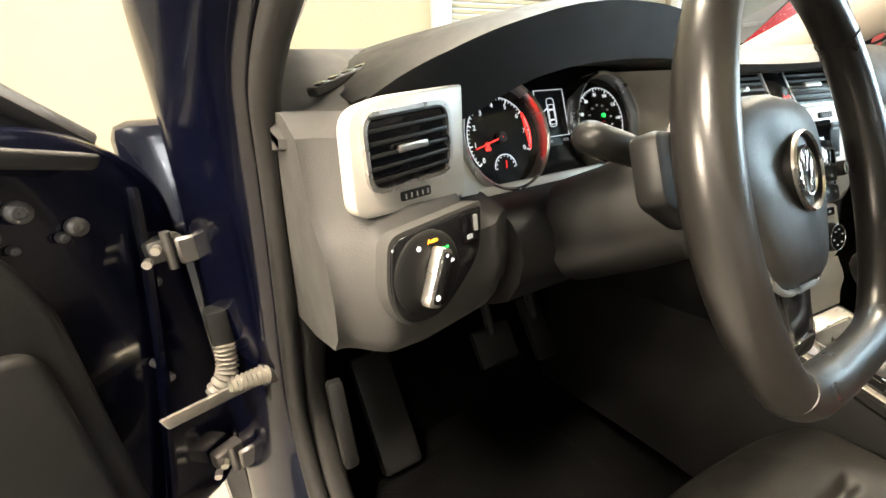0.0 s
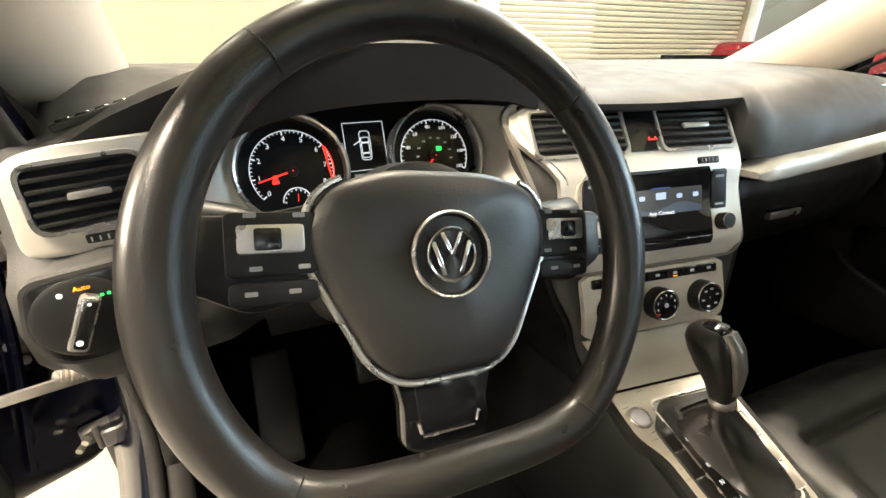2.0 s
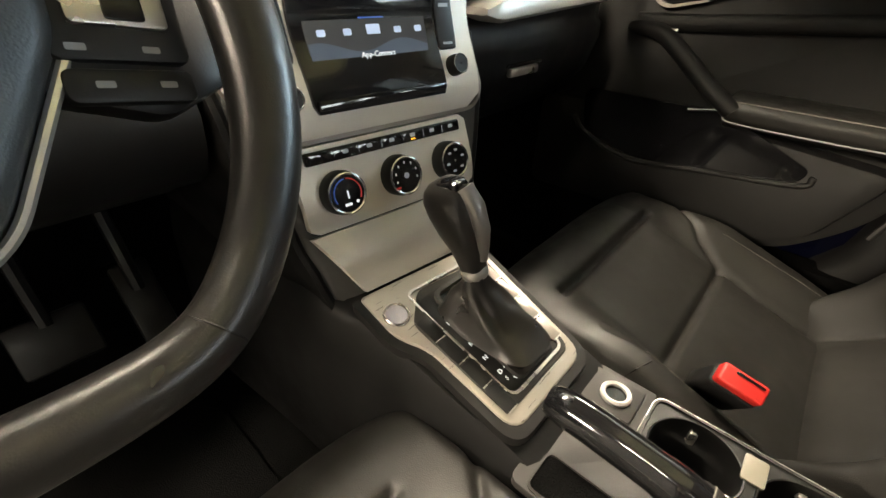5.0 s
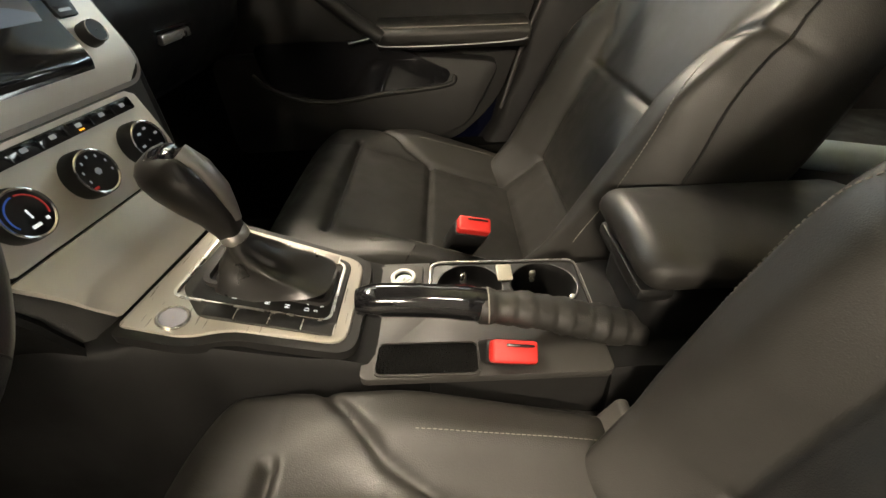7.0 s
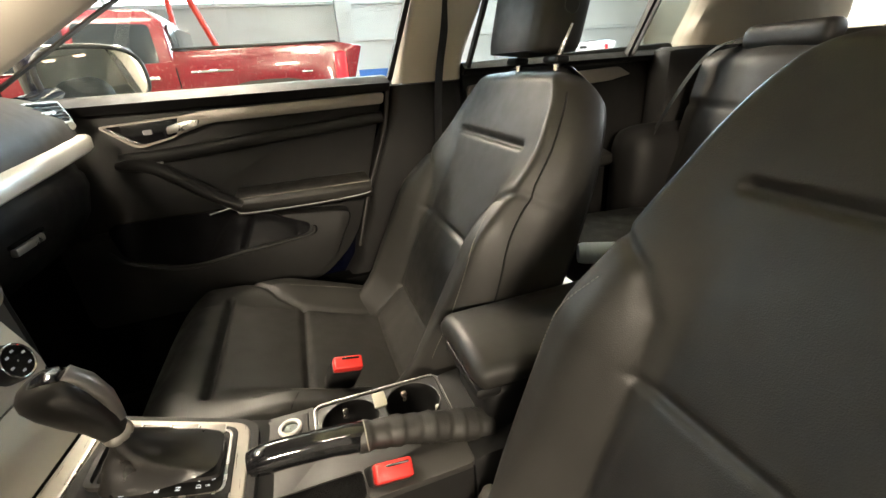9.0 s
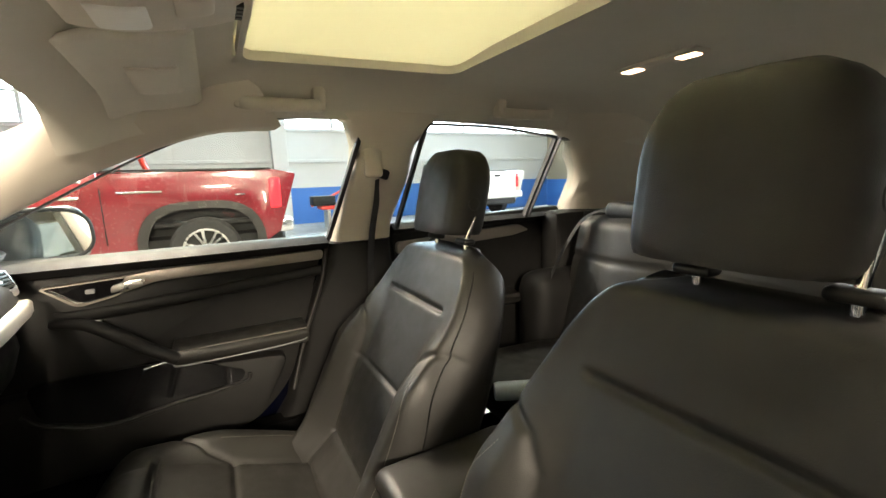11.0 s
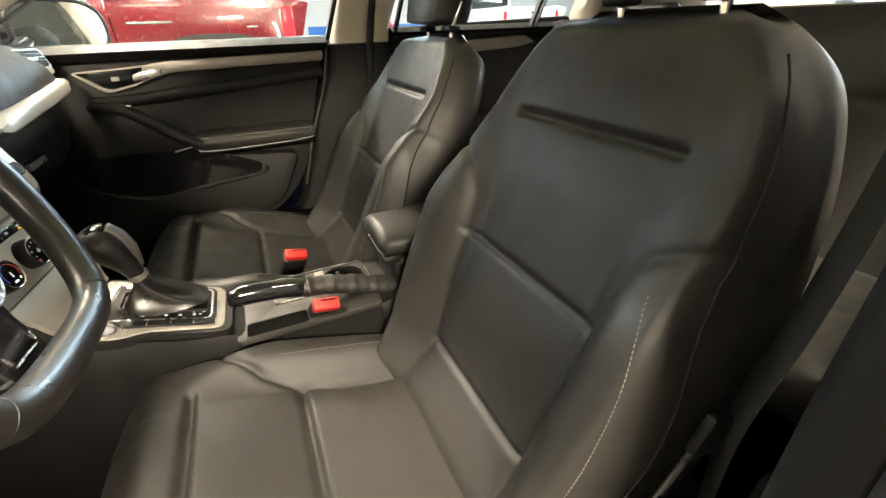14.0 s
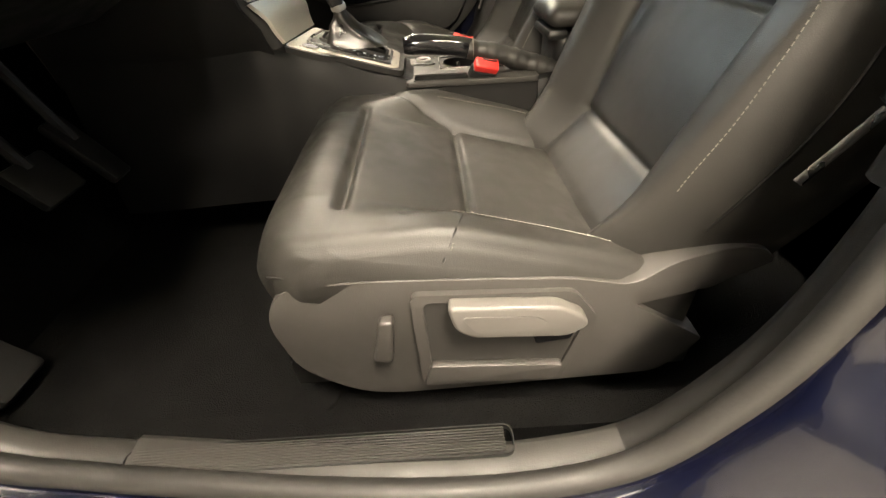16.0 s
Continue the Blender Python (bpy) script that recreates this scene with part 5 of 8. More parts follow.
def side_cover(s):
    xo = SX + s * 0.248
    out = rpoly([(0.303, 0.330), (0.288, 0.372), (0.255, 0.390), (0.19, 0.393), (0.119, 0.391), (0.03, 0.387), (-0.057, 0.382), (-0.128, 0.368), (-0.167, 0.394), (-0.235, 0.409), (-0.272, 0.404), (-0.284, 0.388), (-0.215, 0.360), (-0.134, 0.339), (-0.19, 0.302), (-0.236, 0.272), (-0.228, 0.252), (-0.194, 0.207), (-0.062, 0.202), (0.06, 0.197), (0.164, 0.194), (0.224, 0.207), (0.285, 0.248)],
                [0.03, 0.02, 0.02, 0.03, 0.03, 0.03, 0.02, 0.03, 0.02, 0.02, 0.012, 0.006, 0.03, 0.005, 0.03, 0.006, 0.012, 0.02, 0.03, 0.03, 0.03, 0.03, 0.03], 4)
    f = lambda u, v, d: Vector((xo + s * (d - 0.22 * max(0.0, v - 0.355) - 0.10 * max(0.0, u - 0.20)), u, v))
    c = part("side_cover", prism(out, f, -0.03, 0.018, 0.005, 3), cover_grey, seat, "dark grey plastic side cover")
    if s < 0:
        rec = rpoly([(0.116, 0.366), (-0.050, 0.360), (-0.076, 0.328), (-0.052, 0.222), (0.110, 0.236)], 0.010)
        lip = rpoly([(0.130, 0.376), (-0.058, 0.370), (-0.090, 0.328), (-0.058, 0.210), (0.124, 0.222)], 0.012)
        part("recess", prism(rec, f, 0.0175, 0.0190), grey_plastic, c)
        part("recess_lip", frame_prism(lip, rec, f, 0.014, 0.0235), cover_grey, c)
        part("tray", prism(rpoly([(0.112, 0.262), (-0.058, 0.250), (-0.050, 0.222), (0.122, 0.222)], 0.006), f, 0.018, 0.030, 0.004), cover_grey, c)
        part("lever_slot", prism(rpoly([(-0.010, 0.318), (-0.066, 0.310), (-0.062, 0.292), (-0.020, 0.286)], 0.005), f, 0.0185, 0.0225), piano, c)
        lv = part("height_lever", prism(rpoly([(0.090, 0.372), (-0.035, 0.366), (-0.066, 0.350), (-0.073, 0.334), (-0.050, 0.318), (0.060, 0.324), (0.080, 0.338)], 0.010), f, 0.022, 0.042, 0.006, 3), lever_grey, c, "light grey height lever")
        part("lever_hollow", prism(rpoly([(0.074, 0.360), (-0.010, 0.356), (-0.026, 0.344), (-0.016, 0.332), (0.056, 0.334)], 0.008), f, 0.0415, 0.0425), lever_grey, lv)
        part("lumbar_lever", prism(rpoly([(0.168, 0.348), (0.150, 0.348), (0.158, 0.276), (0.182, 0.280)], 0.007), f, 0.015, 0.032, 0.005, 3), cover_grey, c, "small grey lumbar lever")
    return c


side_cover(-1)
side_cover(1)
part("anchor_cover", prism(rpoly([(-0.165, 0.42), (-0.20, 0.43), (-0.208, 0.475), (-0.195, 0.478), (-0.176, 0.44)], 0.006), lambda u, v, d: Vector((SX + 0.232 + d, u + 0.06, v - 0.060)), -0.012, 0.012, 0.003), lever_grey, seat, "pale plastic hinge cover")

# the passenger seat stands a little lower and leans back by four degrees more
PIVOT = Vector((SX, -0.20, 0.50))
pas = copy_thing(seat, Matrix.Translation(PIVOT + Vector((0.700, 0.020, -0.012))) @ Matrix.Rotation(radians(4), 4, 'X') @ Matrix.Translation(Vector(seat.location) - PIVOT))
tagged(pas, "black leather passenger car seat with grey top stitching")


def buckle(x, y, z, ry, label):
    b = thing("seat_belt_buckle", (x, y, z - 0.08), label, "seat belt buckle", "front belt buckles")
    m = Matrix.Translation((x, y, z)) @ Euler((radians(16), radians(ry), radians(-4))).to_matrix().to_4x4()
    def put(bm):
        bmesh.ops.transform(bm, matrix=m, verts=bm.verts)
        return bm
    part("body", put(rbox((0, 0, -0.045), (0.026, 0.052, 0.08), 0.006, 3)), hard_black, b)
    part("stem", put(rbox((0, 0, -0.12), (0.012, 0.034, 0.09), 0.004)), hard_black, b)
    rb = part("release_button", put(rbox((0, 0, 0.002), (0.023, 0.048, 0.018), 0.004, 3)), red_plastic, b, "red release button")
    part("slot", put(rbox((0.006, -0.004, 0.0115), (0.003, 0.030, 0.003), 0.001, 1)), piano, rb)


buckle(-0.082, -0.022, 0.478, -38, "black belt buckle with a red button beside the driver's seat")
buckle(0.145, 0.004, 0.480, -32, "black belt buckle with a red button beside the passenger seat")

# ---- centre console ----
con = thing("centre_console", (0.0, 0.0, 0.22), "black centre console with silver selector surround and cup holders", "centre console")
rings = []
for y in sorted([0.74 - 1.14 * i / 56 for i in range(57)] + [0.0640, 0.0634, -0.1274, -0.1280], reverse=True):
    zt = lerp_tab(y, [(-0.40, 0.46), (-0.16, 0.455), (-0.128, 0.451), (0.10, 0.451), (0.135, 0.462), (0.16, 0.472), (0.33, 0.522), (0.40, 0.54), (0.74, 0.54)])
    if -0.1277 < y < 0.0637:
        zt = 0.380
    hw = lerp_tab(y, [(-0.40, 0.100), (0.10, 0.088), (0.16, 0.090), (0.30, 0.104), (0.40, 0.126), (0.74, 0.150)])
    X = 0.006
    rings.append([(X - hw - 0.02, y, 0.24), (X - hw - 0.008, y, zt - 0.06), (X - hw, y, zt - 0.014), (X - hw + 0.006, y, zt - 0.003), (X - hw + 0.02, y, zt),
                  (X + hw - 0.02, y, zt), (X + hw - 0.006, y, zt - 0.003), (X + hw, y, zt - 0.014), (X + hw + 0.008, y, zt - 0.06), (X + hw + 0.02, y, 0.24)])
part("body", loft(rings), console_black, con, smooth=45)
for x, w in ((-0.046, 0.074), (0.0915, 0.005)):
    part("side_wall", rbox((x, -0.032, 0.411), (w, 0.193, 0.078), 0.001, 1), soft_black, con)


def top_face(u, v, d):
    """u to the side, v along the car, d up."""
    return Vector((u + 0.010, v, 0.482 + 0.285 * (v - 0.177) + d))


plate = rpoly([(-0.098, 0.352), (-0.100, 0.292), (-0.082, 0.262), (-0.079, 0.150), (0.060, 0.150), (0.088, 0.335)], [0.006, 0.022, 0.02, 0.022, 0.022, 0.01])
sel = thing("selector_surround", (0.01, 0.25, 0.50), "brushed silver plate round the gear selector with blank buttons", "selector plate")
# same finish as the storage lid, darkened because it catches light from above
part("plate", prism(plate, top_face, -0.006, 0.006, 0.002), mat("selector_silver_dimmed", (0.46, 0.43, 0.38), 0.34, metal=0.5, var=0.05, bump=0.06, bump_scale=500, dist=0.0004, stretch=(1, 12, 12)), sel)
part("plate_rim", frame_prism(rpoly([(-0.108, 0.354), (-0.110, 0.288), (-0.092, 0.258), (-0.089, 0.140), (0.068, 0.140), (0.098, 0.337)], [0.006, 0.022, 0.02, 0.026, 0.026, 0.01]), plate, top_face, -0.008, 0.003), soft_black, sel)
inn = rpoly([(-0.074, 0.292), (-0.072, 0.164), (0.052, 0.164), (0.074, 0.310), (-0.038, 0.322)], [0.008, 0.014, 0.014, 0.008, 0.01])
part("inset", prism(inn, top_face, 0.004, 0.008, 0.001), grey_plastic, sel)
part("bright_line", frame_prism(rpoly([(-0.0545, 0.326), (-0.0545, 0.169), (0.046, 0.169), (0.066, 0.318)], 0.012), rpoly([(-0.0525, 0.323), (-0.0525, 0.172), (0.044, 0.172), (0.063, 0.315)], 0.011), top_face, 0.0075, 0.0098), satin, sel)
gate = part("gate", prism(rpoly([(-0.052, 0.310), (-0.052, 0.173), (0.036, 0.173), (0.050, 0.310)], 0.012), top_face, 0.007, 0.0092, 0.001), hard_black, sel)
bootf = rpoly([(-0.028, 0.300), (-0.030, 0.180), (0.024, 0.180), (0.034, 0.300)], 0.010)
part("boot_frame", frame_prism(rpoly([(-0.033, 0.305), (-0.035, 0.175), (0.029, 0.175), (0.039, 0.305)], 0.012), bootf, top_face, 0.008, 0.015), grey_plastic, sel)
for k in range(4):
    part("blank_button", prism(rrect(-0.0650, 0.275 - 0.032 * k, 0.0165, 0.029, 0.002), top_face, 0.008, 0.0105, 0.0006), hard_black, sel)
    part("button_line", prism(rrect(-0.0650, 0.2595 - 0.032 * k, 0.0145, 0.0012, 0.0003), top_face, 0.0104, 0.0112), satin, sel)
    part("blank_button", prism(rrect(0.0585 - 0.0035 * k, 0.290 - 0.032 * k, 0.0165, 0.029, 0.002), top_face, 0.008, 0.0105, 0.0006), silver_dark, sel)
    part("button_line", prism(rrect(0.0580 - 0.0035 * k, 0.2745 - 0.032 * k, 0.0145, 0.0012, 0.0003), top_face, 0.0104, 0.0112), satin, sel)
for k, t in enumerate("PRND"):
    words("letter", t, 0.0075, plane_frame(top_face(-0.0425, 0.268 - 0.020 * k - (0.012 if k else 0), 0.0096), (1, 0, 0), (0, 1, 0.285))[1], white_emit, gate)
words("letter", "S", 0.0060, plane_frame(top_face(-0.0425, 0.187, 0.0096), (1, 0, 0), (0, 1, 0.285))[1], white_emit, gate)
part("mark", join(prism([(-0.036, 0.196), (-0.032, 0.196), (-0.034, 0.200)], top_face, 0.0092, 0.0096), prism([(-0.036, 0.184), (-0.032, 0.184), (-0.034, 0.180)], top_face, 0.0092, 0.0096)), white_emit, gate)
sb = thing("start_button", (-0.068, 0.311, 0.51), "round silver engine start button", "start button")
sb_to3, sb_m = plane_frame((-0.070, 0.312, 0.526), (1, 0, 0), (0, 1, 0.285))
part("ring", revolve([(0.0155, -0.004), (0.0155, 0.0025), (0.0140, 0.0040), (0.0125, 0.0030), (0.0125, -0.002)], sb_to3, 32), satin, sb)
part("cap", revolve([(0.0124, -0.002), (0.0120, 0.0028), (0.001, 0.0022)], sb_to3, 32), mat("pale_button", (0.42, 0.40, 0.45), 0.35, metal=0.4), sb)

# gear selector
gear = thing("gear_selector", (0.012, 0.245, 0.52), "black leather gear selector with silver spine and gathered gaiter", "gear selector")
G0, G1 = Vector((0.001, 0.240, 0.517)), Vector((-0.020, 0.284, 0.676))
gd = (G1 - G0).normalized()
gs = Vector((1, 0, 0)) - gd * gd.x
gs.normalize()
gf = gs.cross(gd)


def g_place(x, d, h):
    return G0 + gd * h + gs * x + gf * d


knob_satin = mat("knob_satin", (0.30, 0.29, 0.28), 0.36, metal=0.7, var=0.05)
rows = [(0.068, 0.0125, 0.0125, 0, 0), (0.078, 0.0135, 0.0140, 0, 0), (0.095, 0.0155, 0.0185, 0, 0.001), (0.115, 0.019, 0.024, 0, -0.003), (0.135, 0.021, 0.028, 0, -0.006), (0.150, 0.0205, 0.0285, 0, -0.008), (0.160, 0.018, 0.025, 0, -0.008), (0.167, 0.013, 0.018, 0, -0.008), (0.171, 0.006, 0.008, 0, -0.008)]
knob = part("knob", soft(rows, g_place, 40, 2.6), leather_worn, gear, smooth=80)
top_rows = [(h + 0.0005, w * f, d * f, c, e) for (h, w, d, c, e), f in zip(rows[5:], (0.55, 0.72, 0.85, 0.9))]
part("knob_top", soft(top_rows, lambda x, d, h: g_place(x, d + 0.006, h + 0.0015), 40, 2.6), piano, knob, "gloss black cap")
part("knob_back", tube([g_place(0, 0.0155, 0.085), g_place(0, 0.019, 0.10), g_place(0, 0.0235, 0.12), g_place(0, 0.022, 0.145), g_place(0, 0.014, 0.163)], [0.005, 0.007, 0.0085, 0.0095, 0.009], 12), knob_satin, knob, "satin silver spine")
part("collar", revolve([(0.0135, 0.062), (0.0150, 0.066), (0.0150, 0.071), (0.0130, 0.074)], lambda u, v, d: g_place(u, v, d), 28), satin, gear, "satin metal collar")
rings = []
for i in range(15):
    t = i / 14
    c = Vector((0.004, 0.240, 0.512)).lerp(g_place(0, 0, 0.064), t ** 0.9)
    wx, wy = 0.026 * (1 - t) ** 1.4 + 0.0125, 0.056 * (1 - t) ** 1.7 + 0.0125
    ring = []
    for j in range(48):
        q = 2 * math.pi * j / 48
        n = 4 - 2 * t
        x = wx * math.copysign(abs(math.cos(q)) ** (2 / n), math.cos(q))
        y = wy * math.copysign(abs(math.sin(q)) ** (2 / n), math.sin(q))
        fold = 1 + 0.10 * math.sin(math.pi * t) * math.sin(q * 5 + 6 * t) + 0.05 * math.sin(q * 3 - 9 * t) * math.sin(math.pi * t)
        ring.append((c.x + x * fold, c.y + y * fold, c.z + 0.006 * math.sin(math.pi * t) * math.sin(2 * q + 3)))
    rings.append(ring)
part("gaiter", loft(rings), leather_worn, gear, "creased black leather gaiter", smooth=60)

# tray, socket, cup holders
def flat(u, v, d):
    return Vector((u, v, 0.452 + d))


part("tray_plate", prism(rpoly([(-0.097, 0.136), (-0.092, -0.128), (-0.010, -0.128), (-0.010, 0.066), (0.091, 0.066), (0.091, 0.136)], [0.01, 0.01, 0.001, 0.001, 0.002, 0.01]), flat, -0.004, 0.006, 0.0010), grey_plastic, con, "dark grey tray plate", smooth=30)
sk = thing("power_socket", (0.058, 0.1, 0.47), "twelve volt power socket with a pale ring", "power socket")
part("plate", prism(rrect(0.056, 0.104, 0.052, 0.058, 0.004), flat, 0.005, 0.009, 0.001), grey_plastic, sk)
part("ring", revolve([(0.0165, 0.006), (0.0165, 0.0125), (0.0145, 0.0145), (0.0115, 0.0130), (0.0115, 0.004)], lambda u, v, d: flat(0.056 + u, 0.100 + v, d), 32), label_white, sk, "pale grey ring")
part("well", revolve([(0.0116, 0.006), (0.0116, 0.0095), (0.001, 0.0095)], lambda u, v, d: flat(0.056 + u, 0.100 + v, d), 24), piano, sk)
cups = thing("cup_holder", (0.05, -0.03, 0.42), "gloss black double cup holder with grey grip tabs", "cup holder")
part("frame", frame_prism(rrect(0.040, -0.032, 0.098, 0.196, 0.016, 6), rrect(0.040, -0.032, 0.091, 0.189, 0.012, 6), flat, 0.002, 0.0085), grey_plastic, cups)
part("frame_line", frame_prism(rrect(0.040, -0.032, 0.0985, 0.1965, 0.016, 6), rrect(0.040, -0.032, 0.0970, 0.195, 0.015, 6), flat, 0.004, 0.0092), satin, cups)
for cy in (0.015, -0.079):
    def c3(u, v, d, cy=cy):
        return flat(0.040 + u, cy + v, d)
    qs = [2 * math.pi * (j + 0.5) / 48 for j in range(48)]
    cell = [(0.0455 * math.cos(q) / max(abs(math.cos(q)), abs(math.sin(q))), 0.047 * math.sin(q) / max(abs(math.cos(q)), abs(math.sin(q)))) for q in qs]
    part("cell", frame_prism(cell, [(0.0415 * math.cos(q), 0.0415 * math.sin(q)) for q in qs], c3, 0.0, 0.0065), hard_black, cups)
    part("cup", revolve([(0.0432, 0.0066), (0.0424, 0.0085), (0.0410, 0.0080), (0.0395, 0.0), (0.0370, -0.064), (0.001, -0.066)], c3, 48), hard_black, cups, "deep black cup well", smooth=40)
    for a in (10, 130, 250):
        p = c3(0.0375 * math.cos(radians(a)), 0.0375 * math.sin(radians(a)), -0.010)
        part("grip_tab", rbox(p, (0.008, 0.009, 0.018), 0.003, 2, Matrix.Rotation(radians(a), 4, 'Z')), satin, cups, "grey sprung grip tab")
part("cup_label", prism(rrect(0.064, -0.032, 0.032, 0.020, 0.003), flat, 0.006, 0.0095, 0.001), mat("pale_insert", (0.26, 0.24, 0.19), 0.5), cups)
cub = thing("coin_tray", (-0.065, 0.06, 0.46), "shallow grey coin tray in the console", "coin tray")
part("rim", frame_prism(rrect(-0.072, 0.066, 0.046, 0.112, 0.010), rrect(-0.072, 0.066, 0.041, 0.107, 0.008), flat, 0.004, 0.0085), grey_plastic, cub)
# plate level with the tray; its near-black paints the shade of a deep well
part("floor", prism(rrect(-0.072, 0.066, 0.041, 0.107, 0.008), flat, 0.0035, 0.0063), carpet, cub)

# handbrake
hb = thing("handbrake_lever", (-0.05, -0.02, 0.47), "gloss black handbrake lever with leather gaiter and silver button", "handbrake")
hp = [(-0.040, 0.137, 0.514), (-0.040, 0.10, 0.515), (-0.039, 0.04, 0.509), (-0.038, 0.005, 0.502)]
part("grip", tube(bez(hp, 6), [0.013, 0.0150, 0.016] + [0.0170] * 10 + [0.0175, 0.0178, 0.0178, 0.0175, 0.0172, 0.0170][:6], 24, flat=(1.0, 1.12)), piano, hb, "gloss black grip", smooth=70)
part("button", revolve([(0.0115, 0), (0.0115, 0.012), (0.0100, 0.016), (0.001, 0.0170)], plane_frame((-0.040, 0.135, 0.514), (1, 0, 0), (0, 0.05, 1))[0], 20), satin, hb)
bpos = bez([(-0.038, 0.01, 0.502), (-0.036, -0.05, 0.490), (-0.034, -0.11, 0.470), (-0.034, -0.17, 0.450)], 16)
part("gaiter", tube(bpos, [0.0180 + 0.0013 * math.sin(i * 0.83) * math.sin(i * 0.31 + 0.4) + 0.0005 * math.sin(i * 2.3) + 0.005 * (i / 48) ** 2 for i in range(len(bpos))], 24, flat=(1.1, 1.0)), leather, hb, "wrinkled black leather gaiter", smooth=70)
part("seam", tube([Vector((-0.038 + 0.0205 * math.cos(q), 0.0, 0.5010 + 0.0190 * math.sin(q))) for q in [2 * math.pi * j / 18 for j in range(18)]], 0.0009, 5, closed=True), thread, hb)

# armrest
rows = ends(-0.42, -0.142, 0.080, 0.024, 0.024, 7, 8)
arm = part("armrest", soft([(h, w, d, 0, 0) for h, w, d, _, _ in rows], lambda x, d, h: Vector((x + 0.014, h, 0.556 + d + 0.05 * (h + 0.1) * -0.35 - 0.006 * (x / 0.08) ** 2)), 48, 3.2), leather, con, "grey-black padded armrest, closed", smooth=80)
part("pedestal", rbox((0.014, -0.285, 0.480), (0.13, 0.24, 0.09), 0.02, 3), hard_black, arm)
part("hinge_lip", rbox((0.014, -0.168, 0.520), (0.13, 0.04, 0.02), 0.008, 2), hard_black, arm)

# ---- car shell ----
BEFORE_ROOF = set(scene.objects)


def roof_z(y):
    return lerp_tab(y, [(-1.75, 1.24), (-1.5, 1.31), (-1.1, 1.365), (-0.5, 1.385), (-0.1, 1.378), (0.15, 1.335), (0.32, 1.285)])


def roof_half(y):
    return lerp_tab(y, [(-1.75, 0.50), (-1.2, 0.565), (-0.4, 0.60), (0.1, 0.585), (0.32, 0.56)])


def roof_point(u, y, up=0.0):
    """u from -1 to 1 across the roof lining."""
    w = roof_half(y)
    drop = 0.030 * u * u + 0.085 * max(0.0, (abs(u) - 0.80) / 0.20) ** 2
    return Vector((w * u, y, roof_z(y) - drop + up))


US = [-1, -0.97, -0.94, -0.9, -0.86, -0.8] + [-0.75 + 0.05 * i for i in range(31)] + [0.8, 0.86, 0.9, 0.94, 0.97, 1]
YS = [0.32 - 0.03 * i for i in range(70)]
OPEN_U, OPEN_Y0, OPEN_Y1 = 0.752, -0.56, -0.015
vid, verts, faces = {}, [], []


def roof_vert(i, j, layer):
    key = (i, j, layer)
    if key not in vid:
        vid[key] = len(verts)
        verts.append(roof_point(US[i], YS[j], 0.012 * layer))
    return vid[key]


def in_opening(i, j):
    return abs((US[i] + US[i + 1]) / 2) < OPEN_U and OPEN_Y0 < (YS[j] + YS[j + 1]) / 2 < OPEN_Y1


for i in range(len(US) - 1):
    for j in range(len(YS) - 1):
        if not in_opening(i, j):
            for layer in (0, 1):
                faces.append([roof_vert(a, b, layer) for a, b in ((i, j), (i + 1, j), (i + 1, j + 1), (i, j + 1))])
bm = from_arrays(verts, faces)
bmesh.ops.recalc_face_normals(bm, faces=bm.faces)
single("ceiling", bm, headliner, "pale grey-beige fabric roof lining of the car", "headliner", kind="structure", smooth=60)
vid, verts, faces = {}, [], []


def outer_vert(i, j, layer):
    key = (i, j, layer)
    if key not in vid:
        vid[key] = len(verts)
        verts.append(roof_point(US[i] * 1.04, YS[j], 0.045 + 0.012 * layer))
    return vid[key]


for i in range(len(US) - 1):
    for j in range(len(YS) - 1):
        if not in_opening(i, j):
            for layer in (0, 1):
                faces.append([outer_vert(a, b, layer) for a, b in ((i, j), (i + 1, j), (i + 1, j + 1), (i, j + 1))])
bm = from_arrays(verts, faces)
bmesh.ops.recalc_face_normals(bm, faces=bm.faces)
single("roof_panel", bm, navy, "dark blue painted car roof panel", "car roof", kind="structure")
gl = [[roof_point(-0.78 + 1.56 * i / 12, y, 0.062) for i in range(13)] + [roof_point(0.78 - 1.56 * i / 12, y, 0.058) for i in range(13)] for y in (0.0, -0.2, -0.4, -0.58)]
srg = single("sunroof_glass", loft(gl), window_glass, "clear glass sunroof panel", "sunroof", kind="structure")
srg.visible_shadow = False

rail = rpoly([(-0.452, -0.018), (-0.452, -0.557), (0.452, -0.557), (0.452, -0.018)], 0.06, 6)
raili = rpoly([(-0.436, -0.030), (-0.436, -0.545), (0.436, -0.545), (0.436, -0.030)], 0.055, 6)
sun = thing("sunroof_blind", (0, -0.3, 1.37), "closed greenish-cream fabric sunroof blind", "sunroof blind")
def sr(u, v, d):
    return Vector((u, v, roof_z(v) - 0.03 * (u / 0.6) ** 2 + d))


rings = []
for i in range(20):
    v = -0.010 - 0.556 * i / 19
    rings.append([sr(-0.462 + 0.924 * j / 16, v, 0.016) for j in range(17)] + [sr(0.462 - 0.924 * j / 16, v, 0.026) for j in range(17)])
part("blind", loft(rings), shade_mat, sun)
part("blind_frame", frame_prism(rail, raili, sr, -0.004, 0.022), headliner, sun, "fabric-covered frame lip")
part("blind_handle", rbox((0.0, -0.045, 1.385), (0.14, 0.030, 0.010), 0.004), cream, sun)

# sun visor, mirror, console in the roof
def under_roof(x, y, d=0.0):
    return Vector((x, y, roof_point(x / roof_half(y), y).z + d))


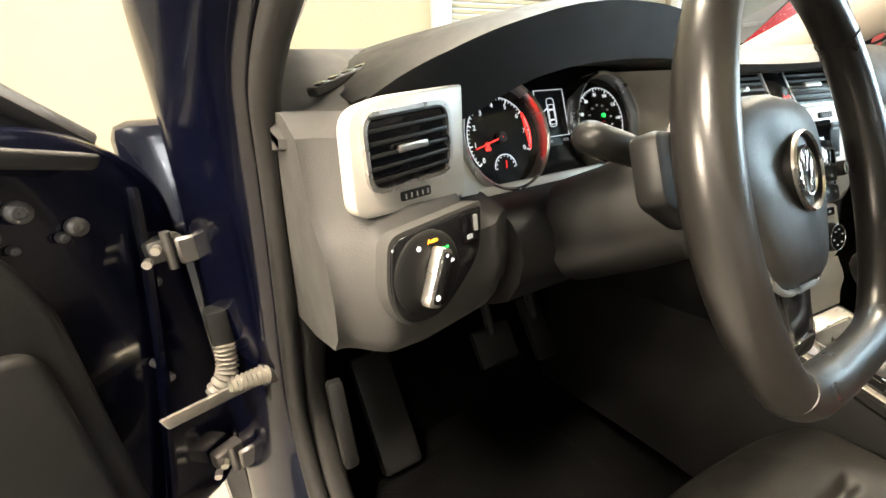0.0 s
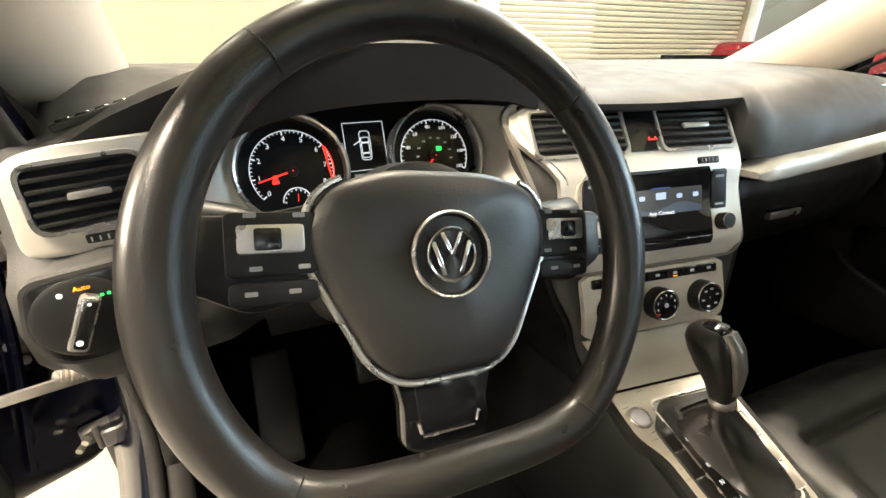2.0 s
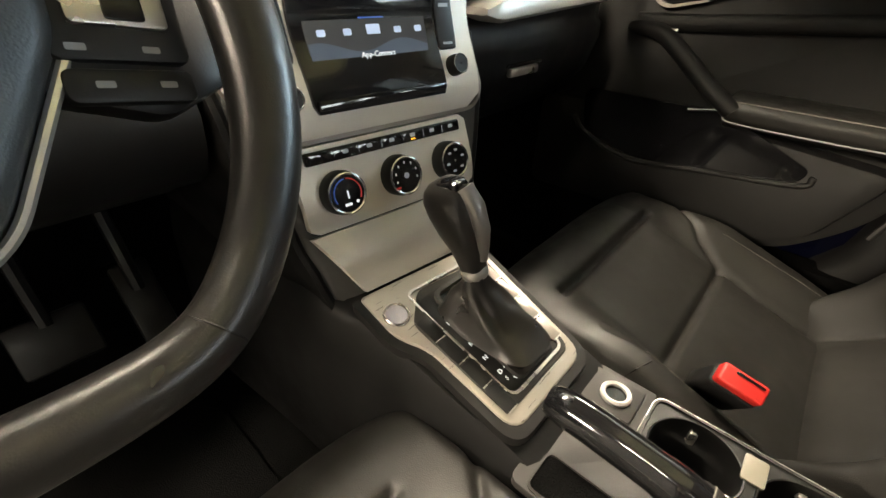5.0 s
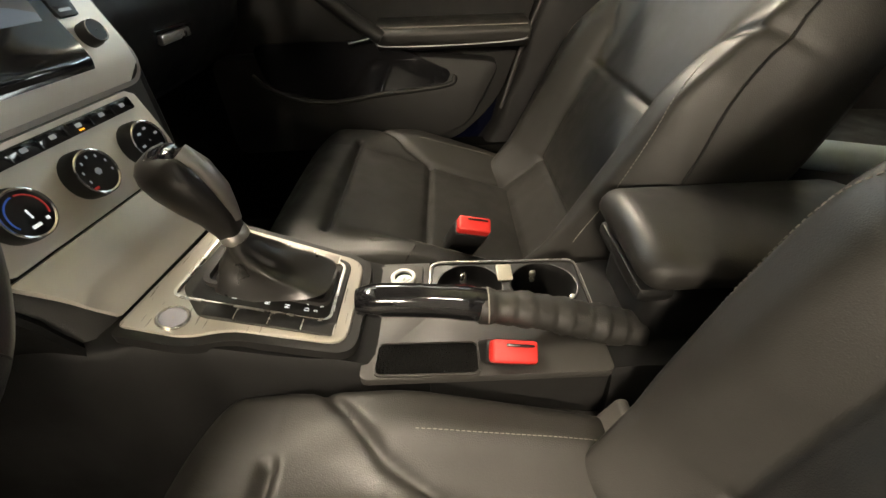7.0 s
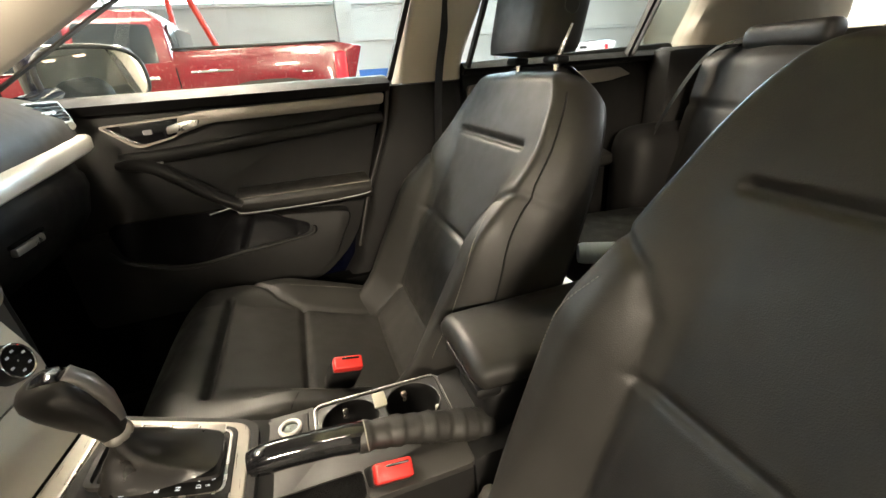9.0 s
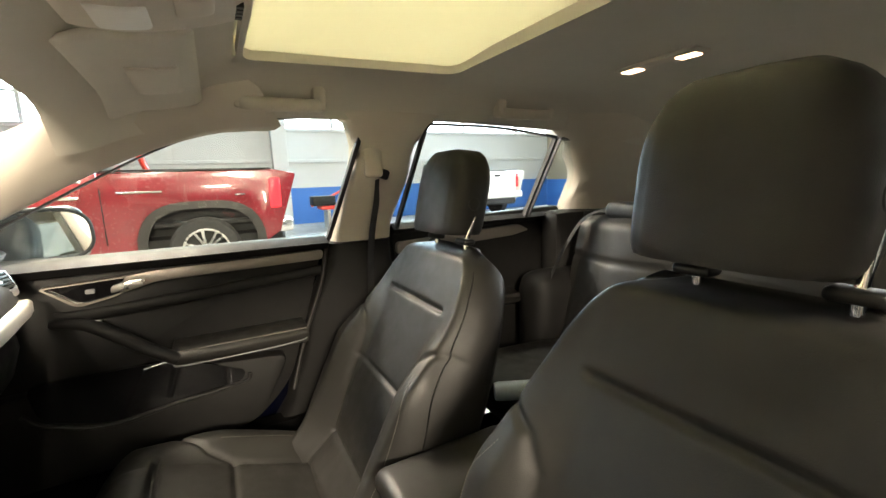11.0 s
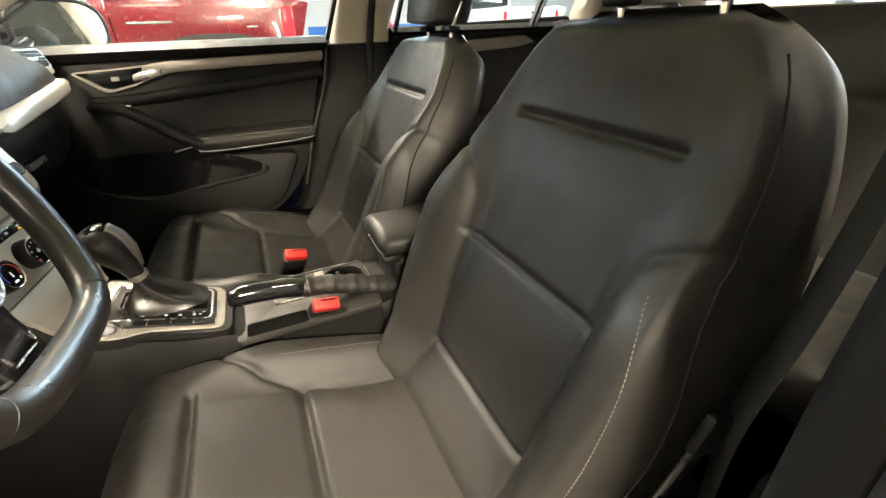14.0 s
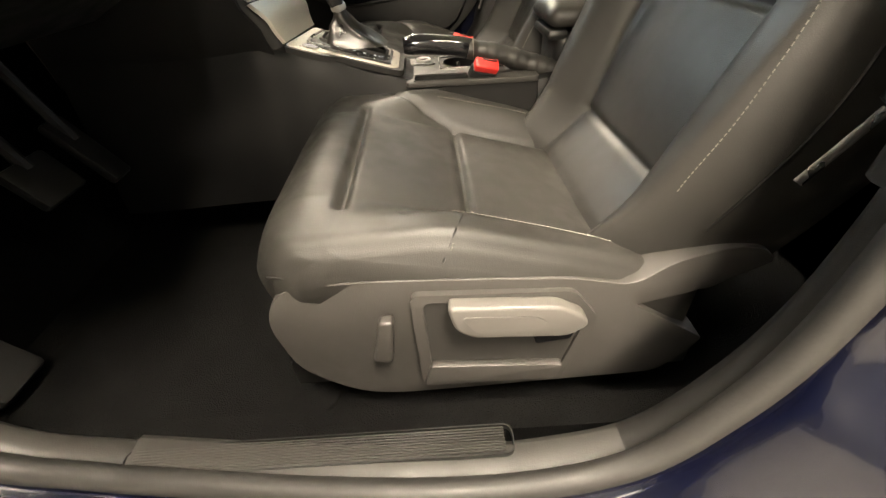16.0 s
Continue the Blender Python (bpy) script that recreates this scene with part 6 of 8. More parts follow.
def sun_visor(s):
    vis = thing("sun_visor", (s * 0.40, 0.13, 1.31), "pale grey sun visor folded against the roof", "sun visor", "sun visors")
    part("flap", soft(ends(-0.17, 0.17, 0.085, 0.009, 0.008, 4, 10), lambda x, d, h: under_roof(s * (0.36 + h), 0.135 + x, -0.018 + d), 28, 4), headliner, vis, smooth=70)
    part("mirror_flap", soft(ends(-0.075, 0.075, 0.040, 0.004, 0.003, 3, 6), lambda x, d, h: under_roof(s * (0.40 + h), 0.120 + x, -0.028 + d), 24, 8), cream, vis)
    part("hinge_rod", tube([under_roof(s * (0.36 + 0.17 - 0.03 * i), 0.215, -0.012) for i in range(5)], 0.006, 8), cream, vis)


sun_visor(1)
sun_visor(-1)
oc = thing("overhead_console", (0.0, 0.08, 1.34), "pale plastic roof console with lamps and switches", "roof console")
part("body", soft(ends(-0.155, 0.155, 0.105, 0.024, 0.020, 5, 6), lambda x, d, h: Vector((h, 0.085 + x, roof_z(0.085 + x) - 0.012 + d)), 32, 4), cream, oc, smooth=70)
for sx in (-0.085, 0.085):
    part("lamp_lens", soft(ends(-0.036, 0.036, 0.030, 0.004, 0.003, 3, 4), lambda x, d, h: Vector((sx + h, 0.125 + x, roof_z(0.125 + x) - 0.036 + d)), 24, 4), label_white, oc)
for k in range(4):
    part("button", rbox((0.088 + 0.014 * k, -0.008, roof_z(-0.008) - 0.030), (0.010, 0.010, 0.008), 0.001, 1), hard_black, oc)
part("dial", soft(ends(-0.028, 0.028, 0.022, 0.006, 0.004, 3, 4), lambda x, d, h: Vector((0.05 + h, 0.045 + x, roof_z(0.045 + x) - 0.038 + d)), 24, 3), cream, oc, "sunroof dial")
mir = thing("rear_view_mirror", (-0.02, 0.30, 1.22), "black interior rear view mirror on the windscreen", "rear view mirror")
part("housing", soft(ends(-0.115, 0.115, 0.034, 0.020, 0.02, 5, 6), lambda x, d, h: Vector((0.0 + h, 0.285 + d + 0.01, 1.215 + x)), 30, 3), hard_black, mir)
part("glass", rbox((0.0, 0.2745, 1.215), (0.20, 0.003, 0.052), 0.001, 1), mirror_mat, mir)
part("stem", tube([(0.0, 0.30, 1.23), (0.0, 0.33, 1.27), (0.0, 0.34, 1.30)], 0.012, 10), hard_black, mir)


def grab(y0, y1, x, z, label):
    g = thing("grab_handle", (x, (y0 + y1) / 2, z), label, "grab handle", "roof grab handles")
    s = 1 if x > 0 else -1
    part("bar", tube(bez([(x, y0, z + 0.012), (x - s * 0.010, y0 - 0.010, z + 0.012), (x - s * 0.030, y0 - 0.030, z + 0.006), (x - s * 0.032, (y0 + y1) / 2, z + 0.006), (x - s * 0.030, y1 + 0.030, z + 0.006), (x - s * 0.010, y1 + 0.010, z + 0.012), (x, y1, z + 0.012)], 6), 0.0135, 12, flat=(0.9, 1.2)), cream, g, smooth=70)
    for y in (y0 - 0.012, y1 + 0.012):
        part("mount", rbox((x - s * 0.010, y, z + 0.026), (0.04, 0.034, 0.060), 0.010, 2), cream, g)


grab(-0.015, -0.219, 0.560, 1.280, "pale plastic roof grab handle above the passenger door")
grab(-0.750, -0.968, 0.555, 1.285, "pale plastic roof grab handle above the rear door")
grab(-0.750, -0.968, -0.545, 1.270, "pale plastic roof grab handle on the driver's side")
ml = thing("reading_lamp", (0.14, -0.95, 1.35), "lit rear reading lamps in the roof lining", "reading lamp")
part("housing", rbox((0.14, -0.95, 1.366), (0.22, 0.06, 0.014), 0.006, 2), cream, ml)
lens_glow = mat("reading_lens", (1.0, 0.66, 0.42), 0.4, emit=1.8, var=0)
for sx in (0.027, 0.175):
    part("lens", rbox((sx + 0.038, -0.95, 1.3585), (0.050, 0.032, 0.006), 0.003, 1), lens_glow, ml)

lower([ob for ob in scene.objects if ob not in BEFORE_ROOF], 0.025)

# door aperture: lining, seal and painted frame in one closed run
APERTURE = [(0.44, 0.258), (0.2, 0.256), (0.03, 0.250), (-0.080, 0.282), (-0.140, 0.365), (-0.178, 0.470), (-0.205, 0.66), (-0.240, 0.88), (-0.29, 1.09), (-0.30, 1.19), (-0.25, 1.238), (-0.05, 1.236), (0.10, 1.20), (0.30, 1.09), (0.47, 0.985), (0.56, 0.90), (0.610, 0.79), (0.650, 0.60), (0.665, 0.42), (0.57, 0.285)]


def aperture_x(y, z):
    lean = lerp_tab(z, [(0.35, 0.0), (0.88, 0.02), (1.24, 0.155)])
    return lerp_tab(y, [(-0.4, -0.762), (0.1, -0.762), (0.62, -0.718)]) + lean


def aperture_run(section, m, side=1, high=None):
    """Sweep a section (outwards, across) along the opening."""
    P = bez([(y, z, 0) for y, z in APERTURE + APERTURE[:1]], 6)[:-1]
    rings = []
    n = len(P)
    for i in range(n):
        t = (P[(i + 1) % n] - P[i - 1]).normalized()
        o = Vector((-t.y, t.x, 0))
        c = Vector((0.1, 0.8, 0)) - P[i]
        if o.dot(c) > 0:
            o = -o
        x0 = aperture_x(P[i].x, P[i].y)
        k = smooth_step(0.40, 0.47, P[i].y) * smooth_step(0.25, 0.0, P[i].x) if high else 0.0
        sec = [(p[0] + (q[0] - p[0]) * k, p[1] + (q[1] - p[1]) * k) for p, q in zip(section, high or section)]
        rings.append([(side * (x0 + a), P[i].x + o.x * b, P[i].y + o.y * b) for b, a in sec])
    return loft(rings + [rings[0]], caps=False)


frm = thing("door_frame", (-0.77, 0.1, 0.35), "driver's door opening with rubber seal and dark blue painted edge", "door frame", kind="structure")
part("rubber_seal", aperture_run([(0.004, 0.012), (-0.008, 0.010), (-0.013, 0.0), (-0.010, -0.010), (0.004, -0.014), (0.012, -0.008), (0.012, 0.006)], rubber), rubber, frm, "black rubber door seal", smooth=70)
part("painted_edge", aperture_run([(0.010, -0.008), (0.010, -0.018), (0.016, -0.030), (0.040, -0.048), (0.085, -0.082), (0.130, -0.090), (0.130, -0.050), (0.060, -0.006)], navy, 1, [(0.010, -0.008), (0.012, -0.014), (0.020, -0.015), (0.040, -0.0165), (0.085, -0.022), (0.150, -0.040), (0.150, -0.030), (0.060, -0.004)]), navy, frm, "dark blue painted body edge", smooth=60)


SILL_SEC = [(0.002, 0.009), (-0.003, 0.014), (-0.004, 0.040), (0.000, 0.047), (0.015, 0.051), (0.03, 0.053), (0.06, 0.055), (0.10, 0.056), (0.10, 0.012), (0.01, 0.007)]
POST_SEC = [(0.002, 0.009), (-0.003, 0.014), (-0.003, 0.026), (0.006, 0.036), (0.035, 0.058), (0.070, 0.076), (0.11, 0.086), (0.20, 0.088), (0.20, 0.012), (0.01, 0.007)]


def aperture_part(i0, i1, section, other=None, b0=0.0, b1=1.0):
    """Sweep a section along a stretch of the opening; it turns into the other section between b0 and b1."""
    P = bez([(y, z, 0) for y, z in APERTURE + APERTURE[:1]], 6)
    rings = []
    for i in range(int(i0 * 6), int(i1 * 6) + 1):
        a, b = P[max(i - 1, 0)], P[min(i + 1, len(P) - 1)]
        t = (b - a).normalized()
        o = Vector((-t.y, t.x, 0))
        if o.dot(Vector((0.1, 0.8, 0)) - P[i]) > 0:
            o = -o
        x0 = aperture_x(P[i].x, P[i].y)
        k = smooth_step(b0, b1, i / 6) if other else 0.0
        sec = [(p[0] + (q[0] - p[0]) * k, p[1] + (q[1] - p[1]) * k) for p, q in zip(section, other or section)]
        rings.append([(x0 + a2, P[i].x + o.x * b2, P[i].y + o.y * b2) for b2, a2 in sec])
    return loft(rings)


part("outer_seal", aperture_part(0, 9, [(0.104, -0.080), (0.104, -0.096), (0.114, -0.100), (0.122, -0.094), (0.120, -0.082)]), rubber, frm, smooth=70)

# sill lining, b pillar linings, a pillar linings
sill = thing("sill_trim", (-0.72, 0.2, 0.38), "dark grey ribbed plastic door sill trim", "sill trim", kind="structure")
part("cover", aperture_part(0, 3, SILL_SEC, POST_SEC, 2.2, 4.2), grey_plastic, sill, smooth=60)
for k in range(9):
    part("rib", rbox((-0.7285 + 0.0030 * k, 0.235, 0.2605), (0.0017, 0.40, 0.0022), 0.0005, 1), grey_plastic, sill)
part("tread_edge", frame_prism(rrect(-0.7165, 0.235, 0.034, 0.420, 0.012), rrect(-0.7165, 0.235, 0.031, 0.417, 0.011), lambda u, v, d: Vector((u, v, 0.2595 + d)), -0.006, 0.0015), hard_black, sill)
bp = thing("b_pillar_trim", (-0.7, -0.35, 0.42), "dark grey lower and pale upper pillar lining on the driver's side", "pillar trim", kind="structure")
# same plastic as the sill; the black puts the pillar's shade into its colour
part("lower_lining", aperture_part(3, 5.67, SILL_SEC, POST_SEC, 2.2, 4.2), soft_black, bp, smooth=60)
part("middle_lining", aperture_part(5.5, 7, [(0.002, 0.009), (-0.002, 0.014), (0.0, 0.040), (0.006, 0.050), (0.05, 0.056), (0.14, 0.056), (0.14, 0.012), (0.01, 0.007)]), soft_black, bp, "black middle lining", smooth=60)
part("upper_lining", aperture_part(7, 10, [(0.002, 0.010), (-0.002, 0.020), (0.0, 0.034), (0.010, 0.042), (0.05, 0.046), (0.12, 0.046), (0.12, 0.02), (0.01, 0.008)]), cream, bp, "pale upper pillar lining", smooth=60)
kick = thing("kick_panel", (-0.68, 0.6, 0.35), "dark grey footwell side panel with bonnet lever", "kick panel", kind="structure")
part("panel", aperture_part(16, 20, [(0.002, 0.010), (-0.002, 0.022), (0.002, 0.040), (0.02, 0.050), (0.25, 0.055), (0.25, 0.02), (0.01, 0.008)]), grey_plastic, kick, smooth=60)
part("bonnet_lever", rbox((-0.672, 0.600, 0.475), (0.022, 0.020, 0.13), 0.006, 2, Matrix.Rotation(radians(-14), 4, 'X')), hard_black, kick, "black bonnet release lever")


def a_pillar(s):
    ap = thing("a_pillar_trim", (s * 0.62, 0.5, 0.95), "pale grey windscreen pillar lining", "pillar trim", "windscreen pillars", kind="structure")
    pts = [(0.685, 0.80, 0.93), (0.665, 0.66, 1.00), (0.638, 0.46, 1.11), (0.605, 0.26, 1.215), (0.572, 0.06, 1.285), (0.560, -0.10, 1.30)]
    rings = []
    for p in bez(pts, 5):
        rings.append([(s * (p.x + dx), p.y + dy, p.z + dz) for dx, dy, dz in ((0.062, 0.03, -0.028), (0.045, -0.004, -0.060), (0.012, -0.016, -0.052), (-0.030, 0.012, -0.006), (-0.048, 0.035, 0.026), (-0.040, 0.06, 0.045), (0.03, 0.06, 0.03))])
    part("lining", loft(rings), cream, ap, smooth=60)
    return ap


lower([a_pillar(1), a_pillar(-1)], 0.03)

# windscreen and cowl
ws = [[(x * (0.72 - 0.14 * t), 1.10 - 0.82 * t + 0.16 * (1 - x * x) * (1 - t), 0.955 + 0.345 * t) for x in [-1 + 2 * j / 12 for j in range(13)]] for t in [i / 8 for i in range(9)]]
wsr = [r + [(a, b + 0.003, c + 0.004) for a, b, c in reversed(r)] for r in ws]
wsc = single("windscreen", loft(wsr), window_glass, "clear laminated windscreen", "windscreen", kind="structure", smooth=60)
wsc.visible_shadow = False
lower([wsc], 0.03)
single("bonnet", loft([[(-0.72 + 1.44 * j / 12, y, z - 0.03 * abs(-1 + j / 6) ** 3) for j in range(13)] + [(0.72 - 1.44 * j / 12, y, z - 0.12) for j in range(13)] for y, z in ((1.15, 0.90), (1.35, 0.895), (1.7, 0.86), (2.0, 0.78))]), navy, "dark blue painted car bonnet", "bonnet", kind="structure")

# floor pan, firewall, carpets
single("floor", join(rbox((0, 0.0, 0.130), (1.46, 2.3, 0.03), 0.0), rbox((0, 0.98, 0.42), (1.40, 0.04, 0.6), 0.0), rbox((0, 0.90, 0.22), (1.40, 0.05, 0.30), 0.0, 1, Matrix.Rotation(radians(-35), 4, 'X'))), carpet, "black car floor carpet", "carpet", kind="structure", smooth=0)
bside = thing("body_side", (0, 0, 0.22), "black lined lower body sides of the car", "body side", kind="structure")
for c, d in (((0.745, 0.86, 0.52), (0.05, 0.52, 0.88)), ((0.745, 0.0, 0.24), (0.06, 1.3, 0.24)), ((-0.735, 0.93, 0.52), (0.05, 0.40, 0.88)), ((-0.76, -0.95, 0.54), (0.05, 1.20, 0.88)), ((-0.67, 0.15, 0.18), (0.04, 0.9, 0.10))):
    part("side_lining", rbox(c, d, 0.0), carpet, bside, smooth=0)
part("hinge_pillar", rbox((-0.795, 0.81, 0.53), (0.10, 0.06, 0.68), 0.02, 2), navy, bside, "dark blue painted hinge pillar")
part("rear_floor", rbox((0, -1.2, 0.13), (1.46, 1.2, 0.03), 0.0), carpet, bside, smooth=0)
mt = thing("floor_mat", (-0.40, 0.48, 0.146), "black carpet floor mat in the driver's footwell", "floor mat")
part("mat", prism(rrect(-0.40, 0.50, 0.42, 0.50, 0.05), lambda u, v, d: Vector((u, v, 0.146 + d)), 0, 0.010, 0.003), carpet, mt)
fr = thing("footrest", (-0.60, 0.76, 0.26), "black plastic driver's footrest", "footrest")
part("plate", rbox((-0.540, 0.800, 0.270), (0.085, 0.03, 0.24), 0.01, 2, Matrix.Rotation(radians(-38), 4, 'X')), hard_black, fr)
for k in range(5):
    part("rib", rbox((-0.540, 0.750 + 0.026 * k, 0.218 + 0.0335 * k), (0.066, 0.008, 0.008), 0.002, 1, Matrix.Rotation(radians(-38), 4, 'X')), hard_black, fr)
for px, nm, w in ((-0.335, "brake_pedal", 0.09), (-0.225, "accelerator_pedal", 0.05)):
    pd = thing(nm, (px, 0.70, 0.36), "black rubber-faced pedal in the dark footwell", "pedal")
    part("pad", rbox((px, 0.70, 0.41), (w, 0.018, 0.075 if w > 0.06 else 0.13), 0.006, 2, Matrix.Rotation(radians(-35), 4, 'X')), hard_black, pd)
    part("arm", tube([(px, 0.71, 0.43), (px, 0.76, 0.55), (px, 0.80, 0.66)], 0.010, 8), hard_black, pd)

# ---- passenger side doors ----
BEFORE_SIDES = set(scene.objects)


def side_panel(poly, x0, x1, bev=0.004, s=1):
    return prism(poly, lambda u, v, d: Vector((s * d, u, v)), x1, x0, bev)


dp = thing("door_2", (0.75, 0.2, 0.35), "closed passenger door with black padded panel and bronze-silver strip", "car door", "car doors", kind="structure")
main = rpoly([(0.66, 0.955), (-0.238, 0.955), (-0.150, 0.62), (-0.10, 0.45), (0.02, 0.33), (0.62, 0.31), (0.68, 0.50)], [0.01, 0.01, 0.05, 0.08, 0.06, 0.05, 0.05])
part("panel", side_panel(main, 0.752, 0.80, 0.008), door_black, dp)
part("outer_skin", side_panel(rpoly([(0.72, 0.945), (-0.30, 0.945), (-0.20, 0.45), (-0.05, 0.25), (0.70, 0.25)], 0.03), 0.80, 0.87, 0.02), navy, dp, "dark blue painted outer skin")
part("belt_cap", prism([(0.70, 0.938), (0.735, 0.955), (0.775, 0.960), (0.800, 0.950), (0.80, 0.92), (0.725, 0.915)], lambda u, v, d: Vector((u, d, v)), -0.24, 0.64, 0.003), soft_black, dp)
strip = rpoly([(0.285, 0.848), (0.205, 0.872), (-0.220, 0.880), (-0.226, 0.912), (0.215, 0.905), (0.27, 0.896)], [0.01, 0.02, 0.01, 0.012, 0.02, 0.01])
part("trim_strip", side_panel(strip, 0.722, 0.76, 0.004), silver_dark, dp, "bronze-silver trim strip")
rec = rpoly([(0.440, 0.886), (0.228, 0.898), (0.218, 0.886), (0.290, 0.842), (0.372, 0.822)], [0.012, 0.008, 0.008, 0.02, 0.02])
reci = [(0.333 + (u - 0.333) * 0.92, 0.866 + (v - 0.866) * 0.84) for u, v in rec]
part("handle_recess", side_panel(reci, 0.742, 0.76, 0.0), piano, dp)
part("recess_frame", frame_prism(rec, reci, lambda u, v, d: Vector((d, u, v)), 0.755, 0.728), silver_dark, dp, "bronze-silver frame")
part("release_lever", side_panel(rpoly([(0.302, 0.852), (0.235, 0.866), (0.225, 0.884), (0.262, 0.884), (0.300, 0.872)], 0.006), 0.720, 0.738, 0.003), satin, dp, "satin door release lever")
part("lock_button", side_panel(rrect(0.345, 0.862, 0.018, 0.012, 0.003), 0.734, 0.744, 0.001), grey_mark, dp)
part("upper_roll", tube(bez([(0.745, 0.42, 0.795), (0.735, 0.30, 0.800), (0.728, 0.0, 0.825), (0.735, -0.215, 0.842)], 8), 0.016, 12, flat=(0.5, 1.1)), soft_black, dp, smooth=70)
part("pull_bar", tube(bez([(0.742, 0.43, 0.782), (0.715, 0.36, 0.778), (0.690, 0.30, 0.742), (0.672, 0.235, 0.690), (0.664, 0.175, 0.648)], 6), [0.010, 0.013, 0.015, 0.016, 0.0165, 0.017, 0.0175] + [0.018] * 18, 14, flat=(1.0, 1.0)), soft_black, dp, "black grab bar", smooth=70)
part("pull_tip", tube([(0.716, 0.385, 0.785), (0.706, 0.325, 0.785)], 0.0032, 8), satin, dp)
part("chrome_accent", tube([(0.662, 0.250, 0.638), (0.658, 0.185, 0.652)], 0.0034, 8), chrome, dp, "short chrome accent")
part("armrest", prism(rpoly([(0.655, 0.632), (0.652, 0.660), (0.670, 0.674), (0.755, 0.680), (0.755, 0.60), (0.68, 0.615)], 0.010), lambda u, v, d: Vector((u, d, v)), -0.152, 0.190, 0.008), leather, dp, "padded armrest", smooth=60)
part("armrest_piping", tube(bez([(0.657, 0.188, 0.640), (0.652, 0.165, 0.630), (0.6525, 0.0, 0.629), (0.6525, -0.13, 0.636), (0.662, -0.150, 0.650)], 6), 0.0018, 6), grey_mark, dp)
part("armrest_seam", tube([(0.664, 0.18, 0.6695), (0.664, -0.145, 0.6695)], 0.0014, 6), thread, dp)
part("lower_panel", side_panel(rpoly([(0.60, 0.60), (0.30, 0.615), (-0.10, 0.575), (-0.02, 0.40), (0.10, 0.345), (0.60, 0.33)], 0.04), 0.705, 0.77, 0.012), door_black, dp)
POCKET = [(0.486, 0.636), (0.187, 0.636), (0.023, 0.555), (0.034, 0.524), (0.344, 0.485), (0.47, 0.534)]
# no opening here: a flat black sheet paints the shade inside the pocket
part("door_pocket", side_panel(rpoly(POCKET, [0.03, 0.05, 0.014, 0.02, 0.05, 0.03]), 0.698, 0.712, 0.0), piano, dp, "flat black sheet painting the shade of the door pocket opening")
part("pocket_lip", tube(bez([(0.699, 0.500, 0.560), (0.697, 0.46, 0.520), (0.695, 0.344, 0.482), (0.694, 0.20, 0.500), (0.694, 0.034, 0.521), (0.696, 0.014, 0.545)], 6), 0.006, 10), door_black, dp, smooth=70)
part("rear_edge_seal", tube(bez([(0.74, -0.245, 0.955), (0.735, -0.215, 0.80), (0.72, -0.150, 0.62), (0.70, -0.10, 0.45)], 6), 0.006, 8), rubber, dp)


def window(poly, name, s=1):
    """poly: (y, z); the pane leans in with height."""
    lean = lambda z: 0.735 - 0.36 * (z - 0.91)
    w = new(name)
    tagged(w, "clear side window glass in a black frame", "car window", "", "structure")
    WORLDS[w.name] = Matrix.Identity(4)
    pn = part("pane", prism(poly, lambda u, v, d: Vector((s * (lean(v) + d), u, v)), 0, 0.004), window_glass, w)
    pn.visible_shadow = False
    c = Vector((sum(p[0] for p in poly) / len(poly), sum(p[1] for p in poly) / len(poly)))
    inn = [tuple(c + (Vector(p) - c) * 0.965) for p in poly]
    part("frame_edge", frame_prism(poly, inn, lambda u, v, d: Vector((s * (lean(v) + d), u, v)), -0.014, 0.008), rubber, w, "black window frame")
    return w


window(rpoly([(0.66, 0.898), (0.342, 1.072), (0.217, 1.138), (0.089, 1.196), (-0.04, 1.236), (-0.231, 1.252), (-0.352, 1.246), (-0.250, 0.898)], [0.01, 0.1, 0.1, 0.1, 0.1, 0.1, 0.02, 0.01]), "window_1")
window(rpoly([(-0.460, 0.898), (-0.535, 1.242), (-0.80, 1.240), (-1.075, 1.212), (-1.005, 0.898)], [0.01, 0.02, 0.1, 0.01, 0.01]), "window_2")
window(rpoly([(-1.018, 0.898), (-1.090, 1.211), (-1.19, 1.190), (-1.262, 1.150), (-1.262, 0.912)], [0.01, 0.01, 0.04, 0.05, 0.02]), "window_3")

# driver's side rear
window(rpoly([(-0.460, 0.898), (-0.535, 1.242), (-0.80, 1.240), (-1.075, 1.212), (-1.005, 0.898)], [0.01, 0.02, 0.1, 0.01, 0.01]), "window_4", -1)


